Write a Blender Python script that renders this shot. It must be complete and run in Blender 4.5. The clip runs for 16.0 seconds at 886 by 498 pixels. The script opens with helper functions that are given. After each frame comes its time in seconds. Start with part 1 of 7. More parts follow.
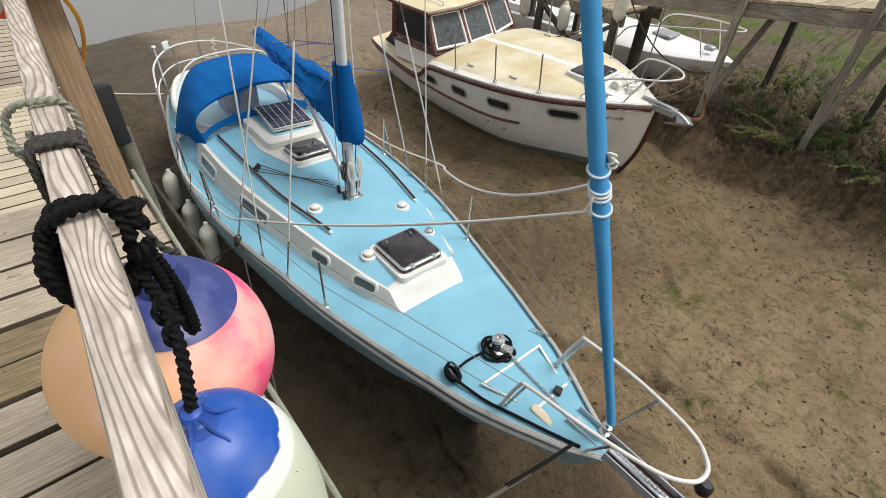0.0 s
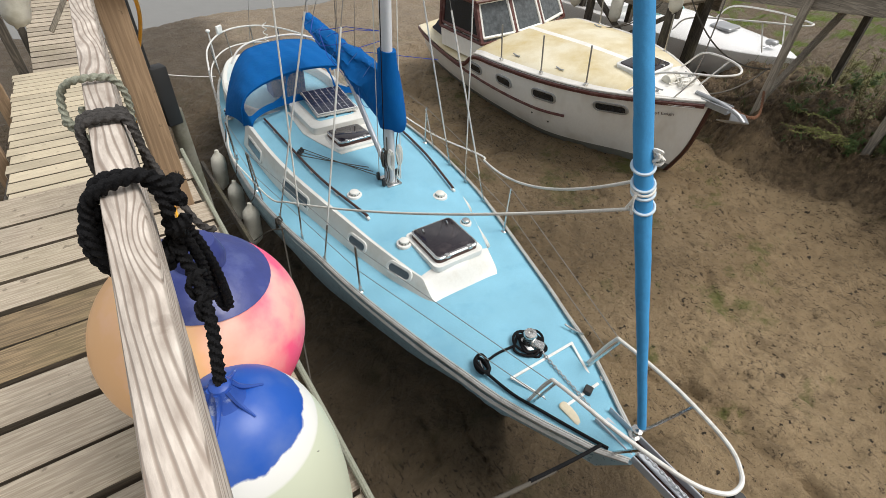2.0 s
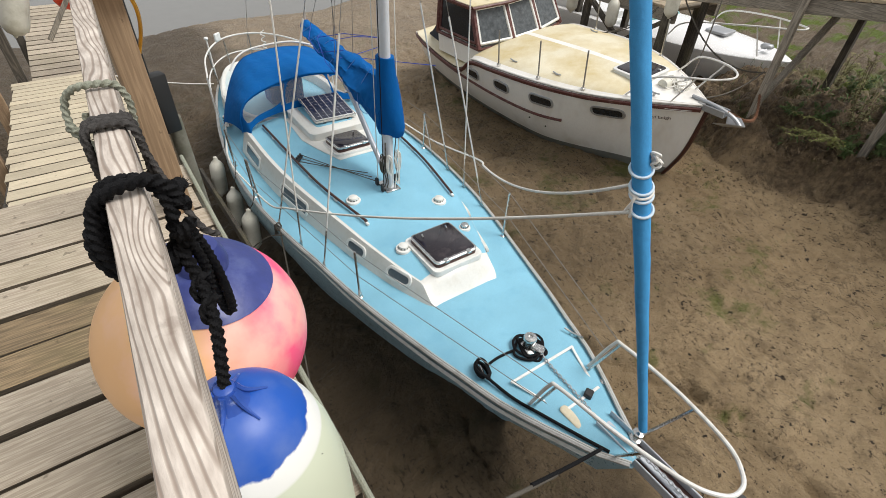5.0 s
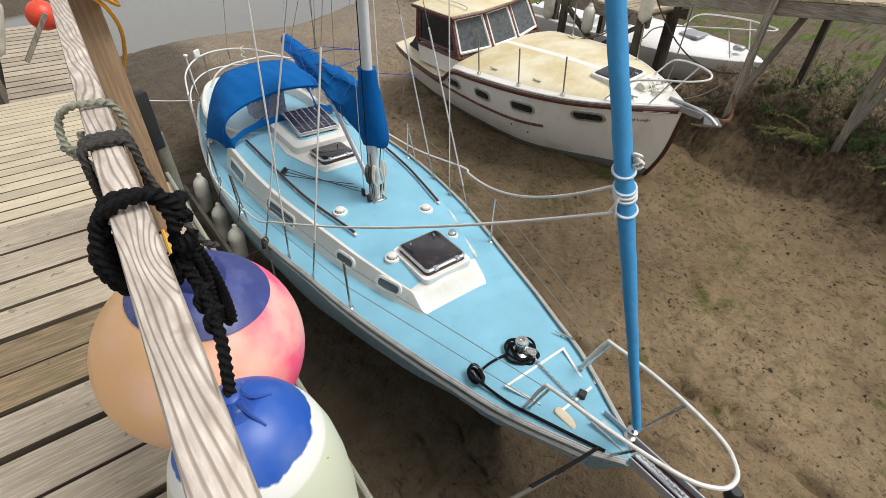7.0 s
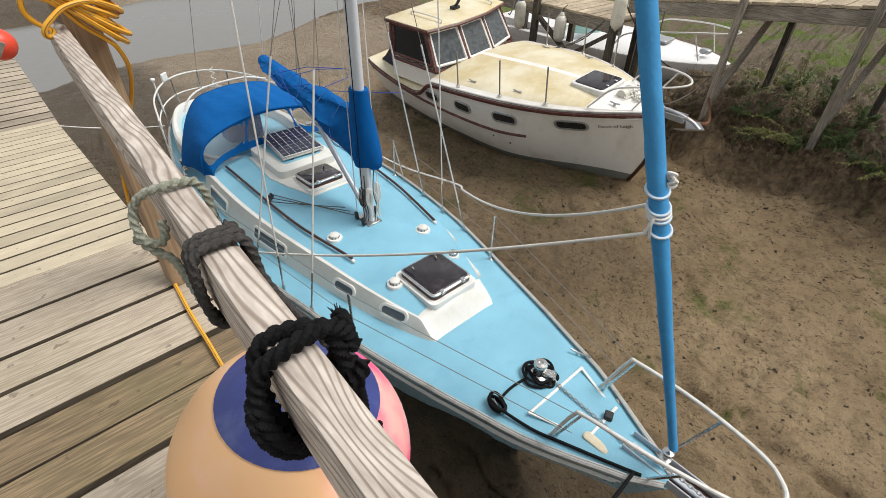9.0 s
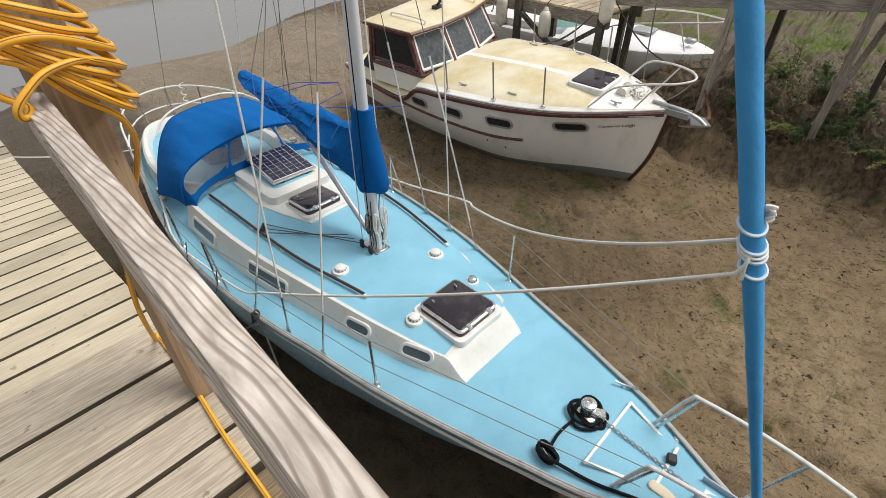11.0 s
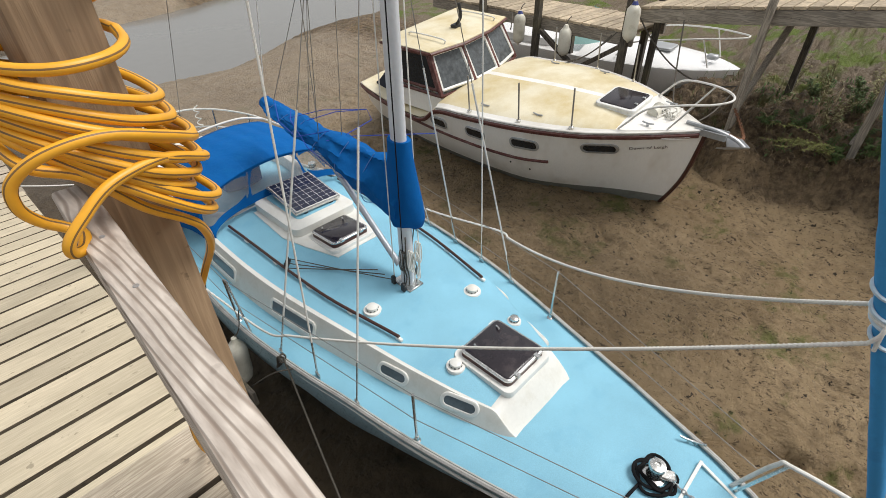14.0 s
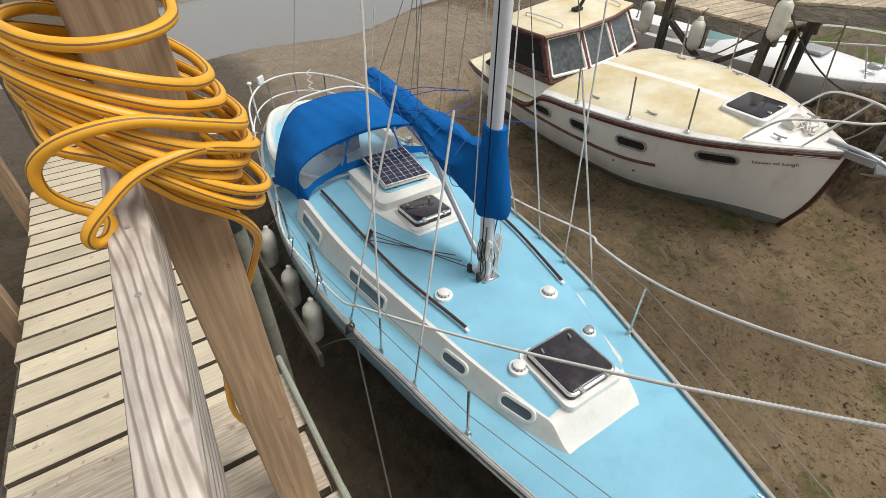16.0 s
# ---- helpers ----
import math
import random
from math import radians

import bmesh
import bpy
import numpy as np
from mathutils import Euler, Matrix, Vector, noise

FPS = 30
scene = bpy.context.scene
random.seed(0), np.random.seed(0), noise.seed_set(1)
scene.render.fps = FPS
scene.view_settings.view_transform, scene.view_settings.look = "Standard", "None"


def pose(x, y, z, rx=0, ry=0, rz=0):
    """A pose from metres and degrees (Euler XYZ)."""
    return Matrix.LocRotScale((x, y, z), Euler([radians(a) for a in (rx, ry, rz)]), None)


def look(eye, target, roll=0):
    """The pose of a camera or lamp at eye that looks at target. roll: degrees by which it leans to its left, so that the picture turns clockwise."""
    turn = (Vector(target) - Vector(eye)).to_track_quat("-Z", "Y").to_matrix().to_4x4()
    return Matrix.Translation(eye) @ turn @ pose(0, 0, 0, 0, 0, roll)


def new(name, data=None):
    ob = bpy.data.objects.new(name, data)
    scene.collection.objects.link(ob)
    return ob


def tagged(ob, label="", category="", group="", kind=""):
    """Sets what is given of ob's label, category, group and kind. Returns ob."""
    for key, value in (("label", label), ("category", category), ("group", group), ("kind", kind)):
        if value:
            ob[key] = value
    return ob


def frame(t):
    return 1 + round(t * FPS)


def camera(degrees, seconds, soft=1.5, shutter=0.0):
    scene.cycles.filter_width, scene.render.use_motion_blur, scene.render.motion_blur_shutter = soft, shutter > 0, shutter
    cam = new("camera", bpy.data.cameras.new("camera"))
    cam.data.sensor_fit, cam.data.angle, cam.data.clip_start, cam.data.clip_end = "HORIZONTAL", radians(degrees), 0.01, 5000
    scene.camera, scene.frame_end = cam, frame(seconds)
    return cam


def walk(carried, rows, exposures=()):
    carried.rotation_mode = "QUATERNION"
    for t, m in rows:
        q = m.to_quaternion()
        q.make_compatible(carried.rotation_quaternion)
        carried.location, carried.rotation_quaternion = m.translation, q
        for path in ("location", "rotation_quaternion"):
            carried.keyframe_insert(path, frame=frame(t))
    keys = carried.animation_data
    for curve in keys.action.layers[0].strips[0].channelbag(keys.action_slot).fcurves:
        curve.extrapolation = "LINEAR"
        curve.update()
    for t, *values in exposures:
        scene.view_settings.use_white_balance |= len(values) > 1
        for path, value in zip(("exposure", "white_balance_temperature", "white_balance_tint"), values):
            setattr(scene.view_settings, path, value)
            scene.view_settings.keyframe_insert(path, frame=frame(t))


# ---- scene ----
cam = camera(83.7, 16.0, soft=0.5)
PATH = [
    (0, (-2.212, -0.619, 4.266), (-1.181, 0.538, 3.002), 3.91),
    (0.5, (-2.220, -0.619, 4.266), (-1.218, 0.559, 2.997), 3.62),
    (1, (-2.228, -0.627, 4.271), (-1.263, 0.574, 2.995), 3.33),
    (1.5, (-2.221, -0.627, 4.264), (-1.291, 0.589, 2.977), 3.25),
    (2, (-2.199, -0.620, 4.258), (-1.300, 0.605, 2.958), 3.29),
    (2.5, (-2.195, -0.620, 4.256), (-1.319, 0.610, 2.945), 3.41),
    (3, (-2.195, -0.617, 4.253), (-1.329, 0.617, 2.939), 3.52),
    (3.5, (-2.197, -0.617, 4.253), (-1.333, 0.619, 2.939), 3.51),
    (4, (-2.202, -0.617, 4.254), (-1.328, 0.621, 2.948), 3.29),
    (6.5, (-2.224, -0.635, 4.264), (-1.266, 0.588, 3.005), 2.36),
    (7, (-2.235, -0.635, 4.265), (-1.269, 0.587, 3.010), 1.95),
    (7.5, (-2.248, -0.626, 4.262), (-1.263, 0.587, 3.013), 1.84),
    (8, (-2.278, -0.554, 4.255), (-1.262, 0.646, 3.018), 1.71),
    (8.5, (-2.319, -0.401, 4.250), (-1.273, 0.778, 3.018), 1.50),
    (9, (-2.346, -0.286, 4.263), (-1.275, 0.876, 3.037), 1.29),
    (9.2, (-2.336, -0.242, 4.260), (-1.267, 0.918, 3.031), 0.99),
    (11.3, (-2.286, 0.398, 4.245), (-1.133, 1.467, 3.009), 0.01),
    (11.5, (-2.287, 0.419, 4.246), (-1.124, 1.483, 3.015), -0.01),
    (12, (-2.266, 0.434, 4.244), (-1.096, 1.499, 3.021), -0.64),
    (12.5, (-2.262, 0.528, 4.239), (-1.069, 1.584, 3.030), -0.89),
    (13, (-2.265, 0.671, 4.241), (-1.060, 1.722, 3.039), -1.12),
    (13.5, (-2.272, 0.767, 4.239), (-1.074, 1.837, 3.047), -1.04),
    (14, (-2.232, 0.818, 4.238), (-1.083, 1.928, 3.035), -0.69),
    (14.5, (-2.167, 0.839, 4.232), (-1.097, 2.005, 3.008), -0.12),
    (15, (-2.122, 0.873, 4.235), (-1.140, 2.098, 2.995), 0.31),
    (15.5, (-2.113, 0.887, 4.228), (-1.208, 2.153, 2.972), 0.31),
    (16, (-2.112, 0.890, 4.226), (-1.255, 2.184, 2.965), 0.19),
]
walk(cam, [(t, look(eye, target, roll)) for t, eye, target, roll in PATH])

# ---- world, sun, exposure ----
world = bpy.data.worlds.new("overcast_sky")
world.use_nodes = True
scene.world = world
nt = world.node_tree
sky = nt.nodes.new("ShaderNodeTexSky")
sky.sky_type = 'NISHITA'
sky.sun_disc = False
sky.sun_elevation = radians(63)
sky.sun_rotation = radians(130)
sky.air_density, sky.dust_density, sky.ozone_density = 1.0, 6.0, 0.6
mixg = nt.nodes.new("ShaderNodeMixRGB")
mixg.inputs[0].default_value = 0.75
mixg.inputs[2].default_value = (7.7, 7.75, 7.75, 1)
nt.links.new(sky.outputs[0], mixg.inputs[1])
nt.links.new(mixg.outputs[0], nt.nodes["Background"].inputs[0])
nt.nodes["Background"].inputs[1].default_value = 0.080
sun = new("sun", bpy.data.lights.new("sun", 'SUN'))
sun.data.energy, sun.data.angle, sun.data.color = 2.55, radians(30), (1.0, 0.975, 0.95)
sun.matrix_basis = look((4.0, -3.4, 8.4), (0, 0, 0))
scene.view_settings.exposure = 0.23


# ---- materials ----
def mat(name, col, rough=0.6, metal=0.0, var=0.15, scale=3.0, fine=40.0, bump=0.1, bump_scale=60.0,
        dirt=None, dirt_amt=0.0, dirt_scale=2.0, dirt_edge=(0.5, 0.7), island=0.0, stretch=(1, 1, 1), trans=0.0, alpha=1.0, obj_rand=0.0):
    """A surface with broad and fine variation of its colour, a stain of its own shape and fine relief."""
    m = bpy.data.materials.new(name)
    m.use_nodes = True
    t = m.node_tree
    b = t.nodes["Principled BSDF"]
    N, Lk = t.nodes.new, t.links.new
    tc = N("ShaderNodeTexCoord")
    mp = N("ShaderNodeMapping")
    mp.inputs["Scale"].default_value = stretch
    Lk(tc.outputs["Object"], mp.inputs[0])
    src = mp.outputs[0]
    if obj_rand:
        oi = N("ShaderNodeObjectInfo")
        ad = N("ShaderNodeVectorMath")
        ad.operation = 'MULTIPLY_ADD'
        ad.inputs[1].default_value = (1, 1, 1)
        cmb = N("ShaderNodeVectorMath")
        cmb.operation = 'SCALE'
        cmb.inputs[0].default_value = (7, 13, 5)
        Lk(oi.outputs["Random"], cmb.inputs["Scale"])
        Lk(src, ad.inputs[0])
        Lk(cmb.outputs[0], ad.inputs[2])
        src = ad.outputs[0]
    n1, n2 = N("ShaderNodeTexNoise"), N("ShaderNodeTexNoise")
    n1.inputs["Scale"].default_value, n2.inputs["Scale"].default_value = scale, fine
    n1.inputs["Detail"].default_value = 6
    n2.inputs["Detail"].default_value = 5
    Lk(src, n1.inputs[0])
    Lk(src, n2.inputs[0])
    hs = N("ShaderNodeHueSaturation")
    hs.inputs["Color"].default_value = (*col, 1)
    mr = N("ShaderNodeMapRange")
    mr.inputs[1].default_value, mr.inputs[2].default_value = 0.6, 1.4
    mr.inputs[3].default_value, mr.inputs[4].default_value = 1 - var, 1 + var
    s = N("ShaderNodeMath")
    s.operation = 'ADD'
    Lk(n1.outputs[0], s.inputs[0])
    Lk(n2.outputs[0], s.inputs[1])
    Lk(s.outputs[0], mr.inputs[0])
    val = mr.outputs[0]
    if obj_rand:
        mo = N("ShaderNodeMapRange")
        mo.inputs[3].default_value, mo.inputs[4].default_value = 1 - obj_rand, 1 + obj_rand
        Lk(oi.outputs["Random"], mo.inputs[0])
        mu = N("ShaderNodeMath")
        mu.operation = 'MULTIPLY'
        Lk(val, mu.inputs[0])
        Lk(mo.outputs[0], mu.inputs[1])
        val = mu.outputs[0]
    if island:
        ge = N("ShaderNodeNewGeometry")
        mo = N("ShaderNodeMapRange")
        mo.inputs[3].default_value, mo.inputs[4].default_value = 1 - island, 1 + island
        Lk(ge.outputs["Random Per Island"], mo.inputs[0])
        mu = N("ShaderNodeMath")
        mu.operation = 'MULTIPLY'
        Lk(val, mu.inputs[0])
        Lk(mo.outputs[0], mu.inputs[1])
        val = mu.outputs[0]
    Lk(val, hs.inputs["Value"])
    out = hs.outputs[0]
    if dirt:
        nd = N("ShaderNodeTexNoise")
        nd.inputs["Scale"].default_value = dirt_scale
        nd.inputs["Detail"].default_value = 8
        nd.inputs["Roughness"].default_value = 0.65
        Lk(src, nd.inputs[0])
        r = N("ShaderNodeMapRange")
        r.inputs[1].default_value, r.inputs[2].default_value = dirt_edge
        r.inputs[4].default_value = dirt_amt
        Lk(nd.outputs[0], r.inputs[0])
        mx = N("ShaderNodeMixRGB")
        mx.inputs[2].default_value = (*dirt, 1)
        Lk(r.outputs[0], mx.inputs[0])
        Lk(out, mx.inputs[1])
        out = mx.outputs[0]
    Lk(out, b.inputs["Base Color"])
    rr = N("ShaderNodeMapRange")
    rr.inputs[3].default_value, rr.inputs[4].default_value = max(0.02, rough - 0.12), min(1, rough + 0.12)
    Lk(n2.outputs[0], rr.inputs[0])
    Lk(rr.outputs[0], b.inputs["Roughness"])
    b.inputs["Metallic"].default_value = metal
    b.inputs["Transmission Weight"].default_value = trans
    b.inputs["Alpha"].default_value = alpha
    if bump:
        nb = N("ShaderNodeTexNoise")
        nb.inputs["Scale"].default_value = bump_scale
        nb.inputs["Detail"].default_value = 5
        Lk(src, nb.inputs[0])
        bp = N("ShaderNodeBump")
        bp.inputs["Strength"].default_value = bump
        bp.inputs["Distance"].default_value = 0.01
        Lk(nb.outputs[0], bp.inputs["Height"])
        Lk(bp.outputs[0], b.inputs["Normal"])
    return m


def wood(name, light, dark, rough=0.8, ring=14.0, along=(18, 1.2, 18), rand=0.12, green=0.0, contrast=1.0, wavy=3.0, lines=16.0, pitch=0.0):
    """Weathered timber: wavy growth lines along the board, knots, dark checks, a per-board tone."""
    m = bpy.data.materials.new(name)
    m.use_nodes = True
    t = m.node_tree
    b = t.nodes["Principled BSDF"]
    N, Lk = t.nodes.new, t.links.new
    tc, oi = N("ShaderNodeTexCoord"), N("ShaderNodeObjectInfo")
    sh = N("ShaderNodeVectorMath")
    sh.operation = 'SCALE'
    sh.inputs[0].default_value = (3.1, 7.7, 2.3)
    Lk(oi.outputs["Random"], sh.inputs["Scale"])
    ad = N("ShaderNodeVectorMath")
    Lk(tc.outputs["Object"], ad.inputs[0])
    Lk(sh.outputs[0], ad.inputs[1])
    mp = N("ShaderNodeMapping")
    mp.inputs["Scale"].default_value = along
    Lk(ad.outputs[0], mp.inputs[0])
    warp = N("ShaderNodeTexNoise")
    warp.inputs["Scale"].default_value, warp.inputs["Detail"].default_value = 1.0, 2.2
    Lk(mp.outputs[0], warp.inputs[0])
    wv = N("ShaderNodeMath")
    wv.operation = 'MULTIPLY'
    wv.inputs[1].default_value = lines * wavy
    Lk(warp.outputs[0], wv.inputs[0])
    sn = N("ShaderNodeMath")
    sn.operation = 'SINE'
    if pitch:
        # growth lines run with the board and wander with the slow noise
        dt = N("ShaderNodeVectorMath")
        dt.operation = 'DOT_PRODUCT'
        dt.inputs[1].default_value = (2 * math.pi / pitch, 0, 1.1 * math.pi / pitch)
        Lk(tc.outputs["Object"], dt.inputs[0])
        ph = N("ShaderNodeMath")
        Lk(wv.outputs[0], ph.inputs[0])
        Lk(dt.outputs["Value"], ph.inputs[1])
        ks = N("ShaderNodeMapping")
        ks.inputs["Scale"].default_value = (5.0, 2.6, 5.0)
        Lk(ad.outputs[0], ks.inputs[0])
        vo, vr, pk = N("ShaderNodeTexVoronoi"), N("ShaderNodeMapRange"), N("ShaderNodeMath")
        vo.inputs["Scale"].default_value = 1.0
        Lk(ks.outputs[0], vo.inputs["Vector"])
        vr.interpolation_type = 'SMOOTHSTEP'
        vr.inputs[1].default_value, vr.inputs[2].default_value, vr.inputs[3].default_value, vr.inputs[4].default_value = 0.0, 0.32, 26.0, 0.0
        Lk(vo.outputs["Distance"], vr.inputs[0])
        Lk(ph.outputs[0], pk.inputs[0])
        Lk(vr.outputs[0], pk.inputs[1])
        Lk(pk.outputs[0], sn.inputs[0])
    else:
        Lk(wv.outputs[0], sn.inputs[0])
    fine = N("ShaderNodeTexNoise")
    fine.inputs["Scale"].default_value, fine.inputs["Detail"].default_value = 9, 8
    Lk(mp.outputs[0], fine.inputs[0])
    big = N("ShaderNodeTexNoise")
    big.inputs["Scale"].default_value, big.inputs["Detail"].default_value = 2.2, 5
    Lk(ad.outputs[0], big.inputs[0])
    a1 = N("ShaderNodeMapRange")
    a1.inputs[1].default_value, a1.inputs[2].default_value = -1, (-0.25 if pitch else 1)
    a1.inputs[3].default_value, a1.inputs[4].default_value = 0.5 - 0.32 * contrast, 0.5 + 0.3 * contrast
    Lk(sn.outputs[0], a1.inputs[0])
    a2 = N("ShaderNodeMath")
    a2.operation = 'MULTIPLY'
    Lk(a1.outputs[0], a2.inputs[0])
    f2 = N("ShaderNodeMapRange")
    f2.inputs[1].default_value, f2.inputs[2].default_value, f2.inputs[3].default_value, f2.inputs[4].default_value = 0.3, 0.7, 0.55, 1.35
    Lk(fine.outputs[0], f2.inputs[0])
    Lk(f2.outputs[0], a2.inputs[1])
    mx = N("ShaderNodeMixRGB")
    mx.inputs[1].default_value, mx.inputs[2].default_value = (*dark, 1), (*light, 1)
    Lk(a2.outputs[0], mx.inputs[0])
    hs = N("ShaderNodeHueSaturation")
    Lk(mx.outputs[0], hs.inputs["Color"])
    v = N("ShaderNodeMapRange")
    v.inputs[3].default_value, v.inputs[4].default_value = 1 - rand, 1 + rand
    Lk(oi.outputs["Random"], v.inputs[0])
    v2 = N("ShaderNodeMapRange")
    v2.inputs[1].default_value, v2.inputs[2].default_value, v2.inputs[3].default_value, v2.inputs[4].default_value = 0.3, 0.7, 0.78, 1.18
    Lk(big.outputs[0], v2.inputs[0])
    vm = N("ShaderNodeMath")
    vm.operation = 'MULTIPLY'
    Lk(v.outputs[0], vm.inputs[0])
    Lk(v2.outputs[0], vm.inputs[1])
    Lk(vm.outputs[0], hs.inputs["Value"])
    out = hs.outputs[0]
    # small dark knots and nail stains
    kn, kr, km = N("ShaderNodeTexNoise"), N("ShaderNodeMapRange"), N("ShaderNodeMixRGB")
    kn.inputs["Scale"].default_value, kn.inputs["Detail"].default_value = 26, 4
    Lk(ad.outputs[0], kn.inputs[0])
    kr.inputs[1].default_value, kr.inputs[2].default_value, kr.inputs[4].default_value = 0.66, 0.71, (0.22 if pitch else 0.65)
    Lk(kn.outputs[0], kr.inputs[0])
    km.inputs[2].default_value = (*[c * 0.6 for c in dark], 1)
    Lk(kr.outputs[0], km.inputs[0])
    Lk(out, km.inputs[1])
    out = km.outputs[0]
    if green:
        g = N("ShaderNodeMapRange")
        g.inputs[1].default_value, g.inputs[2].default_value, g.inputs[4].default_value = 0.5, 0.68, green
        Lk(big.outputs[0], g.inputs[0])
        gm = N("ShaderNodeMixRGB")
        gm.inputs[2].default_value = (0.12, 0.11, 0.045, 1)
        Lk(g.outputs[0], gm.inputs[0])
        Lk(out, gm.inputs[1])
        out = gm.outputs[0]
    Lk(out, b.inputs["Base Color"])
    b.inputs["Roughness"].default_value = rough
    bp = N("ShaderNodeBump")
    bp.inputs["Strength"].default_value, bp.inputs["Distance"].default_value = 0.5, 0.004
    Lk(a2.outputs[0], bp.inputs["Height"])
    Lk(bp.outputs[0], b.inputs["Normal"])
    return m


M_DECK_BLUE = mat("pale_blue_deck_paint", (0.215, 0.478, 0.612), 0.55, var=0.14, scale=2.5, fine=120, bump=0.25, bump_scale=400, dirt=(0.16, 0.40, 0.55), dirt_amt=0.6, dirt_scale=4, dirt_edge=(0.54, 0.72))
M_HULL_BLUE = mat("weathered_blue_topside_paint", (0.30, 0.45, 0.52), 0.3, var=0.07, scale=1.5, bump=0.02, dirt=(0.20, 0.24, 0.24), dirt_amt=0.4, dirt_scale=2.2)
M_GEL_WHITE = mat("aged_white_gelcoat", (0.69, 0.69, 0.645), 0.35, var=0.05, scale=3, bump=0.03, dirt=(0.5, 0.47, 0.38), dirt_amt=0.4, dirt_scale=6)
M_WHITE = mat("white_plastic", (0.78, 0.78, 0.74), 0.4, var=0.05, bump=0.02, dirt=(0.45, 0.43, 0.37), dirt_amt=0.35, dirt_scale=14)
M_STEEL = mat("stainless_steel", (0.62, 0.62, 0.6), 0.25, 1.0, var=0.12, fine=90, bump=0.05, dirt=(0.25, 0.2, 0.15), dirt_amt=0.4, dirt_scale=20)
M_TOERAIL = mat("dull_grey_toe_rail", (0.46, 0.46, 0.44), 0.45, 0.2, var=0.12, fine=60, bump=0.02, dirt=(0.20, 0.17, 0.14), dirt_amt=0.5, dirt_scale=9)
M_PAINT_TUBE = mat("white_coated_tube", (0.72, 0.71, 0.67), 0.4, var=0.07, bump=0.03, dirt=(0.36, 0.28, 0.2), dirt_amt=0.4, dirt_scale=18)
M_ALU = mat("grey_anodised_mast", (0.50, 0.53, 0.57), 0.4, 0.35, var=0.06, bump=0.02, stretch=(1, 1, .2))
M_TEAK = mat("dark_oiled_teak", (0.055, 0.018, 0.012), 0.4, var=0.3, stretch=(8, 1, 8), bump=0.1)
M_SMOKED = mat("smoked_acrylic", (0.018, 0.014, 0.018), 0.12, var=0.3, bump=0.0, dirt=(0.10, 0.08, 0.08), dirt_amt=0.35, dirt_scale=9)
M_PORTGLASS = mat("grey_port_glass", (0.12, 0.15, 0.17), 0.12, var=0.2, bump=0.0)
M_RUBBER = mat("black_rubber", (0.018, 0.018, 0.018), 0.55, var=0.2)
M_CANVAS = mat("royal_blue_canvas", (0.002, 0.098, 0.33), 0.9, var=0.14, scale=4, fine=160, bump=0.9, bump_scale=11, dirt=(0.005, 0.12, 0.34), dirt_amt=0.5, dirt_scale=7)
M_UVSTRIP = mat("sky_blue_sail_strip", (0.045, 0.28, 0.57), 0.8, var=0.1, scale=6, fine=200, bump=0.25, bump_scale=40, dirt=(0.03, 0.16, 0.36), dirt_amt=0.4, dirt_scale=12)
M_MAST = mat("satin_silver_mast", (0.68, 0.70, 0.73), 0.4, metal=0.1, var=0.06)
M_TIE = mat("pale_blue_cord", (0.10, 0.22, 0.55), 0.8, var=0.2)
M_ROPE_WHITE = mat("white_braided_rope", (0.76, 0.74, 0.68), 0.9, var=0.2, fine=150, bump=0.4, bump_scale=220)
M_ROPE_BLACK = mat("black_braided_rope", (0.008, 0.008, 0.009), 0.75, var=0.4, fine=150, bump=0.5, bump_scale=180)
M_ROPE_GREY = mat("grey_brown_rope", (0.10, 0.09, 0.075), 0.9, var=0.3, fine=150, bump=0.5, bump_scale=180)
M_ROPE_DARK = mat("dark_grey_laid_rope", (0.062, 0.058, 0.055), 0.9, var=0.4, fine=150, bump=0.5, bump_scale=180)
M_ROPE_GREEN = mat("faded_green_rope", (0.28, 0.29, 0.23), 0.9, var=0.3, fine=150, bump=0.5, bump_scale=180)
for m_ in (M_ROPE_BLACK, M_ROPE_DARK, M_ROPE_GREY, M_ROPE_GREEN, M_CANVAS):
    m_.node_tree.nodes["Principled BSDF"].inputs["Specular IOR Level"].default_value = 0.15
M_WIRE = mat("rigging_wire", (0.33, 0.32, 0.30), 0.4, 0.8, var=0.1)
M_HOSE = mat("yellow_garden_hose", (0.80, 0.39, 0.025), 0.42, var=0.1, scale=5, bump=0.03, dirt=(0.42, 0.22, 0.04), dirt_amt=0.4, dirt_scale=9)
M_HOSE_STRIPE = mat("brown_hose_stripe", (0.20, 0.11, 0.035), 0.5, var=0.2)
M_RAIL = wood("weathered_grey_rail_timber", (0.70, 0.63, 0.555), (0.19, 0.135, 0.10), along=(8, 2.0, 8), rand=0.06, contrast=0.8, wavy=7.0, lines=8.0, pitch=0.0105)
M_POST = wood("brown_treated_post_timber", (0.34, 0.235, 0.14), (0.205, 0.135, 0.078), along=(20, 20, 1.0), rand=0.1, contrast=0.7)
M_PLANK = wood("weathered_deck_planks", (0.73, 0.64, 0.475), (0.41, 0.345, 0.235), along=(1.8, 34, 34), rand=0.12, green=0.15, contrast=0.34, wavy=2.2)
M_PLANK_OLD = wood("grey_old_deck_planks", (0.60, 0.52, 0.405), (0.25, 0.20, 0.145), along=(2.4, 44, 44), rand=0.16, green=0.34, contrast=0.62, wavy=2.2)
# dark edge colour stands for the shade in plank gaps, plus dirt
M_PLANK_EDGE = wood("gap_shade_dirty_plank_edge", (0.16, 0.125, 0.085), (0.06, 0.048, 0.034), along=(2, 30, 30), rand=0.15, contrast=0.6)
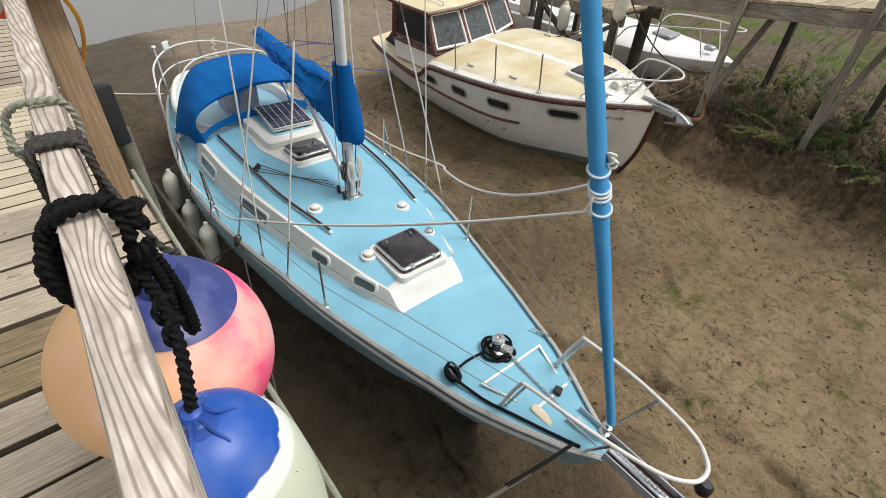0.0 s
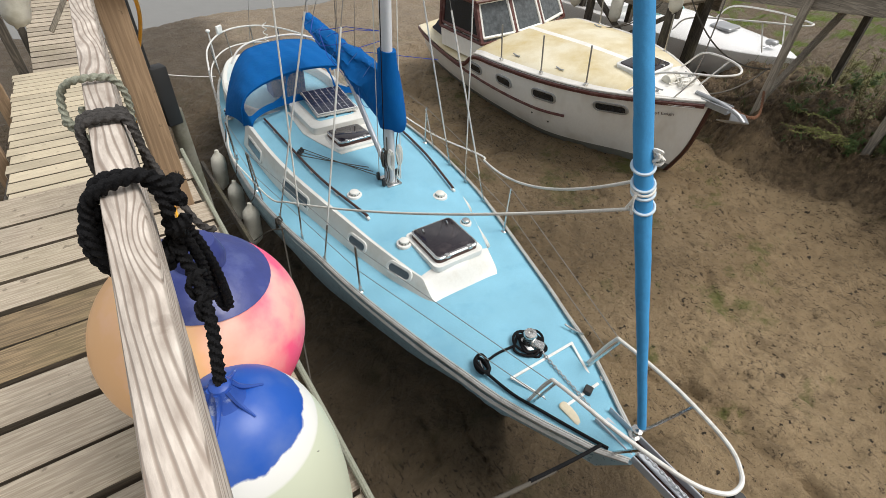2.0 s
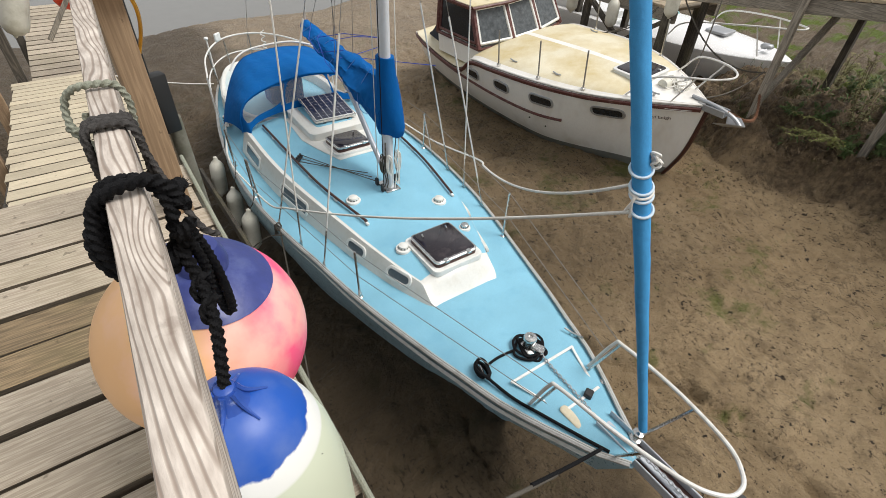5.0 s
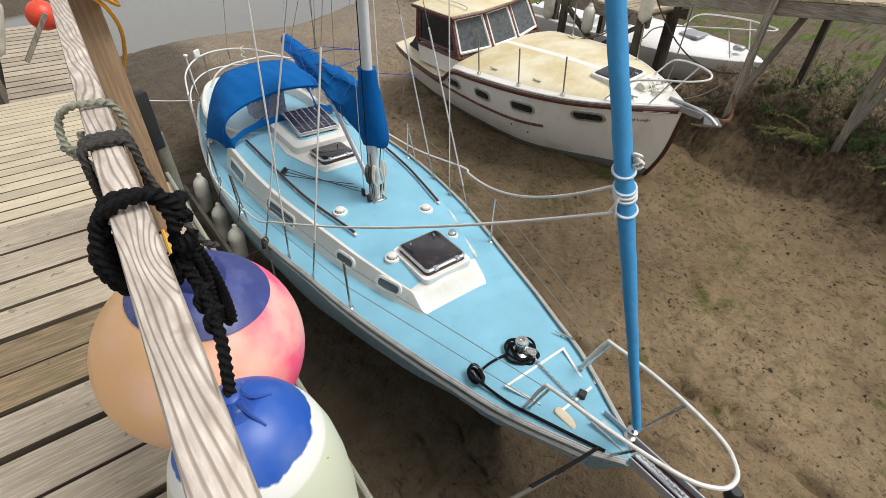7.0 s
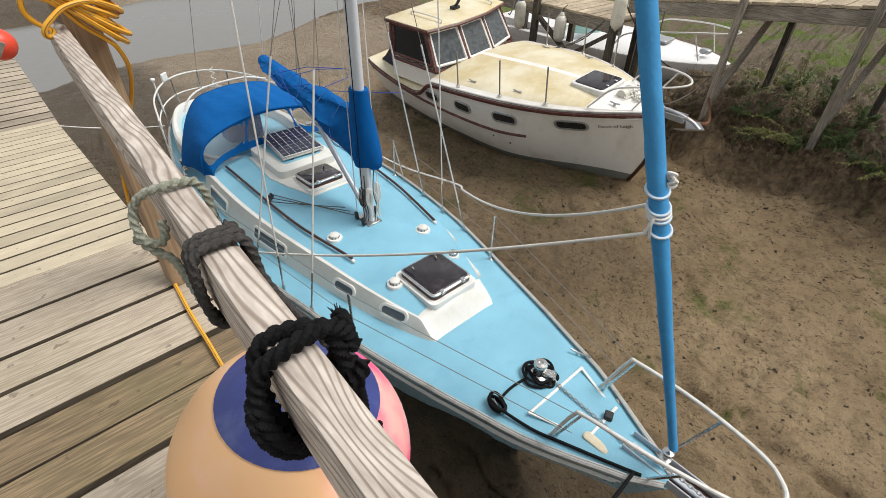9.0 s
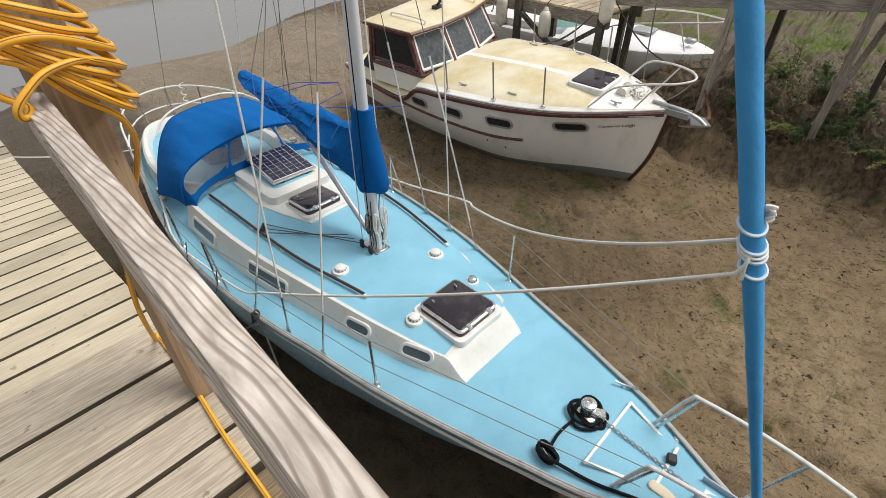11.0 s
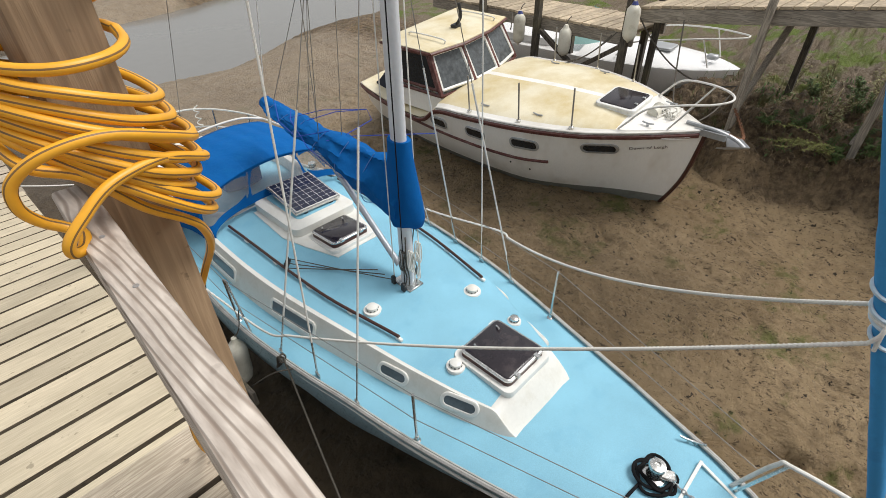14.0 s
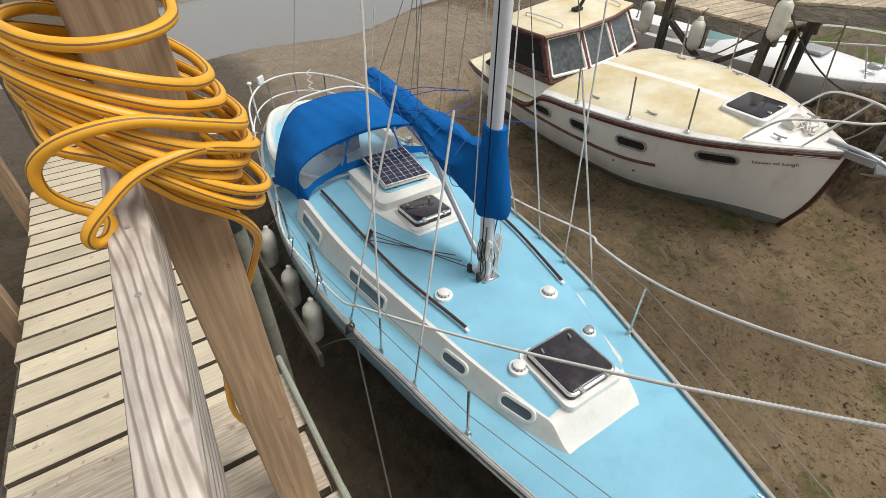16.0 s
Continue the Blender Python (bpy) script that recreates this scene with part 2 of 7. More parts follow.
M_PLANK_MOSS = wood("mossy_brown_deck_planks", (0.40, 0.29, 0.165), (0.13, 0.095, 0.055), along=(2.2, 50, 50), rand=0.15, green=0.6, contrast=0.9, wavy=2.2)
M_PILE = wood("dark_wet_pile_timber", (0.13, 0.11, 0.085), (0.035, 0.03, 0.024), along=(14, 14, 1.5), rand=0.2, green=0.4)
M_GREYPOST = wood("silvery_grey_prop_timber", (0.36, 0.32, 0.26), (0.15, 0.13, 0.105), along=(18, 18, 1.2), rand=0.15)
M_CREAM = mat("cream_deck_paint_worn_yellow", (0.73, 0.67, 0.50), 0.55, var=0.08, scale=2, fine=70, bump=0.2, bump_scale=200, dirt=(0.56, 0.44, 0.20), dirt_amt=0.85, dirt_scale=1.7, dirt_edge=(0.38, 0.68))
M_MB_WHITE = mat("white_hull_paint", (0.82, 0.80, 0.75), 0.4, var=0.05, scale=1.5, bump=0.04, dirt=(0.52, 0.46, 0.36), dirt_amt=0.4, dirt_scale=2.5, stretch=(1, 1, .4))
M_MAROON = mat("maroon_rubbing_strake", (0.10, 0.028, 0.022), 0.5, var=0.25, scale=6, bump=0.15, dirt=(0.28, 0.2, 0.17), dirt_amt=0.45, dirt_scale=12)
M_BOTTOM = mat("grey_antifouling", (0.20, 0.20, 0.175), 0.7, var=0.15, dirt=(0.09, 0.075, 0.055), dirt_amt=0.8, dirt_scale=3)
M_DARKGLASS = mat("dark_cabin_glass", (0.016, 0.019, 0.022), 0.06, var=0.3, scale=4, bump=0.0)
# lighter mottled grey paints reflections and the interior into the front panes
M_FRONTGLASS = mat("front_glass_painted_reflections", (0.09, 0.10, 0.105), 0.08, var=0.6, scale=5, fine=16, bump=0.0, dirt=(0.03, 0.03, 0.03), dirt_amt=0.7, dirt_scale=5)
M_NAVY = mat("navy_canvas", (0.012, 0.016, 0.035), 0.8, var=0.2, bump=0.3)
M_FENDER = mat("off_white_fender_vinyl", (0.66, 0.64, 0.55), 0.45, var=0.06, bump=0.03, dirt=(0.35, 0.32, 0.22), dirt_amt=0.5, dirt_scale=7)
M_WATER = mat("grey_creek_water", (0.17, 0.165, 0.15), 0.12, var=0.05, bump=0.03, bump_scale=4)
M_MUD_RUST = mat("rusty_iron", (0.2, 0.09, 0.045), 0.85, var=0.3)
M_GALV = mat("galvanised_iron", (0.45, 0.46, 0.47), 0.45, 0.7, var=0.15)


# ---- builders ----
def wm(ob):
    return wm(ob.parent) @ ob.matrix_parent_inverse @ ob.matrix_basis if ob.parent else ob.matrix_basis


def part(name, bm, material, parent, label="", smooth=True):
    """One mesh object, built in world places, under a thing or under a part."""
    me = bpy.data.meshes.new(name)
    bmesh.ops.recalc_face_normals(bm, faces=bm.faces)
    bm.to_mesh(me)
    bm.free()
    for m in (material if isinstance(material, (list, tuple)) else [material]):
        me.materials.append(m)
    if smooth:
        me.shade_smooth()
        me.set_sharp_from_angle(angle=radians(38))
    ob = new(name, me)
    if parent:
        ob.parent = parent
        ob.matrix_parent_inverse = wm(parent).inverted()
    if label:
        tagged(ob, label=label)
    return ob


def thing(name, label, category, base, group="", kind=""):
    e = new(name)
    e.empty_display_size = 0.1
    e.matrix_basis = Matrix.Translation(base)
    return tagged(e, label, category, group, kind)


def single(name, bm, material, label, category, group="", kind="", smooth=True):
    """A thing of one mesh, its origin at its own base."""
    pts = [v.co for v in bm.verts]
    c = Vector((sum(p.x for p in pts) / len(pts), sum(p.y for p in pts) / len(pts), min(p.z for p in pts)))
    bm.transform(Matrix.Translation(-c))
    ob = part(name, bm, material, None, smooth=smooth)
    ob.matrix_basis = Matrix.Translation(c)
    return tagged(ob, label, category, group, kind)


def box(bm, c, size, rot=None, bevel=0.0, seg=1):
    """A box of that size about c, turned by rot, with rounded edges."""
    r = bmesh.ops.create_cube(bm, size=1)
    vs = r["verts"]
    bmesh.ops.transform(bm, verts=vs, matrix=Matrix.Diagonal((*size, 1)))
    if bevel:
        es = list({e for v in vs for e in v.link_edges})
        rb = bmesh.ops.bevel(bm, geom=es, offset=bevel, segments=seg, affect='EDGES', profile=0.5)
        vs = list({v for f in rb["faces"] for v in f.verts} | {v for v in vs if v.is_valid})
    bmesh.ops.transform(bm, verts=vs, matrix=Matrix.Translation(c) @ (rot.to_4x4() if rot else Matrix()))
    return bm


def loft(bm, rings, close_ring=True, cap=True, mi=None):
    """Skins rings of equal count."""
    vr = [[bm.verts.new(p) for p in r] for r in rings]
    n = len(rings[0])
    for a, b in zip(vr, vr[1:]):
        for i in range(n if close_ring else n - 1):
            j = (i + 1) % n
            f = bm.faces.new((a[i], a[j], b[j], b[i]))
            if mi is not None:
                f.material_index = mi(i)
    if cap and close_ring:
        bm.faces.new(vr[0][::-1])
        bm.faces.new(vr[-1])
    return bm


def smooth_path(pts, n=8):
    """A Catmull-Rom curve through pts."""
    P = [Vector(p) for p in pts]
    if len(P) < 3:
        return P
    out = []
    Q = [P[0] * 2 - P[1]] + P + [P[-1] * 2 - P[-2]]
    for i in range(1, len(Q) - 2):
        a, b, c, d = Q[i - 1:i + 3]
        for k in range(n):
            t = k / n
            out.append(0.5 * ((2 * b) + (c - a) * t + (2 * a - 5 * b + 4 * c - d) * t * t + (3 * b - a - 3 * c + d) * t ** 3))
    return out + [P[-1]]


def tube(bm, pts, r, sides=8, n=8, closed=False, twist=None, mi=None):
    """A round bar along a curve; r may be a number or a function of 0..1; twist: (strands, depth, turns per metre) of a laid rope."""
    P = smooth_path(pts, n)
    if not P[0] == P[-1] and closed:
        P = P + [P[0]]
    T = [(P[min(i + 1, len(P) - 1)] - P[max(i - 1, 0)]).normalized() for i in range(len(P))]
    u = T[0].orthogonal().normalized()
    rings, run = [], 0.0
    for i, (p, t) in enumerate(zip(P, T)):
        u = (u - t * u.dot(t))
        u = u.normalized() if u.length > 1e-6 else t.orthogonal().normalized()
        v = t.cross(u)
        if i:
            run += (p - P[i - 1]).length
        rr = r(i / (len(P) - 1)) if callable(r) else r
        ring = []
        for k in range(sides):
            a = 2 * math.pi * k / sides
            q = rr
            if twist:
                q = rr * (1 + twist[1] * math.cos(twist[0] * (a + run * twist[2] * 2 * math.pi)))
            ring.append(p + (u * math.cos(a) + v * math.sin(a)) * q)
        rings.append(ring)
    return loft(bm, rings, mi=mi)


def sag(a, b, d, n=8):
    """Points of a line that hangs by d between a and b."""
    a, b = Vector(a), Vector(b)
    return [a.lerp(b, i / n) - Vector((0, 0, 4 * d * (i / n) * (1 - i / n))) for i in range(n + 1)]


def lathe(bm, prof, m=None, sides=24, mi=None):
    """Turns a profile of (radius, height) about z, placed by m."""
    rings = [[Vector((r * math.cos(2 * math.pi * k / sides), r * math.sin(2 * math.pi * k / sides), z)) for k in range(sides)] for r, z in prof]
    vr = [[bm.verts.new(m @ p if m else p) for p in r] for r in rings]
    for j, (a, b) in enumerate(zip(vr, vr[1:])):
        for i in range(sides):
            f = bm.faces.new((a[i], a[(i + 1) % sides], b[(i + 1) % sides], b[i]))
            if mi:
                f.material_index = mi(j)
    bm.faces.new(vr[0][::-1])
    bm.faces.new(vr[-1])
    return bm


def lerp_tab(tab, x):
    """A smooth value from a table of (x, value)."""
    if x <= tab[0][0]:
        return tab[0][1]
    for i in range(len(tab) - 1):
        (x0, v0), (x1, v1) = tab[i], tab[i + 1]
        if x <= x1:
            m0 = (v1 - tab[i - 1][1]) / (x1 - tab[i - 1][0]) if i else (v1 - v0) / (x1 - x0)
            m1 = (tab[i + 2][1] - v0) / (tab[i + 2][0] - x0) if i + 2 < len(tab) else (v1 - v0) / (x1 - x0)
            h, t = x1 - x0, (x - x0) / (x1 - x0)
            return (2 * t ** 3 - 3 * t * t + 1) * v0 + (t ** 3 - 2 * t * t + t) * h * m0 + (-2 * t ** 3 + 3 * t * t) * v1 + (t ** 3 - t * t) * h * m1
    return tab[-1][1]


def sstep(a, b, x):
    t = min(1, max(0, (x - a) / (b - a)))
    return t * t * (3 - 2 * t)



# ---- ground, creek ----
def ground_z(x, y):
    xb = 5.55 + 0.8 * max(0.0, y - 2.6) + 0.12 * math.sin(y * 2.1) + 0.07 * math.sin(y * 5 + 1)
    low = 1 - 0.6 * sstep(2.5, 5.0, y)
    z = 0.03 + 0.27 * sstep(1.2, 5.0, x - 0.1 * max(0, y - 3)) + 0.20 * sstep(4.6, 5.7, x) * low
    z += (0.48 * sstep(xb, xb + 0.5, x) + 0.28 * sstep(xb + 0.5, xb + 1.9, x)) * low
    z += 0.3 * sstep(-3.2, -6.0, x)
    z -= 0.14 * math.exp(-((x + 1.6) / 0.6) ** 2)
    # the creek channel narrows towards the jetty and widens the other way
    near = 16.8 + 0.3 * max(0.0, min(x, 40) - 4.5) + 0.35 * math.sin(x * 0.9)
    far = 24.0 + 0.45 * (max(-30, min(x, 40)) - 3.4)
    s = sstep(near - 3.5, near + 2.5, y) * (1 - sstep(far - 1.5, far + 3.0, y))
    return z * (1 - s) - 0.9 * s + 0.5 * sstep(30, 60, y)


def mud_relief(x, y):
    p = Vector((x, y, 0))
    r = 0.06 * noise.noise(p * 0.9) + 0.035 * noise.noise(p * 2.7 + Vector((4, 1, 0)))
    k = noise.noise(p * 6.5 + Vector((1, 7, 0)))
    r += 0.022 * k + 0.018 * noise.noise(p * 14) + 0.012 * noise.noise(p * 29)
    c = noise.noise(Vector((x * 2.2 + 0.4 * noise.noise(p * 3), y * 0.9 + 3, 2.0)))
    r -= 0.05 * max(0, 0.12 - abs(c)) / 0.12 * sstep(-0.2, 0.3, noise.noise(p * 0.7 + Vector((9, 9, 0))))
    r += 0.05 * max(0, noise.noise(p * 4.2 + Vector((0, 3, 5)))) ** 2
    r *= 1.35
    # a drainage gully beside the yacht
    gx = 1.70 - 0.45 * sstep(0.1, 1.3, y) + 0.10 * noise.noise(Vector((y * 1.7, 3, 0))) + 0.05 * noise.noise(Vector((y * 6, 8, 0)))
    gd = abs(x - gx - 0.06 * noise.noise(p * 5))
    r -= 0.12 * max(0, 1 - gd / (0.10 + 0.05 * noise.noise(p * 2.2))) * sstep(2.6, 1.4, y) * sstep(-2.6, -1.4, y)
    # scattered worm casts and footprints' edges
    r += 0.03 * max(0, noise.noise(p * 9.5 + Vector((5, 5, 1))) - 0.25) - 0.05 * max(0, noise.noise(p * 7.3 + Vector((2, 8, 4))) - 0.42)
    if x > 4.8:
        r += sstep(4.8, 6.2, x) * (0.16 * noise.noise(p * 1.9 + Vector((2, 2, 0))) + 0.10 * noise.noise(p * 4.5) - 0.10 * max(0, 0.22 - abs(noise.noise(p * 5.5 + Vector((7, 0, 0))))) / 0.22)
    return r


M_MUD = bpy.data.materials.new("wet_estuary_mud")
M_MUD.use_nodes = True


def mud_nodes():
    t = M_MUD.node_tree
    b, N, Lk = t.nodes["Principled BSDF"], t.nodes.new, t.links.new
    tc = N("ShaderNodeTexCoord")

    def nz(s, d=6, off=(0, 0, 0), r=0.6):
        mp = N("ShaderNodeMapping")
        mp.inputs["Location"].default_value = off
        Lk(tc.outputs["Object"], mp.inputs[0])
        n = N("ShaderNodeTexNoise")
        n.inputs["Scale"].default_value, n.inputs["Detail"].default_value, n.inputs["Roughness"].default_value = s, d, r
        Lk(mp.outputs[0], n.inputs[0])
        return n.outputs[0]

    def rng(v, a, b_, c=0.0, d=1.0):
        m = N("ShaderNodeMapRange")
        for i, q in enumerate((a, b_, c, d)):
            m.inputs[i + 1].default_value = q
        Lk(v, m.inputs[0])
        return m.outputs[0]

    def mix(f, c1, c2):
        m = N("ShaderNodeMixRGB")
        Lk(f, m.inputs[0])
        for i, c in ((1, c1), (2, c2)):
            if isinstance(c, tuple):
                m.inputs[i].default_value = (*c, 1)
            else:
                Lk(c, m.inputs[i])
        return m.outputs[0]
    col = mix(rng(nz(0.6), 0.35, 0.65), (0.365, 0.258, 0.140), (0.56, 0.412, 0.242))
    col = mix(rng(nz(4, 9, (1, 4, 0), 0.7), 0.50, 0.64, 0, 0.45), col, (0.15, 0.103, 0.056))
    col = mix(rng(nz(19, 8, (2, 2, 2), 0.78), 0.585, 0.615, 0, 0.85), col, (0.075, 0.050, 0.028))
    col = mix(rng(nz(13, 5, (7, 0, 3)), 0.645, 0.66, 0, 0.95), col, (0.03, 0.022, 0.015))
    col = mix(rng(nz(1.1, 8, (3, 8, 0), 0.7), 0.565, 0.655, 0, 0.8), col, (0.12, 0.15, 0.025))
    col = mix(rng(nz(70, 2, (5, 5, 5)), 0.735, 0.76, 0, 0.6), col, (0.34, 0.31, 0.26))
    # short dark clefts that run with the ebb
    cm = N("ShaderNodeMapping")
    cm.inputs["Scale"].default_value = (30, 11, 20)
    cm.inputs["Rotation"].default_value = (0, 0, -0.5)
    Lk(tc.outputs["Object"], cm.inputs[0])
    cn = N("ShaderNodeTexNoise")
    cn.inputs["Scale"].default_value, cn.inputs["Detail"].default_value, cn.inputs["Roughness"].default_value = 1.0, 4, 0.6
    Lk(cm.outputs[0], cn.inputs[0])
    cf = N("ShaderNodeMath")
    cf.operation = 'MULTIPLY'
    Lk(rng(cn.outputs[0], 0.60, 0.64, 0, 0.9), cf.inputs[0])
    Lk(rng(nz(1.7, 5, (7, 7, 2)), 0.40, 0.60, 0.15, 1.0), cf.inputs[1])
    col = mix(cf.outputs[0], col, (0.07, 0.046, 0.026))
    # greyer silt towards the creek
    sc = N("ShaderNodeSeparateXYZ")
    Lk(tc.outputs["Object"], sc.inputs[0])
    col = mix(rng(sc.outputs[1], 6.5, 11.0, 0.0, 0.65), col, (0.34, 0.285, 0.225))
    # small dark pits and worm holes
    col = mix(rng(nz(46, 4, (9, 3, 1), 0.6), 0.68, 0.70, 0, 0.9), col, (0.035, 0.025, 0.016))
    # damp lower ground between the boats, hull shade painted into its dark tone
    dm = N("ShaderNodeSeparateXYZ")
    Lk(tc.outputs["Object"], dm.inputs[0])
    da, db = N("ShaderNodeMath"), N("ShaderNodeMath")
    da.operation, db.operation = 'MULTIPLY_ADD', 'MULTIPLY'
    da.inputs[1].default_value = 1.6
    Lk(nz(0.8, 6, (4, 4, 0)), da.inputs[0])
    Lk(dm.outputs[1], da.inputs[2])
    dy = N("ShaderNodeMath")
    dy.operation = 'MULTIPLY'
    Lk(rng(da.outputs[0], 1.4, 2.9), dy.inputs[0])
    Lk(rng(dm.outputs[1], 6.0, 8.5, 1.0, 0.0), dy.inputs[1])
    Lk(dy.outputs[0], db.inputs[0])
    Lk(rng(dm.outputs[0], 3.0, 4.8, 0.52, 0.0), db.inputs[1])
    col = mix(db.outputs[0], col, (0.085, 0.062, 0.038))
    # wet mud round the keel, with shade of yacht and jetty painted in
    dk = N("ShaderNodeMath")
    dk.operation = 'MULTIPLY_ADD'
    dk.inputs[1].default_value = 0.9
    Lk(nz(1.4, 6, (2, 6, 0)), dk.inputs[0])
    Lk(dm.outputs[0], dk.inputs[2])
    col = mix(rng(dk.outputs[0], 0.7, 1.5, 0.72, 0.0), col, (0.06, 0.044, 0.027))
    # drainage runnels: thin winding dark lines where the mask lets them
    an = N("ShaderNodeMapping")
    an.inputs["Scale"].default_value = (2.4, 1.1, 1)
    an.inputs["Rotation"].default_value = (0, 0, 0.45)
    Lk(tc.outputs["Object"], an.inputs[0])
    rn = N("ShaderNodeTexNoise")
    rn.inputs["Scale"].default_value, rn.inputs["Detail"].default_value, rn.inputs["Roughness"].default_value = 1.0, 9, 0.62
    Lk(an.outputs[0], rn.inputs[0])
    rd = N("ShaderNodeMath")
    rd.operation = 'SUBTRACT'
    rd.inputs[1].default_value = 0.5
    Lk(rn.outputs[0], rd.inputs[0])
    ra_ = N("ShaderNodeMath")
    ra_.operation = 'ABSOLUTE'
    Lk(rd.outputs[0], ra_.inputs[0])
    rm = N("ShaderNodeMath")
    rm.operation = 'MULTIPLY'
    Lk(rng(ra_.outputs[0], 0.002, 0.012, 0.45, 0.0), rm.inputs[0])
    Lk(rng(nz(0.7, 3, (6, 2, 9)), 0.44, 0.56), rm.inputs[1])
    col = mix(rm.outputs[0], col, (0.04, 0.029, 0.019))
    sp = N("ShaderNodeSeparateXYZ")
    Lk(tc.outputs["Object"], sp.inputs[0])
    # root-bound soil and moss on the vegetated bank, its shade painted in as darkening
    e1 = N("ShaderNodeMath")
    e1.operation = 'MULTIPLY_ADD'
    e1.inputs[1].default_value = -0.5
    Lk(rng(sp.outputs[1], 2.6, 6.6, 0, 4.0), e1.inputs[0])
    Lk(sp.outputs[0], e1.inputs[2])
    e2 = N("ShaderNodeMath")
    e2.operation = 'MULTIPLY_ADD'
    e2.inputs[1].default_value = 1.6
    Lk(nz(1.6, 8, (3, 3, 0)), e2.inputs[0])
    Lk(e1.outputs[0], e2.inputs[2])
    shaded_bank = mix(rng(nz(9, 8, (1, 9, 4), 0.7), 0.4, 0.62), (0.095, 0.066, 0.04), (0.30, 0.215, 0.125))
    shaded_bank = mix(rng(nz(1.3, 6, (8, 1, 2)), 0.60, 0.66, 0, 0.6), shaded_bank, (0.085, 0.11, 0.018))
    shaded_bank = mix(rng(e2.outputs[0], 8.5, 9.3), shaded_bank, mix(rng(nz(1.1, 7, (2, 5, 1)), 0.47, 0.60), (0.22, 0.17, 0.115), (0.14, 0.19, 0.025)))
    col = mix(rng(e2.outputs[0], 6.0, 6.7), col, shaded_bank)
    b.inputs["Specular IOR Level"].default_value = 0.3
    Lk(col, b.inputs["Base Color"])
    Lk(rng(nz(3, 6), 0.3, 0.7, 0.42, 0.8), b.inputs["Roughness"])
    h1, h2 = nz(40, 10, (0, 0, 0), 0.75), nz(9, 7)
    ad = N("ShaderNodeMath")
    ad.operation = 'ADD'
    Lk(h1, ad.inputs[0])
    hc = N("ShaderNodeMath")
    hc.operation = 'SUBTRACT'
    Lk(h2, hc.inputs[0])
    Lk(cf.outputs[0], hc.inputs[1])
    Lk(hc.outputs[0], ad.inputs[1])
    bp = N("ShaderNodeBump")
    bp.inputs["Strength"].default_value, bp.inputs["Distance"].default_value = 1.0, 0.085
    Lk(ad.outputs[0], bp.inputs["Height"])
    Lk(bp.outputs[0], b.inputs["Normal"])


mud_nodes()


def axis(lo, hi, step):
    inner = list(np.arange(lo, hi, step))
    out, d, a = [], step, hi
    while a < 2500:
        out.append(a)
        d *= 1.09
        a += d
    neg, d, a = [], step, lo
    while a > -2500:
        d *= 1.09
        a -= d
        neg.append(a)
    return neg[::-1] + inner + out


def build_ground():
    xs, ys = axis(-3.4, 9.0, 0.036), axis(-2.6, 9.5, 0.036)
    v = [(x, y, ground_z(x, y) + mud_relief(x, y) * (1 if abs(x) < 40 and -30 < y < 11 else 0.3 if abs(x) < 60 and 0 < y < 45 else 0.15)) for y in ys for x in xs]
    w = len(xs)
    f = [(j * w + i, j * w + i + 1, (j + 1) * w + i + 1, (j + 1) * w + i) for j in range(len(ys) - 1) for i in range(w - 1)]
    me = bpy.data.meshes.new("ground")
    me.from_pydata(v, [], f)
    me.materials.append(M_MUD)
    me.shade_smooth()
    tagged(new("ground", me), "wet brown tidal mud with ripples and algae", "mud", kind="structure")
    bm = bmesh.new()
    bmesh.ops.create_grid(bm, x_segments=1, y_segments=1, size=1, matrix=Matrix.Translation((0, 28, -0.42)) @ Matrix.Diagonal((300, 16, 1, 1)))
    tagged(part("water", bm, M_WATER, None), "still grey water of the creek channel", "water", kind="structure")


build_ground()

# ---- sailing yacht: hull and deck ----
XC = lambda y: -0.19 + 0.057 * y if y < 3.07 else -0.015
SHEER_B = [(-0.12, 0.03), (0.0, 0.13), (0.15, 0.20), (0.45, 0.345), (0.75, 0.47), (1.1, 0.57), (1.46, 0.675), (2.38, 0.905), (3.0, 1.03), (3.6, 1.13), (4.4, 1.21), (5.3, 1.20), (6.2, 1.08), (7.0, 0.90), (7.7, 0.68), (8.2, 0.42), (8.4, 0.22)]
SHEER_Z = [(-0.12, 1.17), (0.5, 1.10), (1.4, 1.02), (2.4, 0.95), (4.5, 0.92), (6.5, 0.95), (8.4, 1.02)]
MID_B = [(0.4, 0.01), (0.7, 0.12), (1.1, 0.28), (1.7, 0.54), (2.6, 0.83), (3.6, 1.06), (4.5, 1.17), (5.5, 1.15), (6.5, 0.95), (7.5, 0.6), (8.3, 0.12)]
LOW_B = [(1.0, 0.005), (1.4, 0.15), (2.0, 0.41), (2.8, 0.68), (3.5, 0.86), (4.5, 0.95), (5.6, 0.9), (6.8, 0.6), (7.8, 0.12), (8.0, 0.02)]
yacht = thing("sailing_yacht", "pale blue sailing yacht with white coachroof resting on the mud", "sailboat", (0, 4, -0.1))


def deck_z(x, y):
    b = max(0.05, lerp_tab(SHEER_B, y))
    return lerp_tab(SHEER_Z, y) + 0.05 * (1 - min(1, ((x - XC(y)) / b) ** 2))


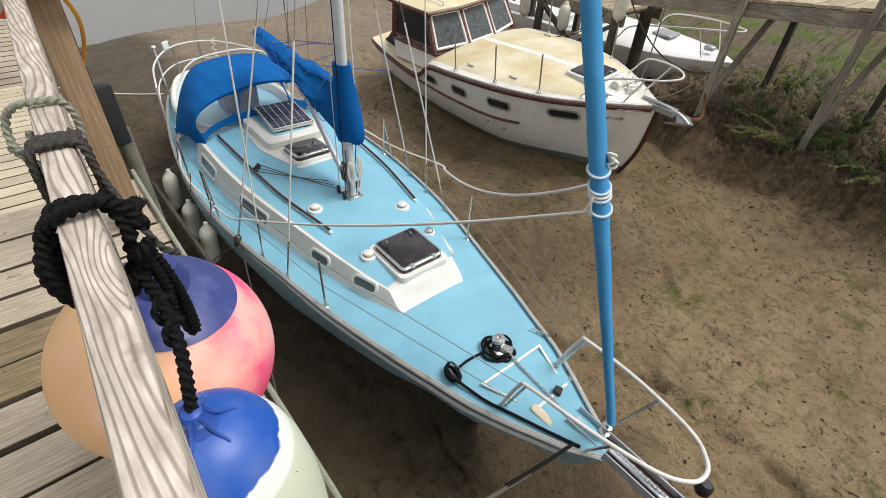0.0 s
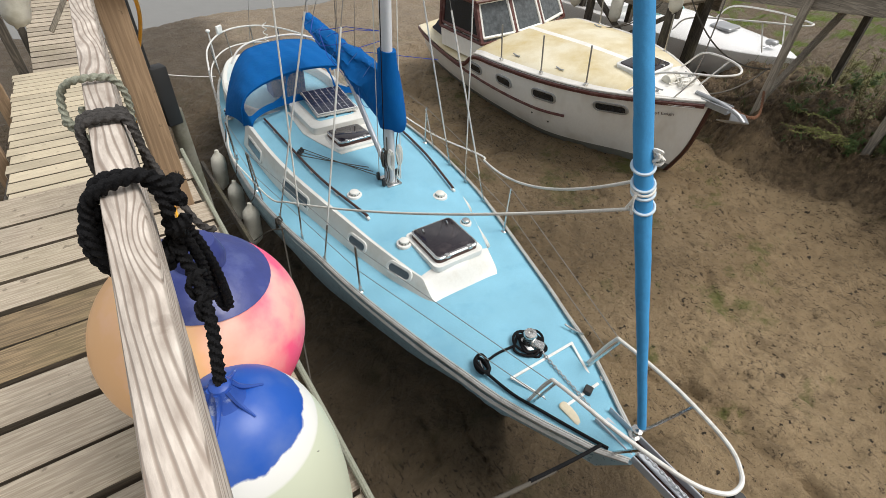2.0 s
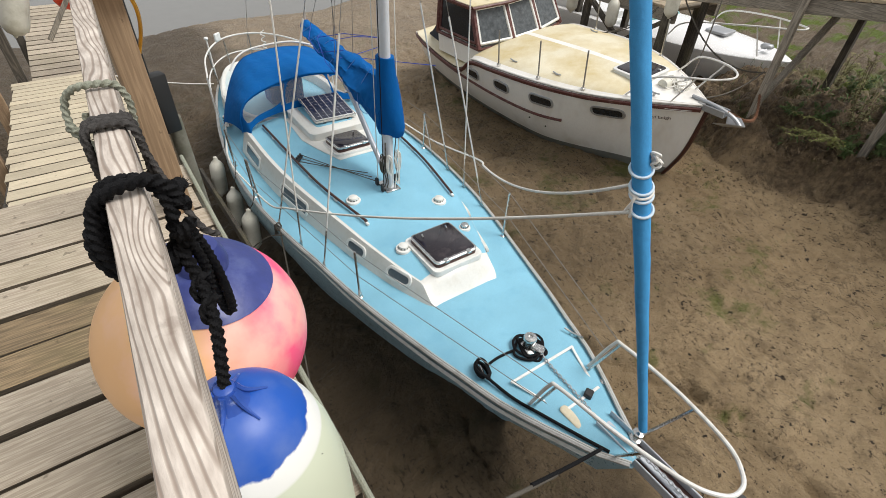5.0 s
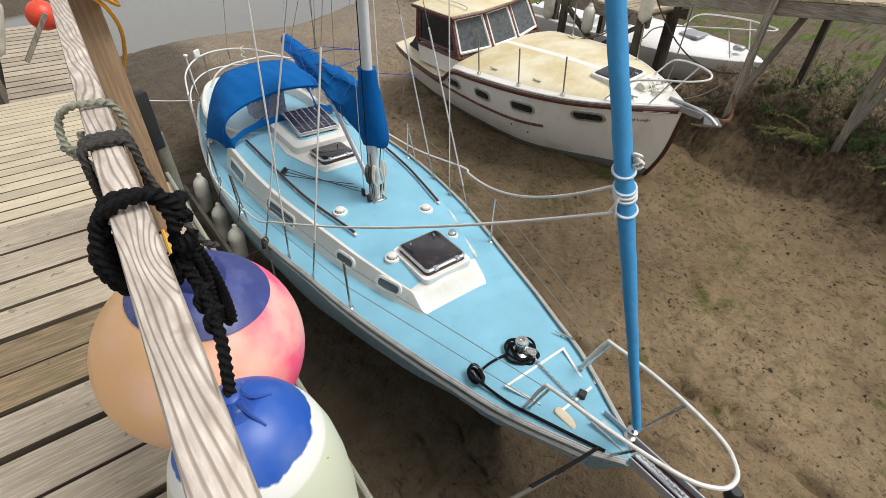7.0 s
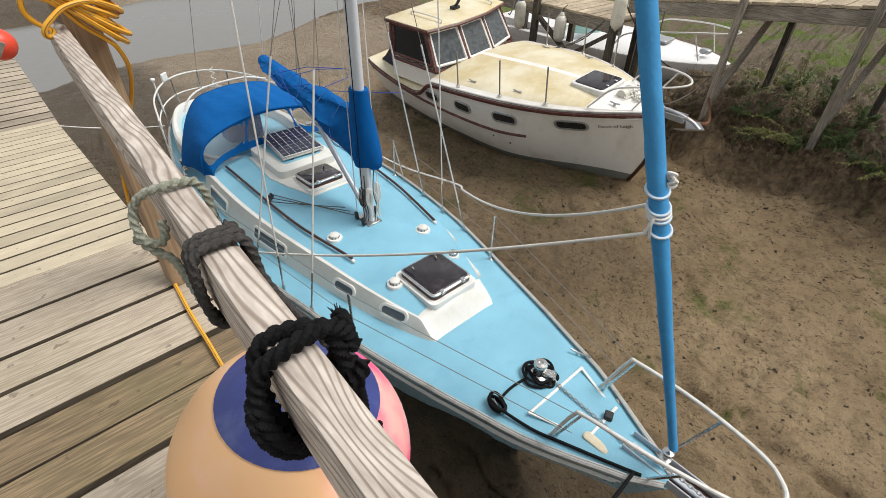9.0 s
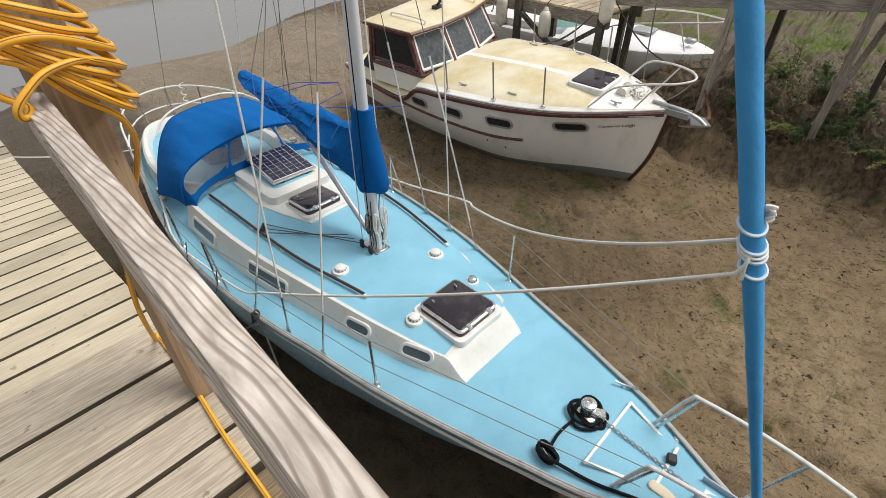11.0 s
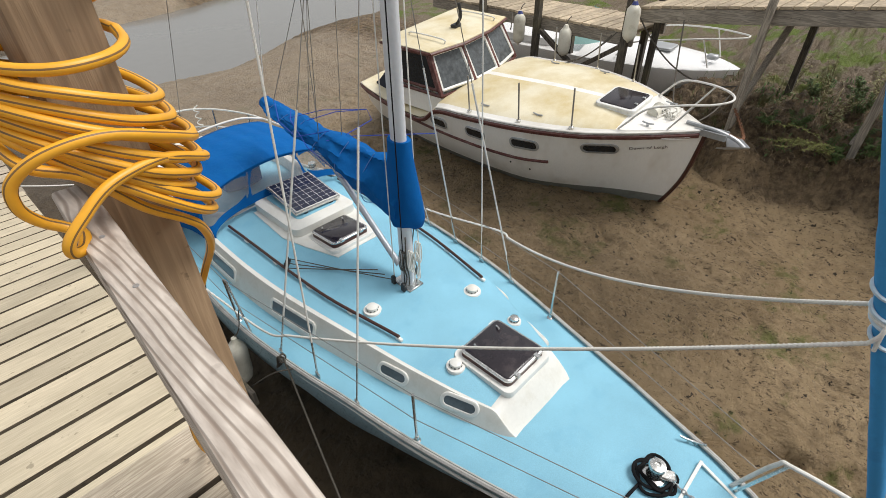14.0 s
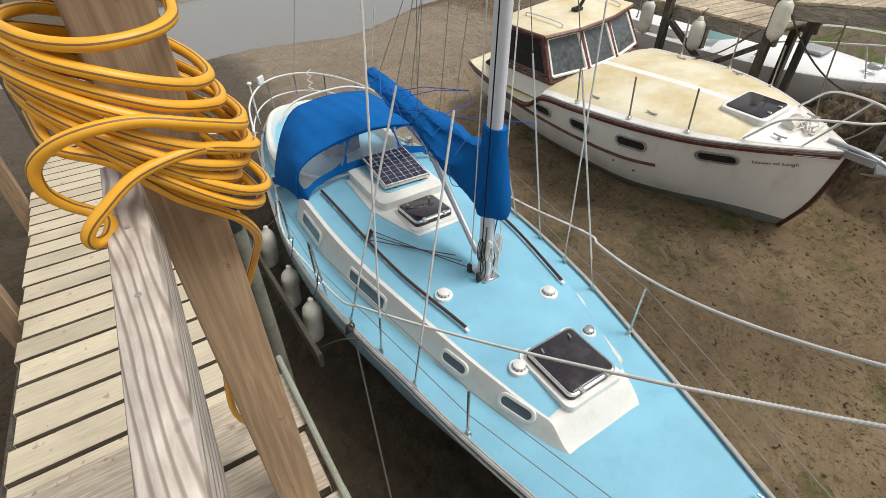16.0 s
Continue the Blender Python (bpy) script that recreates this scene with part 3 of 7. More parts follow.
def build_hull():
    bm = bmesh.new()
    rings = []
    n = 44
    for k in range(n + 1):
        u = k / n
        half = []
        for (y0, y1), tab, zf in (((-0.12, 8.4), SHEER_B, None), ((0.06, 8.36), None, 0.82), ((0.4, 8.3), MID_B, 0.55), ((1.0, 8.0), LOW_B, 0.08), ((1.4, 7.8), LOW_B, -0.3)):
            y = y0 + (y1 - y0) * u
            if tab is None:
                b = 0.55 * lerp_tab(SHEER_B, y) + 0.47 * lerp_tab(MID_B, max(0.4, y))
                z = lerp_tab(SHEER_Z, y) * 0.6 + 0.55 * 0.4
            else:
                b = lerp_tab(tab, y) * (0.75 if zf == -0.3 else 1)
                z = lerp_tab(SHEER_Z, y) if zf is None else zf
            half.append((b, y, z))
        ring = [Vector((XC(y) - b, y, z)) for b, y, z in half] + [Vector((XC(y) + b, y, z)) for b, y, z in half[::-1]]
        rings.append(ring)
    loft(bm, rings)
    part("hull", bm, M_HULL_BLUE, yacht, "weathered blue-grey painted topsides")
    bm = bmesh.new()
    rows = []
    for k in range(60):
        y = -0.1 + 8.48 * k / 59
        b = lerp_tab(SHEER_B, y) - 0.012
        rows.append([Vector((XC(y) + b * q, y, lerp_tab(SHEER_Z, y) + 0.012 + 0.05 * (1 - q * q))) for q in [i / 6 - 1 for i in range(13)]])
    loft(bm, rows, close_ring=False)
    part("deck", bm, M_DECK_BLUE, yacht, "pale blue painted deck")
    for sx in (-1, 1):
        bm = bmesh.new()
        ys = [-0.1 + 8.45 * k / 50 for k in range(51)]
        tube(bm, [(XC(y) + sx * (lerp_tab(SHEER_B, y) - 0.004), y, lerp_tab(SHEER_Z, y) + 0.028) for y in ys], 0.017, 6, 1)
        tube(bm, [(XC(y) + sx * (lerp_tab(SHEER_B, y) - 0.02), y, lerp_tab(SHEER_Z, y) + 0.04) for y in ys], 0.009, 5, 1)
        part("toe_rail", bm, M_TOERAIL, yacht, "slotted grey metal toe rail")
        bm = bmesh.new()
        for dz in (0.055, 0.095, 0.125):
            tube(bm, [(XC(y) + sx * (lerp_tab(SHEER_B, y) * (1 - dz * .3) + 0.004 + 0.01 * sstep(0, 2, y)), y + dz * .7 * (1 - y / 8), lerp_tab(SHEER_Z, y) - dz) for y in ys[1:]], 0.006, 5, 1)
        part("rubbing_strake", bm, M_WHITE, yacht, "thin white lines along the topside")


build_hull()

# coachroof
CAB_B = [(1.81, 0.27), (1.825, 0.33), (1.85, 0.365), (1.90, 0.40), (1.97, 0.432), (2.05, 0.457), (2.15, 0.495), (2.4, 0.575), (2.95, 0.72), (3.5, 0.82), (4.2, 0.92), (4.8, 0.96), (5.6, 0.96)]
CAB_Z = [(2.05, 1.165), (2.6, 1.19), (3.2, 1.215), (4.2, 1.235), (5.6, 1.25)]


def cab_z(x, y):
    b = lerp_tab(CAB_B, y) - 0.1
    q = min(1, abs(x - XC(y)) / b)
    return lerp_tab(CAB_Z, max(2.05, y)) + 0.075 * (1 - q * q)


def build_cabin():
    bm = bmesh.new()
    rings = []
    ys = [1.81, 1.825, 1.85, 1.90, 1.97, 2.03, 2.07, 2.085, 2.12] + [2.2 + 3.4 * k / 22 for k in range(23)]
    cols = None
    for y in ys:
        b = lerp_tab(CAB_B, y)
        h = lerp_tab([(1.81, 0.0), (1.825, 0.05), (1.85, 0.14), (1.97, 0.70), (2.03, 0.94), (2.07, 1.0)], y)
        zb = lerp_tab(SHEER_Z, y) + 0.03
        tb = b - 0.085 * h
        row = []
        for q, zz in ((1.0, 0), (0.5, 0.5), (0.08, 0.95), (0.0, 1.0)):
            row.append((tb + (b - tb) * q, zb + (lerp_tab(CAB_Z, max(2.05, y)) - zb) * zz * h))
        for q in (0.975, 0.955, 0.7, 0.45, 0.2, 0.0):
            xx = tb * q
            row.append((xx, zb + (cab_z(XC(y) + xx, y) - zb) * h))
        full = [Vector((XC(y) - a, y, z)) for a, z in row] + [Vector((XC(y) + a, y, z)) for a, z in row[-2::-1]]
        rings.append(full)
    vr = [[bm.verts.new(p) for p in r] for r in rings]
    m = len(rings[0])
    for k in range(len(ys) - 1):
        for i in range(m - 1):
            f = bm.faces.new((vr[k][i], vr[k][i + 1], vr[k + 1][i + 1], vr[k + 1][i]))
            f.material_index = 1 if ys[k] >= 2.085 and 5 <= i < m - 4 else 0
    bm.faces.new(vr[-1])
    part("coachroof", bm, [M_GEL_WHITE, M_DECK_BLUE], yacht, "white cabin sides with a pale blue top")


build_cabin()


def side_at(y, dz):
    """A place on the near cabin side, dz up from the deck, and the way outwards."""
    zb, zt = lerp_tab(SHEER_Z, y) + 0.03, lerp_tab(CAB_Z, y)
    b = lerp_tab(CAB_B, y)
    q = dz / (zt - zb)
    return XC(y) - (b - 0.085 * q), zb + dz


def portlight(y0, y1, h, sx):
    """A rounded long window with a frame, on a cabin side."""
    ym = (y0 + y1) / 2
    pts = []
    for y in (y0, y1):
        x, z = side_at(y, 0.125)
        pts.append(Vector((x, y, z)))
    xa, za = side_at(ym, 0.2)
    xb, zb = side_at(ym, 0.05)
    up = (Vector((xa, 0, za)) - Vector((xb, 0, zb))).normalized()
    c, ax_ = (pts[0] + pts[1]) / 2, (pts[1] - pts[0])
    half = ax_.length / 2
    ax_.normalize()
    out = up.cross(ax_).normalized()
    if out.x > 0:
        out = -out
    r = h / 2

    def outline(e, o, rr=None):
        rr = min(r + e, (rr or r) + e)
        P = []
        for (sa, su, a0) in ((1, 1, 0), (-1, 1, 90), (-1, -1, 180), (1, -1, 270)):
            for k in range(6):
                a = radians(a0 + 18 * k)
                P.append(c + ax_ * (sa * (half + e - rr) + rr * math.cos(a)) + up * (su * (r + e - rr) + rr * math.sin(a)) + out * o)
        return P
    flip = (lambda P: [Vector((2 * XC(ym) - p.x, p.y, p.z)) for p in P]) if sx > 0 else (lambda P: P)
    rr = r * 0.95 if (y1 - y0) < 0.4 else r * 0.45
    bm = bmesh.new()
    loft(bm, [flip(outline(0.028, -0.01, rr)), flip(outline(0.028, 0.014, rr)), flip(outline(0.02, 0.018, rr)), flip(outline(0.0, 0.016, rr)), flip(outline(-0.003, 0.004, rr))], cap=False)
    w = part("window", bm, M_WHITE, yacht, "rounded portlight with a pale frame")
    bm = bmesh.new()
    bm.faces.new([bm.verts.new(p) for p in flip(outline(0.0, 0.008, rr))])
    part("pane", bm, M_PORTGLASS, w, smooth=False)


for sx in (-1, 1):
    for y0, y1, h in ((2.17, 2.42, 0.085), (2.76, 3.0, 0.085), (3.75, 4.3, 0.115), (4.95, 5.42, 0.115)):
        portlight(y0, y1, h, sx)

# mast, boom cover, forestay
bm = bmesh.new()
loft(bm, [[Vector((0.05 * math.cos(a), 3.42 + 0.072 * math.sin(a), z)) for a in [2 * math.pi * k / 20 for k in range(20)]] for z in (1.27, 3.0, 6.0, 10.2)])
part("mast", bm, M_MAST, yacht, "grey aluminium mast")
bm = bmesh.new()
box(bm, (0, 3.42, 1.295), (0.17, 0.24, 0.03), bevel=0.008)
part("mast_step", bm, M_STEEL, yacht)
bm = bmesh.new()
loft(bm, [[Vector((r * math.cos(a) * (1 + 0.07 * math.sin(3 * a + z * 9) + 0.05 * math.sin(7 * a - z * 6)) + 0.01 + 0.05 * sstep(2.6, 2.0, z), 3.425 + 0.02 * sstep(2.6, 2.2, z) + r * 1.25 * math.sin(a), z + 0.02 * math.sin(2 * a) * sstep(2.5, 2.2, z))) for a in [2 * math.pi * k / 28 for k in range(28)]]
          for z, r in ((1.89, 0.085), (1.92, 0.115), (2.0, 0.132), (2.12, 0.13), (2.3, 0.115), (2.45, 0.098), (2.58, 0.085), (2.69, 0.08))])
BOOM = [(3.42, 1.88, 2.44, 0.12), (3.6, 1.90, 2.455, 0.13), (3.9, 1.99, 2.44, 0.13), (4.3, 2.10, 2.43, 0.13), (4.6, 2.20, 2.405, 0.115), (4.9, 2.22, 2.425, 0.12), (5.15, 2.27, 2.40, 0.10), (5.4, 2.30, 2.44, 0.09), (5.6, 2.335, 2.455, 0.06), (5.66, 2.36, 2.44, 0.035)]
BX = lambda y: 0.04 + 0.03 * (y - 3.42)
loft(bm, [[Vector((BX(y) + w * math.sin(a) * (1 + 0.1 * math.sin(5 * a + 4 * y)) * (0.75 + 0.35 * math.sin(math.pi * (0.5 - 0.5 * math.cos(a)))), y + 0.03 * math.cos(a), (z0 + z1) / 2 - (z1 - z0) / 2 * math.cos(a) + 0.008 * math.sin(9 * y))) + Vector((1, 0, 0.3)) * (0.045 * noise.noise(Vector((2 * math.sin(a), 4 * y + 3 * math.cos(a), 4 * math.cos(a)))) + 0.022 * abs(noise.noise(Vector((3 * math.sin(a), 11 * y + 7 * math.cos(a), 1))))) for a in [2 * math.pi * k / 40 for k in range(40)]] for y, z0, z1, w in
          [(y, lerp_tab([(q[0], q[1]) for q in BOOM], y), lerp_tab([(q[0], q[2]) for q in BOOM], y), lerp_tab([(q[0], q[3]) for q in BOOM], y)) for y in [3.42 + 2.24 * k / 90 for k in range(91)]]])
part("sail_cover", bm, M_CANVAS, yacht, "royal blue canvas cover over boom and mainsail")
BT = lambda y: (BX(y), lerp_tab([(q[0], q[1]) for q in BOOM], y), lerp_tab([(q[0], q[2]) for q in BOOM], y), lerp_tab([(q[0], q[3]) for q in BOOM], y))
for k, y in enumerate((3.75, 4.1, 4.45, 4.8, 5.1, 5.35)):
    x0, z0, z1, w = BT(y)
    bm = bmesh.new()
    tube(bm, [(x0 - 0.03, y, z1 + 0.012), (x0 - w * 0.75, y + 0.05, z0 + (z1 - z0) * 0.78), (x0 - w * 1.14, y + 0.09, z0 + (z1 - z0) * 0.5), (x0 - w * 0.8, y + 0.12, z0 + 0.06), (x0, y + 0.13, z0 - 0.015)], 0.0035, 5, 5)
    part("cover_tie", bm, M_TIE, yacht, "thin pale blue tie")

FS0, FS1 = Vector((-0.125, -0.04, 1.40)), Vector((0.0, 3.3, 10.1))


def stay_at(z):
    return FS0.lerp(FS1, (z - FS0.z) / (FS1.z - FS0.z))


def build_furl():
    bm = bmesh.new()
    rings = []
    for k in range(140):
        t = k / 139
        z = 1.42 + 6.8 * t
        r = 0.027 + 0.021 * sstep(0, 0.25, t) - 0.010 * sstep(0.4, 1, t)
        c = stay_at(z)
        rings.append([c + Vector((math.cos(a), math.sin(a), 0)) * r * (1 + 0.09 * ((a / (2 * math.pi) + z * 2.4) % 1.0)) for a in [2 * math.pi * i / 20 for i in range(20)]])
    loft(bm, rings)
    part("furled_headsail", bm, M_UVSTRIP, yacht, "tightly rolled headsail in a sky blue strip")


build_furl()

# ---- motor boat ----
MB = Matrix.Translation((4.65, 2.543, -0.02)) @ Matrix.Rotation(radians(0.15), 4, 'Z') @ Matrix.Rotation(radians(-6.5), 4, 'Y')
motorboat = thing("motor_boat", "white motor boat with cream deck and maroon strakes on the mud", "boat", (4.3, 5.5, 0.2))
MB_B = [(0.0, 0.03), (0.3, 0.26), (0.8, 0.61), (1.4, 0.93), (2.2, 1.15), (3.2, 1.22), (4.2, 1.19), (5.2, 1.06), (6.1, 0.86), (6.25, 0.78)]
MB_Z = [(0.0, 1.60), (1.0, 1.57), (2.2, 1.535), (3.2, 1.465), (3.75, 1.40), (4.05, 1.17), (4.3, 1.10), (6.25, 1.12)]


def build_mb_hull():
    bm = bmesh.new()
    rings = []
    for k in range(61):
        u = k / 60
        half = []
        for y0, y1, f, z in ((0.0, 6.25, 1.0, None), (0.09, 6.22, 0.94, 1.0), (0.17, 6.2, 0.86, 0.72), (0.29, 6.15, 0.72, 0.45), (0.35, 6.1, 0.66, 0.33), (0.43, 6.0, 0.4, 0.1), (0.5, 6.0, 0.1, -0.1)):
            y = y0 + (y1 - y0) * u
            s = sstep(0, 0.35, u)
            half.append((lerp_tab(MB_B, (y - y0) * 6.25 / (y1 - y0)) * (f * (0.55 + 0.45 * s) if z is not None else 1), y, lerp_tab(MB_Z, y) if z is None else z))
        rings.append([MB @ Vector((-b, y, z)) for b, y, z in half] + [MB @ Vector((b, y, z)) for b, y, z in half[::-1]])
    vr = [[bm.verts.new(p) for p in r] for r in rings]
    m = len(rings[0])
    for a, b in zip(vr, vr[1:]):
        for i in range(m - 1):
            f = bm.faces.new((a[i], a[i + 1], b[i + 1], b[i]))
            f.material_index = 1 if 3 <= i < m - 4 else 0
    bm.faces.new(vr[-1])
    bm.faces.new(vr[0][::-1])
    part("hull", bm, [M_MB_WHITE, M_BOTTOM], motorboat, "white painted hull with grey bottom")
    bm = bmesh.new()
    rows = []
    for k in range(30):
        y = 0.02 + 3.75 * k / 29
        b = lerp_tab(MB_B, y) - 0.01
        rows.append([MB @ Vector((b * q, y, lerp_tab(MB_Z, y) + 0.015 + (0.02 if abs(q) < 0.93 else 0) + 0.13 * (1 - q * q) * sstep(0, 1.5, y))) for q in (-1, -.95, -.92, -.7, -.4, -.1, -.05, .05, .1, .4, .7, .92, .95, 1)])
    vr = [[bm.verts.new(p) for p in r] for r in rows]
    for j, (a, b) in enumerate(zip(vr, vr[1:])):
        for i in range(13):
            f = bm.faces.new((a[i], a[i + 1], b[i + 1], b[i]))
            f.material_index = 1 if (2 <= i <= 10 and i != 6 and 6 < j) else 0
    part("foredeck", bm, [M_MB_WHITE, M_CREAM], motorboat, "cream yellowed foredeck with white border")


build_mb_hull()


def mb(name, bm, material, parent=None, label="", smooth=True):
    bm.transform(MB)
    return part(name, bm, material, parent or motorboat, label, smooth)


# wheelhouse
def build_wheelhouse():
    base = [(-0.98, 3.80), (-0.31, 3.63), (0.31, 3.63), (0.98, 3.80), (1.0, 5.05), (-1.0, 5.05)]
    top = [(-0.89, 4.08), (-0.29, 3.94), (0.29, 3.94), (0.89, 4.08), (0.91, 5.05), (-0.91, 5.05)]
    zb, zt = 1.42, 2.13
    bm = bmesh.new()
    loft(bm, [[Vector((x, y, 1.15)) for x, y in base], [Vector((x, y, 1.5)) for x, y in base]])
    mb("cabin_side", bm, M_MB_WHITE)
    bm = bmesh.new()
    for (x0, y0), (x1, y1) in zip(base[:4] + [base[5]], top[:4] + [top[5]]):
        tube(bm, [(x0, y0, 1.5), (x1, y1, zt)], 0.045, 6)
    tube(bm, [(*base[5], 1.5), (*base[0], 1.5), (*base[1], 1.5), (*base[2], 1.5), (*base[3], 1.5), (*base[4], 1.5)], 0.03, 6, 1)
    mb("window_pillar", bm, M_MAROON, label="dark maroon window pillars")
    for i, j in ((5, 0), (0, 1), (1, 2), (2, 3), (3, 4)):
        P = [Vector((*base[i], 1.55)), Vector((*base[j], 1.55)), Vector((*top[j], zt)), Vector((*top[i], zt))]
        c = sum(P, Vector()) / 4
        Q = [p.lerp(c, 0.13) for p in P]
        n = (P[1] - P[0]).cross(P[3] - P[0]).normalized()
        bm = bmesh.new()
        for a, b in ((0, 1), (1, 2), (2, 3), (3, 0)):
            tube(bm, [Q[a], Q[b]], 0.027, 6)
        w = mb("window", bm, M_WHITE if i != 5 and j != 4 else M_MAROON, label="framed wheelhouse window")
        bm = bmesh.new()
        bm.faces.new([bm.verts.new(p) for p in Q])
        mb("pane", bm, M_FRONTGLASS if i != 5 and j != 4 else M_DARKGLASS, w, smooth=False)
    bm = bmesh.new()
    rt = [(-0.96, 3.99), (-0.34, 3.84), (0.34, 3.84), (0.96, 3.99), (0.98, 5.15), (-0.98, 5.15)]
    cx, cy = 0, 4.4
    loft(bm, [[Vector((x, y, zt)) for x, y in rt], [Vector((x, y, zt + 0.05)) for x, y in rt], [Vector((cx + (x - cx) * .93, cy + (y - cy) * .93, zt + 0.075)) for x, y in rt], [Vector((cx + (x - cx) * .4, cy + (y - cy) * .4, zt + 0.11)) for x, y in rt]])
    mb("cabin_roof", bm, M_CREAM, label="cream wheelhouse roof")
    bm = bmesh.new()
    tube(bm, [(*p, zt + 0.01) for p in rt] + [(*rt[0], zt + 0.01)], 0.028, 6, 1)
    mb("roof_trim", bm, M_MAROON)


build_wheelhouse()


# ---- yacht: fittings ----


def ring_part(name, path, r, material, parent, label="", sides=8, n=6, closed=False):
    bm = bmesh.new()
    tube(bm, path, r, sides, n, closed)
    return part(name, bm, material, parent, label)


def rounded_slab(bm, c, sx, sy, z0, z1, r, m=None, inset=0.0, seg=5):
    """A slab with round corners, its top pulled in by inset."""
    def ol(e, z):
        P = []
        for qx, qy, a0 in ((1, 1, 0), (-1, 1, 90), (-1, -1, 180), (1, -1, 270)):
            for k in range(seg + 1):
                a = radians(a0 + 90 * k / seg)
                P.append(Vector((c[0] + qx * (sx / 2 - r) + (r - e) * math.cos(a), c[1] + qy * (sy / 2 - r) + (r - e) * math.sin(a), z)))
        return [m @ p for p in P] if m else P
    e = min(inset, r * 0.9)
    loft(bm, [ol(0, z0), ol(0, z1 - min(0.01, (z1 - z0) / 3)), ol(e * 0.3 + 0.001, z1 - min(0.004, (z1 - z0) / 6)), ol(e + 0.004 if r > 0.006 else 0.001, z1)])
    return bm


def hatch(c, sx, sy, z, rot=0, tilt=0, coaming=M_TEAK, base=None):
    """A deck hatch: white pad, wooden or white coaming, metal frame, smoked lid, hinges."""
    m = Matrix.Translation((c[0], c[1], z)) @ Matrix.Rotation(radians(rot), 4, 'Z') @ Matrix.Rotation(radians(tilt), 4, 'X')
    par = base or yacht
    bm = bmesh.new()
    rounded_slab(bm, (0, 0), sx + 0.09, sy + 0.09, -0.05, 0.006, 0.06, m)
    h = part("hatch", bm, M_WHITE, par, "smoked deck hatch in a metal frame on a white pad")
    bm = bmesh.new()
    rounded_slab(bm, (0, 0), sx, sy, 0.004, 0.045, 0.045, m)
    part("coaming", bm, coaming, h)
    bm = bmesh.new()
    rounded_slab(bm, (0, 0), sx + 0.004, sy + 0.004, 0.045, 0.066, 0.05, m, 0.01)
    part("frame", bm, M_STEEL, h)
    bm = bmesh.new()
    rounded_slab(bm, (0, 0), sx - 0.03, sy - 0.03, 0.05, 0.072, 0.04, m, 0.004)
    part("lid", bm, M_SMOKED, h)
    for qx in (-0.27, 0.27):
        bm = bmesh.new()
        box(bm, m @ Vector((sx * qx, -sy / 2 + 0.005, 0.06)), (0.045, 0.05, 0.03), m.to_3x3(), 0.005)
        part("hinge", bm, M_STEEL, h)
        bm = bmesh.new()
        tube(bm, [m @ Vector((sx * qx * 1.1, sy / 2 - 0.1, 0.078)), m @ Vector((sx * qx * 1.1 + 0.012, sy / 2 - 0.06, 0.08))], 0.008, 8)
        part("handle", bm, M_STEEL, h)
    return h


hatch((-0.055, 2.295), 0.46, 0.48, cab_z(0, 2.3) + 0.0)


def vent(x, y, r, dome=False):
    z = cab_z(x, y) + 0.002
    m = Matrix.Translation((x, y, z))
    bm = bmesh.new()
    lathe(bm, [(r, -0.02), (r, 0.008), (r * 0.96, 0.012), (r * 0.7, 0.013)], m, 28)
    v = part("vent", bm, M_WHITE, yacht, "round deck vent on a white pad")
    bm = bmesh.new()
    k = r * 0.66
    lathe(bm, [(k, 0.01), (k, 0.035), (k * 0.93, 0.045), (k * 0.6, 0.052 if not dome else 0.07), (k * 0.1, 0.055 if not dome else 0.078)], m, 28)
    part("cowl", bm, M_GEL_WHITE if r > 0.07 else M_STEEL, v)
    for i in range(10):
        a = 2 * math.pi * i / 10
        bm = bmesh.new()
        box(bm, (x + k * 1.005 * math.cos(a), y + k * 1.005 * math.sin(a), z + 0.024), (0.006, 0.014, 0.012), Matrix.Rotation(a, 3, 'Z'), 0.002)
        part("slot", bm, M_RUBBER, v, smooth=False)


for x, y, r in ((-0.44, 3.40, 0.078), (0.335, 2.94, 0.078), (-0.375, 2.49, 0.075), (0.325, 2.46, 0.06)):
    vent(x, y, r)

# handrails on the coachroof
for sx in (-1, 1):
    bm = bmesh.new()
    P = [(0.025 + sx * lerp_tab([(3.0, 0.52), (3.9, 0.655), (5.45, 0.71)], y), y) for y in [3.0 + 2.45 * k / 14 for k in range(15)]]
    tube(bm, [(x, y, cab_z(x, y) + 0.035) for x, y in P], 0.014, 8, 2)
    hr = part("handrail", bm, M_TEAK, yacht, "dark varnished wooden grab rail")
    for x, y in P[::3]:
        bm = bmesh.new()
        box(bm, (x, y, cab_z(x, y) + 0.012), (0.03, 0.07, 0.03), bevel=0.006)
        part("rail_foot", bm, M_WHITE, hr)

# garage, after hatch, solar panel
bm = bmesh.new()
gz = 1.30
loft(bm, [[Vector((x * a + 0.03, 4.93 + (y - 4.93) * a, z)) for x, y in ((-.40, 5.5), (-.44, 4.85), (-.37, 4.55), (-.25, 4.17), (.25, 4.17), (.35, 4.55), (.45, 4.85), (.42, 5.5))] for z, a in ((gz - 0.06, 1.0), (gz + 0.012, 1.0), (gz + 0.02, 0.97), (gz + 0.022, 0.9))])
part("hatch_pad", bm, M_GEL_WHITE, yacht, "white moulded base round the companion hatch")
bm = bmesh.new()
rounded_slab(bm, (0.05, 5.13), 0.76, 0.86, gz, gz + 0.12, 0.08, None, 0.05)
part("hatch_garage", bm, M_GEL_WHITE, yacht, "white sliding hatch housing")
bm = bmesh.new()
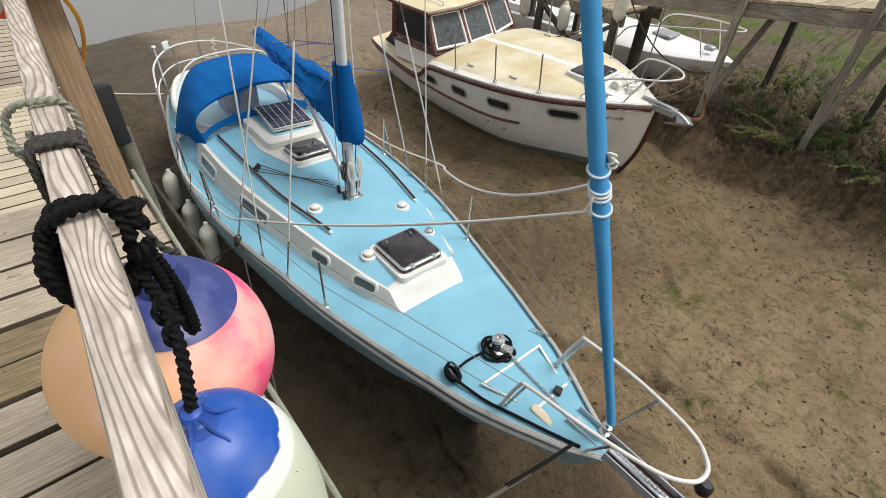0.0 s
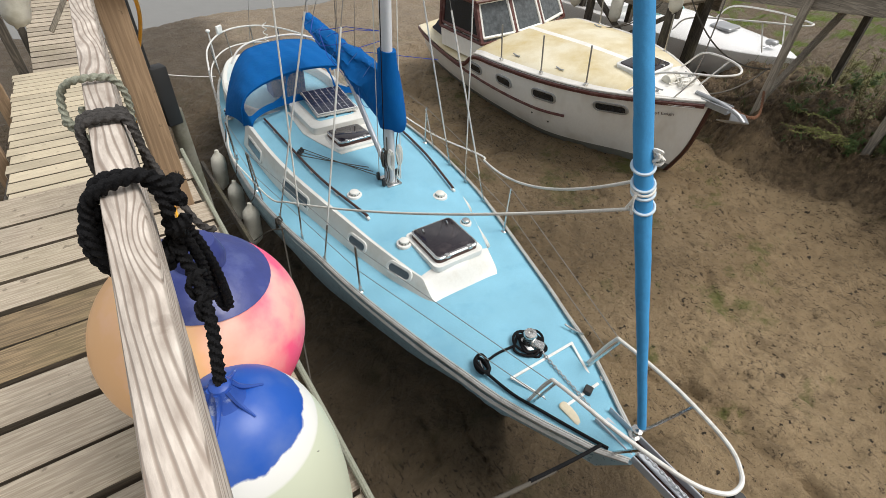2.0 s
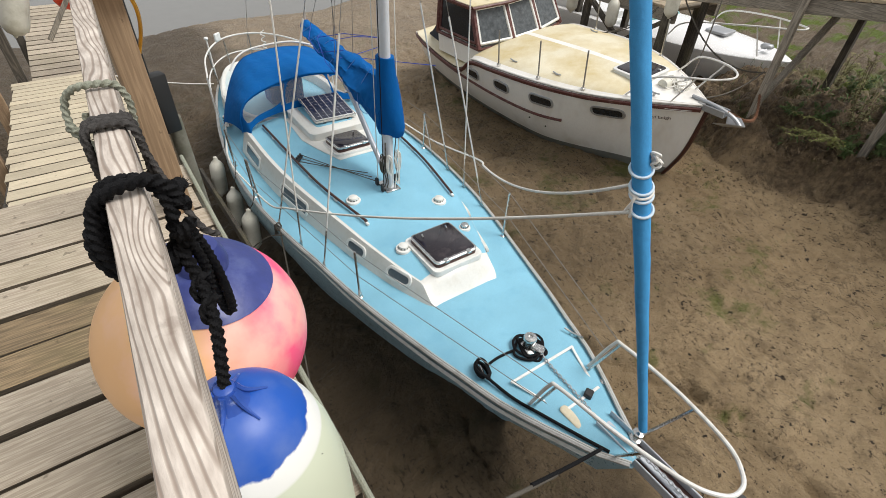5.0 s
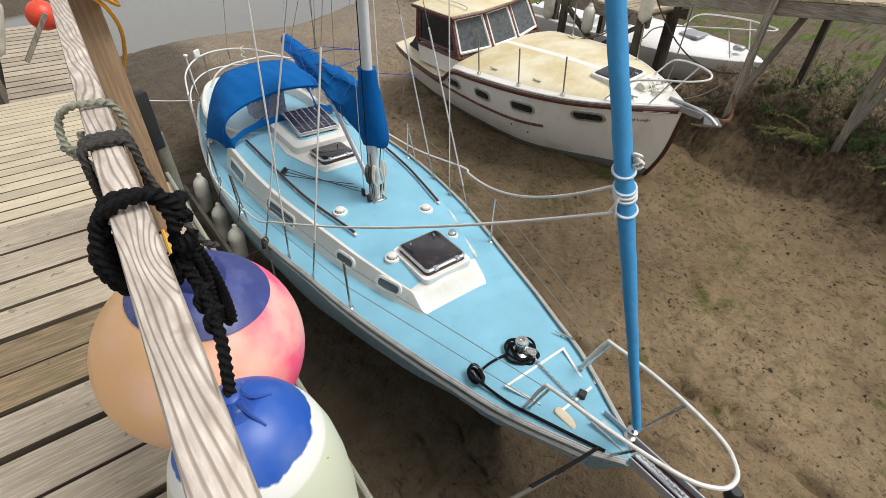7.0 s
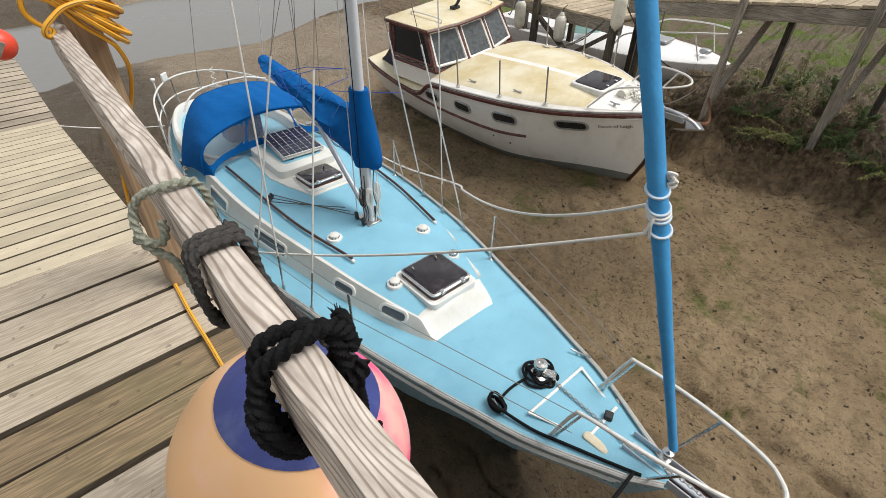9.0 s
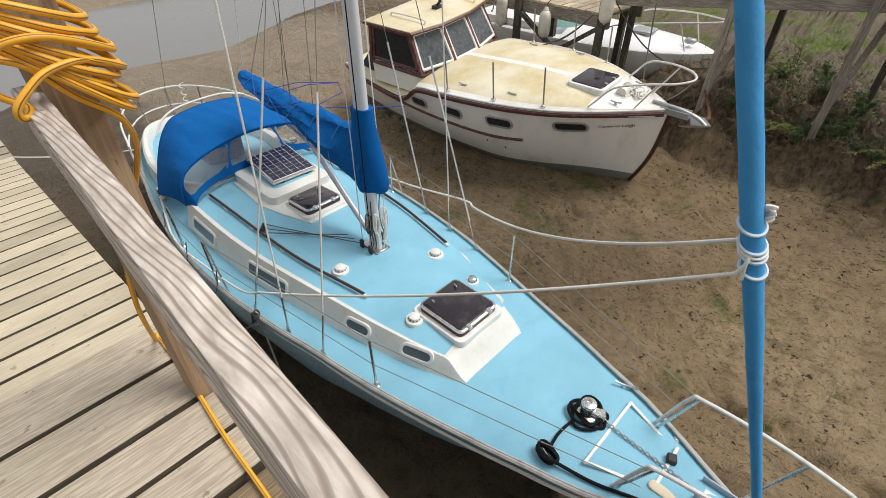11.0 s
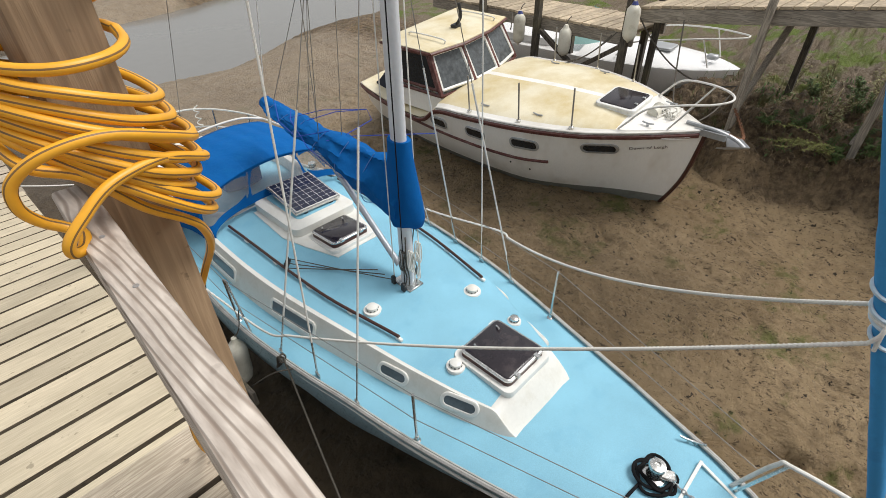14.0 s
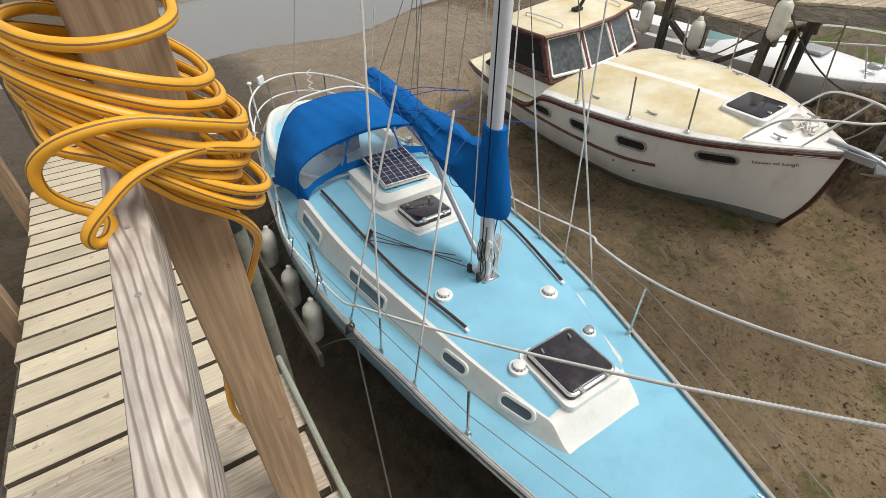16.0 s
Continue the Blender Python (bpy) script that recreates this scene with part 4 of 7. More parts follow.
rounded_slab(bm, (0.05, 5.18), 0.5, 0.66, gz + 0.115, gz + 0.127, 0.05, None, 0.01)
part("garage_top", bm, M_DECK_BLUE, yacht)
hatch((0.02, 4.45), 0.43, 0.40, gz + 0.03, 0, -4)


def solar():
    m = Matrix.Translation((0.095, 5.19, gz + 0.205)) @ Matrix.Rotation(radians(-3), 4, 'Z') @ Matrix.Rotation(radians(5), 4, 'X')
    p = tagged(new("solar_panel"), "dark gridded solar panel on the white hatch housing", "solar panel")
    p.matrix_basis = Matrix.Translation((0.095, 5.16, gz + 0.12))
    bm = bmesh.new()
    rounded_slab(bm, (0, 0), 0.54, 0.63, -0.03, 0.004, 0.008, m)
    part("frame", bm, M_STEEL, p, "grey metal frame")
    bm = bmesh.new()
    rounded_slab(bm, (0, 0), 0.505, 0.595, 0.0, 0.008, 0.004, m)
    part("backing", bm, M_WHITE, p)
    for i in range(6):
        for j in range(8):
            bm = bmesh.new()
            x, y = -0.249 + 0.498 / 6 * (i + .5), -0.294 + 0.588 / 8 * (j + .5)
            rounded_slab(bm, (x, y), 0.0785, 0.069, 0.008, 0.0105, 0.003, m, seg=1)
            part("cell", bm, M_SOLAR, p, smooth=False)
    for x in (-0.15, 0.16):
        bm = bmesh.new()
        box(bm, m @ Vector((x, -0.29, -0.05)), (0.04, 0.05, 0.06), None, 0.006)
        tube(bm, [m @ Vector((x, -0.30, -0.05)), m @ Vector((x, 0.25, -0.06))], 0.012, 6)
        part("bracket", bm, M_RUBBER, p)
    for x in (-0.15, 0.16):
        bm = bmesh.new()
        tube(bm, [m @ Vector((x, 0.25, -0.03)), (x + .095, 5.4, gz + 0.12)], 0.012, 6)
        part("leg", bm, M_RUBBER, p)


M_SOLAR = mat("blue_black_solar_cell", (0.014, 0.018, 0.042), 0.16, var=0.25, fine=60, bump=0.0)
M_VINYL = mat("clear_vinyl_window", (0.50, 0.53, 0.54), 0.12, var=0.3, scale=9, bump=0.3, bump_scale=8, alpha=0.24)
solar()

# spray hood
hood = part("spray_hood", bmesh.new(), M_CANVAS, yacht, "royal blue canvas spray hood with clear windows")


def arch(y, half, z0, h, n=48, p=0.85, q=0.6, lean=0.0):
    P = []
    for k in range(n + 1):
        a = math.pi * k / n
        c, s = math.cos(a), math.sin(a)
        P.append(Vector((-half * (abs(c) ** p) * (1 if c > 0 else -1) + 0.0, y + lean * s, z0 + h * abs(s) ** q)))
    return P


def tent(y, half, z0, shoulder, zs, zc, lean, n=48):
    """A hoop with straight sides leaning in to rounded shoulders and a nearly flat top."""
    P = []
    for k in range(n + 1):
        v = 1 - abs(2 * k / n - 1)
        w, e = min(1, v / 0.42), max(0, (v - 0.42) / 0.58)
        x = (half + (shoulder - half) * w + 0.05 * math.sin(math.pi * w)) if v < 0.42 else shoulder * (1 - e)
        z = z0 + (zs - z0) * w + (zc - zs) * (1 - (1 - e) ** 2)
        P.append(Vector((x if k > n / 2 else -x, y + lean * w, z)))
    r = n // 14
    return [sum((P[j] for j in range(k - m, k + m + 1)), Vector()) / (2 * m + 1) for k in range(n + 1) for m in [min(r, k, n - k)]]


def build_hood():
    n = 240
    A = arch(5.42, 0.85, 1.22, 0.20, n=n, p=0.85, q=0.7, lean=0.10)
    B = arch(5.58, 0.92, 1.22, 0.60, n=n, p=1.3, q=0.52, lean=-0.03)
    C = tent(6.10, 1.0, 1.17, 0.56, 1.78, 1.865, 0.44, n)
    D = tent(6.15, 1.01, 1.155, 0.565, 1.775, 1.86, 0.45, n)
    lo = bmesh.new()
    win = bmesh.new()
    rows = []
    m = 90
    for j in range(m + 1):
        t = j / m
        rows.append([A[k].lerp(B[k], t) + Vector((0, 0, 0.02 * math.sin(math.pi * t))) for k in range(n + 1)])

    def is_win(k, j):
        u, t = (k + .5) / n, (j + .5) / m
        for u0, u1, t0, t1 in ((0.06, 0.372, 0.20, 0.92), (0.381, 0.619, 0.20, 0.92), (0.628, 0.94, 0.20, 0.92)):
            if u0 < u < u1 and t0 < t < t1:
                e = 0.09 if abs(u - 0.5) > 0.14 else 0.012
                du = max(0, (u0 + e - u) / e, (u - u1 + e) / e)
                dt = max(0, (t0 + .28 - t) / .28, (t - t1 + .28) / .28)
                return du * du + dt * dt < 1.05
        return False
    for bm, want in ((lo, False), (win, True)):
        vs = {}
        for j in range(m):
            for k in range(n):
                if is_win(k, j) == want:
                    q = []
                    for jj, kk in ((j, k), (j, k + 1), (j + 1, k + 1), (j + 1, k)):
                        if (jj, kk) not in vs:
                            vs[jj, kk] = bm.verts.new(rows[jj][kk])
                        q.append(vs[jj, kk])
                    bm.faces.new(q)
    rows = [[B[k].lerp(C[k], t) + Vector((0, 0, 0.03 * math.sin(math.pi * t) + 0.004 * math.sin(k * 0.26 + 5 * t))) for k in range(n + 1)] for t in [i / 8 for i in range(9)]]
    rows += [D, [p - Vector((0, 0, 0.06)) for p in D]]
    loft(lo, rows, close_ring=False)
    bmesh.ops.remove_doubles(lo, verts=lo.verts, dist=0.0005)
    bmesh.ops.recalc_face_normals(lo, faces=lo.faces)
    lo.to_mesh(hood.data)
    lo.free()
    hood.data.shade_smooth()
    w = part("window", win, M_VINYL, hood, "creased clear plastic window")
    w.visible_shadow = False
    ring_part("hem", [p + Vector((0, -0.004, 0.004)) for p in B], 0.012, M_CANVAS, hood, n=1, sides=6)
    ring_part("hoop", [Vector((0.5, 6.59, 1.83)), Vector((0.2, 6.66, 1.89)), Vector((-0.3, 6.67, 1.87)), Vector((-0.55, 6.62, 1.80)), Vector((-0.70, 6.55, 1.66))], 0.013, M_PAINT_TUBE, hood, "white grab tube at the hood's edge")


build_hood()

# cockpit coaming and seats
def build_cockpit():
    def oval(e, z):
        P = []
        for k in range(40):
            a = 2 * math.pi * k / 40
            c, s = math.cos(a), math.sin(a)
            hw = 0.80 + e
            y = 7.0 + (1.22 + e) * (abs(s) ** 0.75) * (1 if s > 0 else -1)
            w = hw * (abs(c) ** 0.6) * (1 if c > 0 else -1) * (1 - 0.30 * sstep(6.6, 8.2, y))
            P.append(Vector((w - 0.01, y, z)))
        return P
    bm = bmesh.new()
    loft(bm, [oval(0.05, 0.97), oval(0.03, 1.17), oval(0.0, 1.19), oval(-0.06, 1.18), oval(-0.09, 1.12), oval(-0.1, 1.02)], cap=False)
    part("cockpit_coaming", bm, M_GEL_WHITE, yacht, "white moulded cockpit coaming")
    bm = bmesh.new()
    bm.faces.new([bm.verts.new(p) for p in oval(-0.09, 1.055)])
    part("cockpit_seat", bm, M_DECK_BLUE, yacht, "pale blue cockpit seating", smooth=False)
    bm = bmesh.new()
    loft(bm, [[Vector((0.05 + a * x, 6.72 + a * y, z)) for x, y in ((-.25, -.14), (-.1, -.2), (.1, -.2), (.25, -.14), (.25, .14), (.1, .2), (-.1, .2), (-.25, .14))] for z, a in ((1.06, 1), (1.35, 1.02), (1.5, .9), (1.58, .5))])
    part("binnacle_cover", bm, M_CANVAS, yacht, "rounded blue canvas cover in the cockpit")
    for sx in (-1, 1):
        m = Matrix.Translation((sx * 0.93, 6.35, 1.0))
        bm = bmesh.new()
        lathe(bm, [(0.06, 0.0), (0.055, 0.03), (0.038, 0.05), (0.036, 0.1), (0.048, 0.115), (0.05, 0.135), (0.02, 0.15)], m, 20)
        w = part("winch", bm, M_STEEL, yacht, "chrome sheet winch")
        ring_part("rope_turns", [(sx * 0.93 + 0.045 * math.cos(a), 6.35 + 0.045 * math.sin(a), 1.055 + 0.006 * a) for a in [k * 0.7 for k in range(20)]], 0.007, M_ROPE_BLACK, w, n=2)


build_cockpit()

# stanchions, lifelines, pulpits
SH = 0.54


def gunwale(y, sx, inset=0.05):
    return Vector((XC(y) + sx * (lerp_tab(SHEER_B, y) - inset), y, lerp_tab(SHEER_Z, y) + 0.02))


def stanchion(y, sx, h=SH, brace=False):
    b = gunwale(y, sx)
    bm = bmesh.new()
    tube(bm, [b, b + Vector((sx * 0.012, 0, h))], 0.0115, 8)
    s = part("stanchion", bm, M_STEEL, yacht)
    bm = bmesh.new()
    lathe(bm, [(0.03, 0), (0.03, 0.01), (0.017, 0.02), (0.016, 0.06)], Matrix.Translation(b - Vector((0, 0, 0.01))), 12)
    part("stanchion_base", bm, M_STEEL, s)
    if brace:
        ring_part("brace", [b + Vector((0, 0, h * 0.98)), b + Vector((0.0, -0.22, 0.0))], 0.009, M_STEEL, s)
    return b + Vector((sx * 0.012, 0, h))


PUL_A = {-1: Vector((-0.45, 0.48, 1.52)), 1: Vector((0.22, 0.48, 1.52))}
PUS_A = {-1: Vector((-0.95, 6.9, 1.50)), 1: Vector((0.93, 6.9, 1.50))}
for sx in (-1, 1):
    tops = [stanchion(2.38, sx), stanchion(4.5, sx, 0.5, True), stanchion(5.3, sx, 0.5)]
    tops = [PUL_A[sx]] + tops + [PUS_A[sx]]
    for q, nm in ((1.0, "lifeline"), (0.52, "lifeline")):
        pts = [Vector((p.x, p.y, lerp_tab(SHEER_Z, p.y) + (p.z - lerp_tab(SHEER_Z, p.y)) * q)) for p in tops]
        ring_part(nm, pts, 0.0032, M_WIRE, yacht, sides=5, n=1)

bx = -0.13
pul = ring_part("pulpit", [(bx - 0.31, 0.62, 1.12), (bx - 0.32, 0.50, 1.5), (bx - 0.315, 0.42, 1.56), (bx - 0.28, 0.0, 1.60), (bx - 0.2, -0.4, 1.62), (bx - 0.1, -0.56, 1.62), (bx, -0.6, 1.62), (bx + 0.1, -0.56, 1.62),
                           (bx + 0.2, -0.4, 1.62), (bx + 0.28, 0.0, 1.60), (bx + 0.315, 0.42, 1.56), (bx + 0.32, 0.50, 1.5), (bx + 0.31, 0.62, 1.12)], 0.0135, M_PAINT_TUBE, yacht, "white bow pulpit rail", n=8)
for sx in (-1, 1):
    ring_part("pulpit_leg", [(bx + sx * 0.13, 0.0, 1.17), (bx + sx * 0.255, -0.16, 1.60)], 0.011, M_STEEL, pul)
    ring_part("pulpit_leg", [(bx + sx * 0.28, 0.60, 1.10), (bx + sx * 0.315, 0.45, 1.55)], 0.0115, M_STEEL, pul)
bm = bmesh.new()
lathe(bm, [(0.035, 0), (0.045, 0.02), (0.045, 0.07), (0.03, 0.09)], Matrix.Translation((bx - 0.02, -0.63, 1.52)), 16)
part("bow_light", bm, M_RUBBER, pul, "black navigation light")

st = ring_part("stern_rail", [(-0.95, 6.9, 0.98), (-0.95, 6.9, 1.44), (-0.93, 6.96, 1.5), (-0.78, 7.6, 1.53), (-0.52, 8.1, 1.55), (-0.2, 8.36, 1.56), (0.2, 8.36, 1.56), (0.52, 8.1, 1.55), (0.78, 7.6, 1.53), (0.92, 6.96, 1.5), (0.93, 6.9, 1.44), (0.93, 6.9, 0.98)], 0.0125, M_PAINT_TUBE, yacht, "white stern rail", n=6)
ring_part("middle_rail", [(-0.95, 6.92, 1.22), (-0.78, 7.6, 1.26), (-0.52, 8.1, 1.28), (-0.2, 8.36, 1.29), (0.2, 8.36, 1.29), (0.52, 8.1, 1.28), (0.78, 7.6, 1.26), (0.93, 6.92, 1.22)], 0.0105, M_PAINT_TUBE, st, n=6)
for x, y in ((-0.70, 7.8), (-0.32, 8.28), (0.12, 8.38), (0.5, 8.12), (0.78, 7.6)):
    ring_part("rail_post", [(x * 0.93, y - 0.05, 1.02), (x, y, 1.54)], 0.0115, M_STEEL, st)
ring_part("aerial_post", [(-0.62, 7.97, 1.0), (-0.63, 8.0, 1.66)], 0.012, M_PAINT_TUBE, st)
bm = bmesh.new()
bmesh.ops.create_uvsphere(bm, u_segments=14, v_segments=10, radius=0.035, matrix=Matrix.Translation((-0.63, 8.0, 1.68)) @ Matrix.Diagonal((1, 1, .7, 1)))
part("aerial", bm, M_WHITE, st, "white round aerial")
bm = bmesh.new()
box(bm, (-0.42, 8.2, 1.62), (0.13, 0.04, 0.12), Matrix.Rotation(0.7, 3, 'Z'), 0.01)
part("rail_box", bm, M_WHITE, st, "white box on the stern rail")
bm = bmesh.new()
tube(bm, [(0.33 + 0.035 * math.cos(a), 8.29 + 0.02 * math.sin(a), 1.6 - 0.016 * a) for a in [k * 0.9 for k in range(24)]], 0.008, 6, 2)
part("rope_hank", bm, M_ROPE_WHITE, st)

# shrouds
for sx in (-1, 1):
    bases = (Vector((XC(3.84) + sx * 1.115, 3.84, 0.98)), Vector((XC(3.4) + sx * 1.045, 3.40, 0.98)), Vector((XC(2.95) + sx * 0.985, 2.95, 0.98)))
    tops = (Vector((sx * 0.03, 3.62, 5.2)), Vector((sx * 0.86, 3.44, 5.3)), Vector((sx * 0.03, 3.38, 5.25)))
    for k, (b, t) in enumerate(zip(bases, tops)):
        d = (t - b)
        sh = ring_part("shroud", [b, t], 0.0035, M_WIRE, yacht, sides=5, n=1)
        ring_part("turnbuckle", [b, b + d * 0.035, b + d * 0.06, b + d * 0.085], 0.0085, M_STEEL, sh, n=1, sides=6)
        bm = bmesh.new()
        box(bm, b + Vector((0, 0, -0.02)), (0.012, 0.06, 0.07), None, 0.003)
        part("chainplate", bm, M_STEEL, sh)
        q = 0.48 if k != 1 else 0.98
        ring_part("shroud_cover", [b + d * 0.085, b + d * q], 0.0085 if k != 1 else 0.0075, M_ROPE_WHITE if k == 1 else M_PAINT_TUBE, sh, "pale plastic tube over the wire", n=1, sides=6)
    ring_part("spreader", [(0, 3.42, 5.2), (sx * 0.88, 3.44, 5.3)], 0.02, M_ALU, yacht, n=1)
    ring_part("upper_shroud", [(sx * 0.88, 3.44, 5.3), (0, 3.4, 10.0)], 0.0035, M_WIRE, yacht, n=1, sides=5)
ring_part("backstay", [(0.0, 8.3, 1.05), (0.0, 3.5, 10.0)], 0.0035, M_WIRE, yacht, n=1, sides=5)
# halyards along and aft of the mast
for a, b, mt in (((0.10, 3.36, 1.32), (0.07, 3.40, 6.5), M_ROPE_WHITE), ((-0.09, 3.5, 1.32), (-0.065, 3.46, 6.5), M_ROPE_WHITE), ((-0.10, 3.35, 1.32), (-0.06, 3.37, 6.5), M_ROPE_BLACK), ((0.11, 5.6, 2.44), (0.02, 3.6, 9.0), M_ROPE_WHITE),
                 ((0.16, 4.9, 2.38), (0.02, 3.55, 6.6), M_WIRE), ((0.1, 4.3, 2.4), (0.02, 3.55, 6.8), M_WIRE), ((-0.02, 4.5, 2.3), (-0.3, 3.5, 6.0), M_WIRE), ((0.10, 5.45, 2.40), (0.5, 3.5, 5.9), M_WIRE), ((0.06, 4.6, 2.38), (-0.5, 3.5, 6.0), M_WIRE)):
    ring_part("halyard", [a, b], 0.005 if mt is not M_WIRE else 0.003, mt, yacht, n=1, sides=5)
M_BLUE_CORD = mat("dark_blue_cord", (0.02, 0.06, 0.36), 0.8)
for P in (((-0.03, 4.35, 2.40), (0.30, 4.4, 2.32), (0.9, 3.9, 2.3)), ((0.08, 5.35, 2.46), (-0.10, 5.0, 2.42), (-0.12, 4.7, 2.36), (0.05, 4.4, 2.45)), ((0.10, 5.1, 2.44), (-0.06, 4.85, 2.46), (-0.11, 4.55, 2.30), (-0.05, 4.3, 2.16)),
          ((0.05, 4.75, 2.45), (0.28, 4.62, 2.50), (0.52, 4.45, 2.50)), ((-0.02, 4.95, 2.44), (0.2, 4.7, 2.52), (0.52, 4.45, 2.50), (0.45, 4.3, 2.46), (0.12, 4.25, 2.44))):
    ring_part("boom_tie", P, 0.004, M_BLUE_CORD, yacht, n=1, sides=5)
# kicker and boom vang struts, ropes at the mast foot
ring_part("vang", [(0.02, 3.55, 1.42), (0.07, 4.6, 2.2)], 0.03, M_ALU, yacht, "grey strut under the boom", n=1, sides=10)
rnd = random.Random(5)
for k in range(9):
    a = rnd.uniform(0, 6.28)
    x, y = 0.10 * math.cos(a), 3.42 + 0.12 * math.sin(a)
    bm = bmesh.new()
    z1 = rnd.uniform(1.65, 1.95)
    tube(bm, [(x, y, z1), (x + rnd.uniform(-.03, .03), y + rnd.uniform(-.03, .03), 1.6), (x + rnd.uniform(-.04, .04), y, 1.42), (x * .9, y, 1.34)], 0.006, 6, 4)
    if k % 2:
        for q in range(3):
            tube(bm, [(x + 0.025 * math.cos(t), y + 0.02 * q - 0.02, 1.62 + 0.11 * math.sin(t)) for t in [i * 0.7 for i in range(10)]], 0.005, 5, 2)
    part("rope_tail", bm, M_ROPE_WHITE if k % 3 else M_ROPE_GREY, yacht)
for x, y in ((-0.11, 3.36), (-0.10, 3.5), (0.11, 3.46)):
    bm = bmesh.new()
    box(bm, (x, y, 1.325), (0.03, 0.05, 0.055), None, 0.008)
    lathe(bm, [(0.022, -0.012), (0.026, 0), (0.022, 0.012)], Matrix.Translation((x, y, 1.365)) @ Matrix.Rotation(1.57, 4, 'Y'), 14)
    part("block", bm, M_RUBBER, yacht)
# lines led aft over the coachroof
for k, (dx, yy) in enumerate(((0, 0), (0.05, 0.05), (-0.05, -0.05))):
    a, b = Vector((-0.60 + dx, 4.44 + yy, 1.31)), Vector((-0.10, 3.62 - yy * 2, 1.335))
    ring_part("led_line", sag(a, b, 0.005), 0.005, M_ROPE_GREY, yacht, n=1, sides=5)
bm = bmesh.new()
box(bm, (-0.61, 4.45, 1.305), (0.13, 0.04, 0.035), Matrix.Rotation(0.75, 3, 'Z'), 0.006)
for q in (-.04, 0, .04):
    lathe(bm, [(0.016, -0.018), (0.018, 0), (0.016, 0.018)], Matrix.Translation((-0.61 + q * .73, 4.45 + q * .68, 1.325)), 10)
part("deck_organiser", bm, M_RUBBER, yacht)

# foredeck: locker outline, windlass, chain, cleats, roller
LK = [(0.20, 0.82), (-0.43, 0.825), (-0.29, 0.42), (0.055, 0.425)]
for i in range(4):
    a, b = Vector((*LK[i], 0)), Vector((*LK[(i + 1) % 4], 0))
    bm = bmesh.new()
    c, d = (a + b) / 2, b - a
    box(bm, (c.x, c.y, deck_z(c.x, c.y) + 0.012), (d.length + 0.022, 0.022, 0.012), Matrix.Rotation(math.atan2(d.y, d.x), 3, 'Z'), 0.003)
    part("locker_seam", bm, M_WHITE, yacht, "white seal round the anchor locker lid")
wz = deck_z(-0.1, 1.0) + 0.012
bm = bmesh.new()
lathe(bm, [(0.075, 0), (0.075, 0.02), (0.05, 0.03), (0.042, 0.05), (0.038, 0.09), (0.052, 0.10), (0.056, 0.125), (0.05, 0.14), (0.02, 0.145), (0.018, 0.135), (0.002, 0.135)], Matrix.Translation((-0.10, 1.01, wz)), 26)
wl = part("windlass", bm, M_STEEL, yacht, "chrome anchor windlass with coiled black rope")
bm = bmesh.new()
box(bm, (-0.06, 0.94, wz + 0.03), (0.08, 0.1, 0.06), Matrix.Rotation(0.5, 3, 'Z'), 0.012)
part("gear_case", bm, M_STEEL, wl)
bm = bmesh.new()
tube(bm, [(-0.10 + (0.105 + 0.03 * math.sin(a * 1.7)) * math.cos(a) + 0.02 * math.sin(a * .37), 1.0 + (0.115 + 0.025 * math.cos(a * 2.3)) * math.sin(a), wz + 0.012 + 0.02 * abs(math.sin(a * 0.61))) for a in [k * 0.42 for k in range(62)]], 0.011, 7, 2)
part("coiled_rope", bm, M_ROPE_BLACK, wl)


def cleat(c, rot):
    m = Matrix.Translation(c) @ Matrix.Rotation(rot, 4, 'Z')
    bm = bmesh.new()
    tube(bm, [m @ Vector(p) for p in ((-0.085, 0, 0.04), (-0.03, 0, 0.032), (0.03, 0, 0.032), (0.085, 0, 0.04))], 0.009, 8, 4)
    for q in (-0.025, 0.025):
        tube(bm, [m @ Vector((q, 0, 0)), m @ Vector((q, 0, 0.032))], 0.01, 8)
    return part("cleat", bm, M_STEEL, yacht)


cleat((-0.545, 1.04, deck_z(-0.545, 1.04) + 0.012), 1.2)
cleat((0.33, 0.92, deck_z(0.33, 0.92) + 0.012), 1.9)
bm = bmesh.new()
for k in range(4):
    tube(bm, [(-0.545 + 0.05 * math.cos(a + k) * (1 if k % 2 else .6), 1.04 + 0.08 * math.sin(a + k * 1.1), deck_z(-0.48, 1.02) + 0.03 + 0.012 * k + 0.012 * math.sin(2 * a)) for a in [i * 0.55 for i in range(14)]], 0.011, 6, 2)
dz = lambda x, y: deck_z(x, y) + 0.026
tube(bm, [(-0.2, 1.05, dz(-0.2, 1.05)), (-0.36, 1.07, dz(-0.36, 1.07)), (-0.51, 1.05, dz(-.51, 1.05) + 0.02)], 0.011, 7)
tube(bm, [(-0.56, 0.99, dz(-.56, .99) + .02), (-0.51, 0.72, dz(-.51, .72)), (-0.44, 0.5, dz(-.44, .5)), (-0.35, 0.22, dz(-.35, .22)), (-0.29, 0.03, 1.21)], 0.012, 7)
part("mooring_tail", bm, M_ROPE_BLACK, yacht, "black rope from windlass over the cleat to the bow")
def laid_part(name, path, r, material, label=""):
    """A rope whose three strands show."""
    bm = bmesh.new()
    tube(bm, path, r * 0.9, 9, 48, twist=(3, 0.24, 17.0))
    return part(name, bm, material, yacht, label)


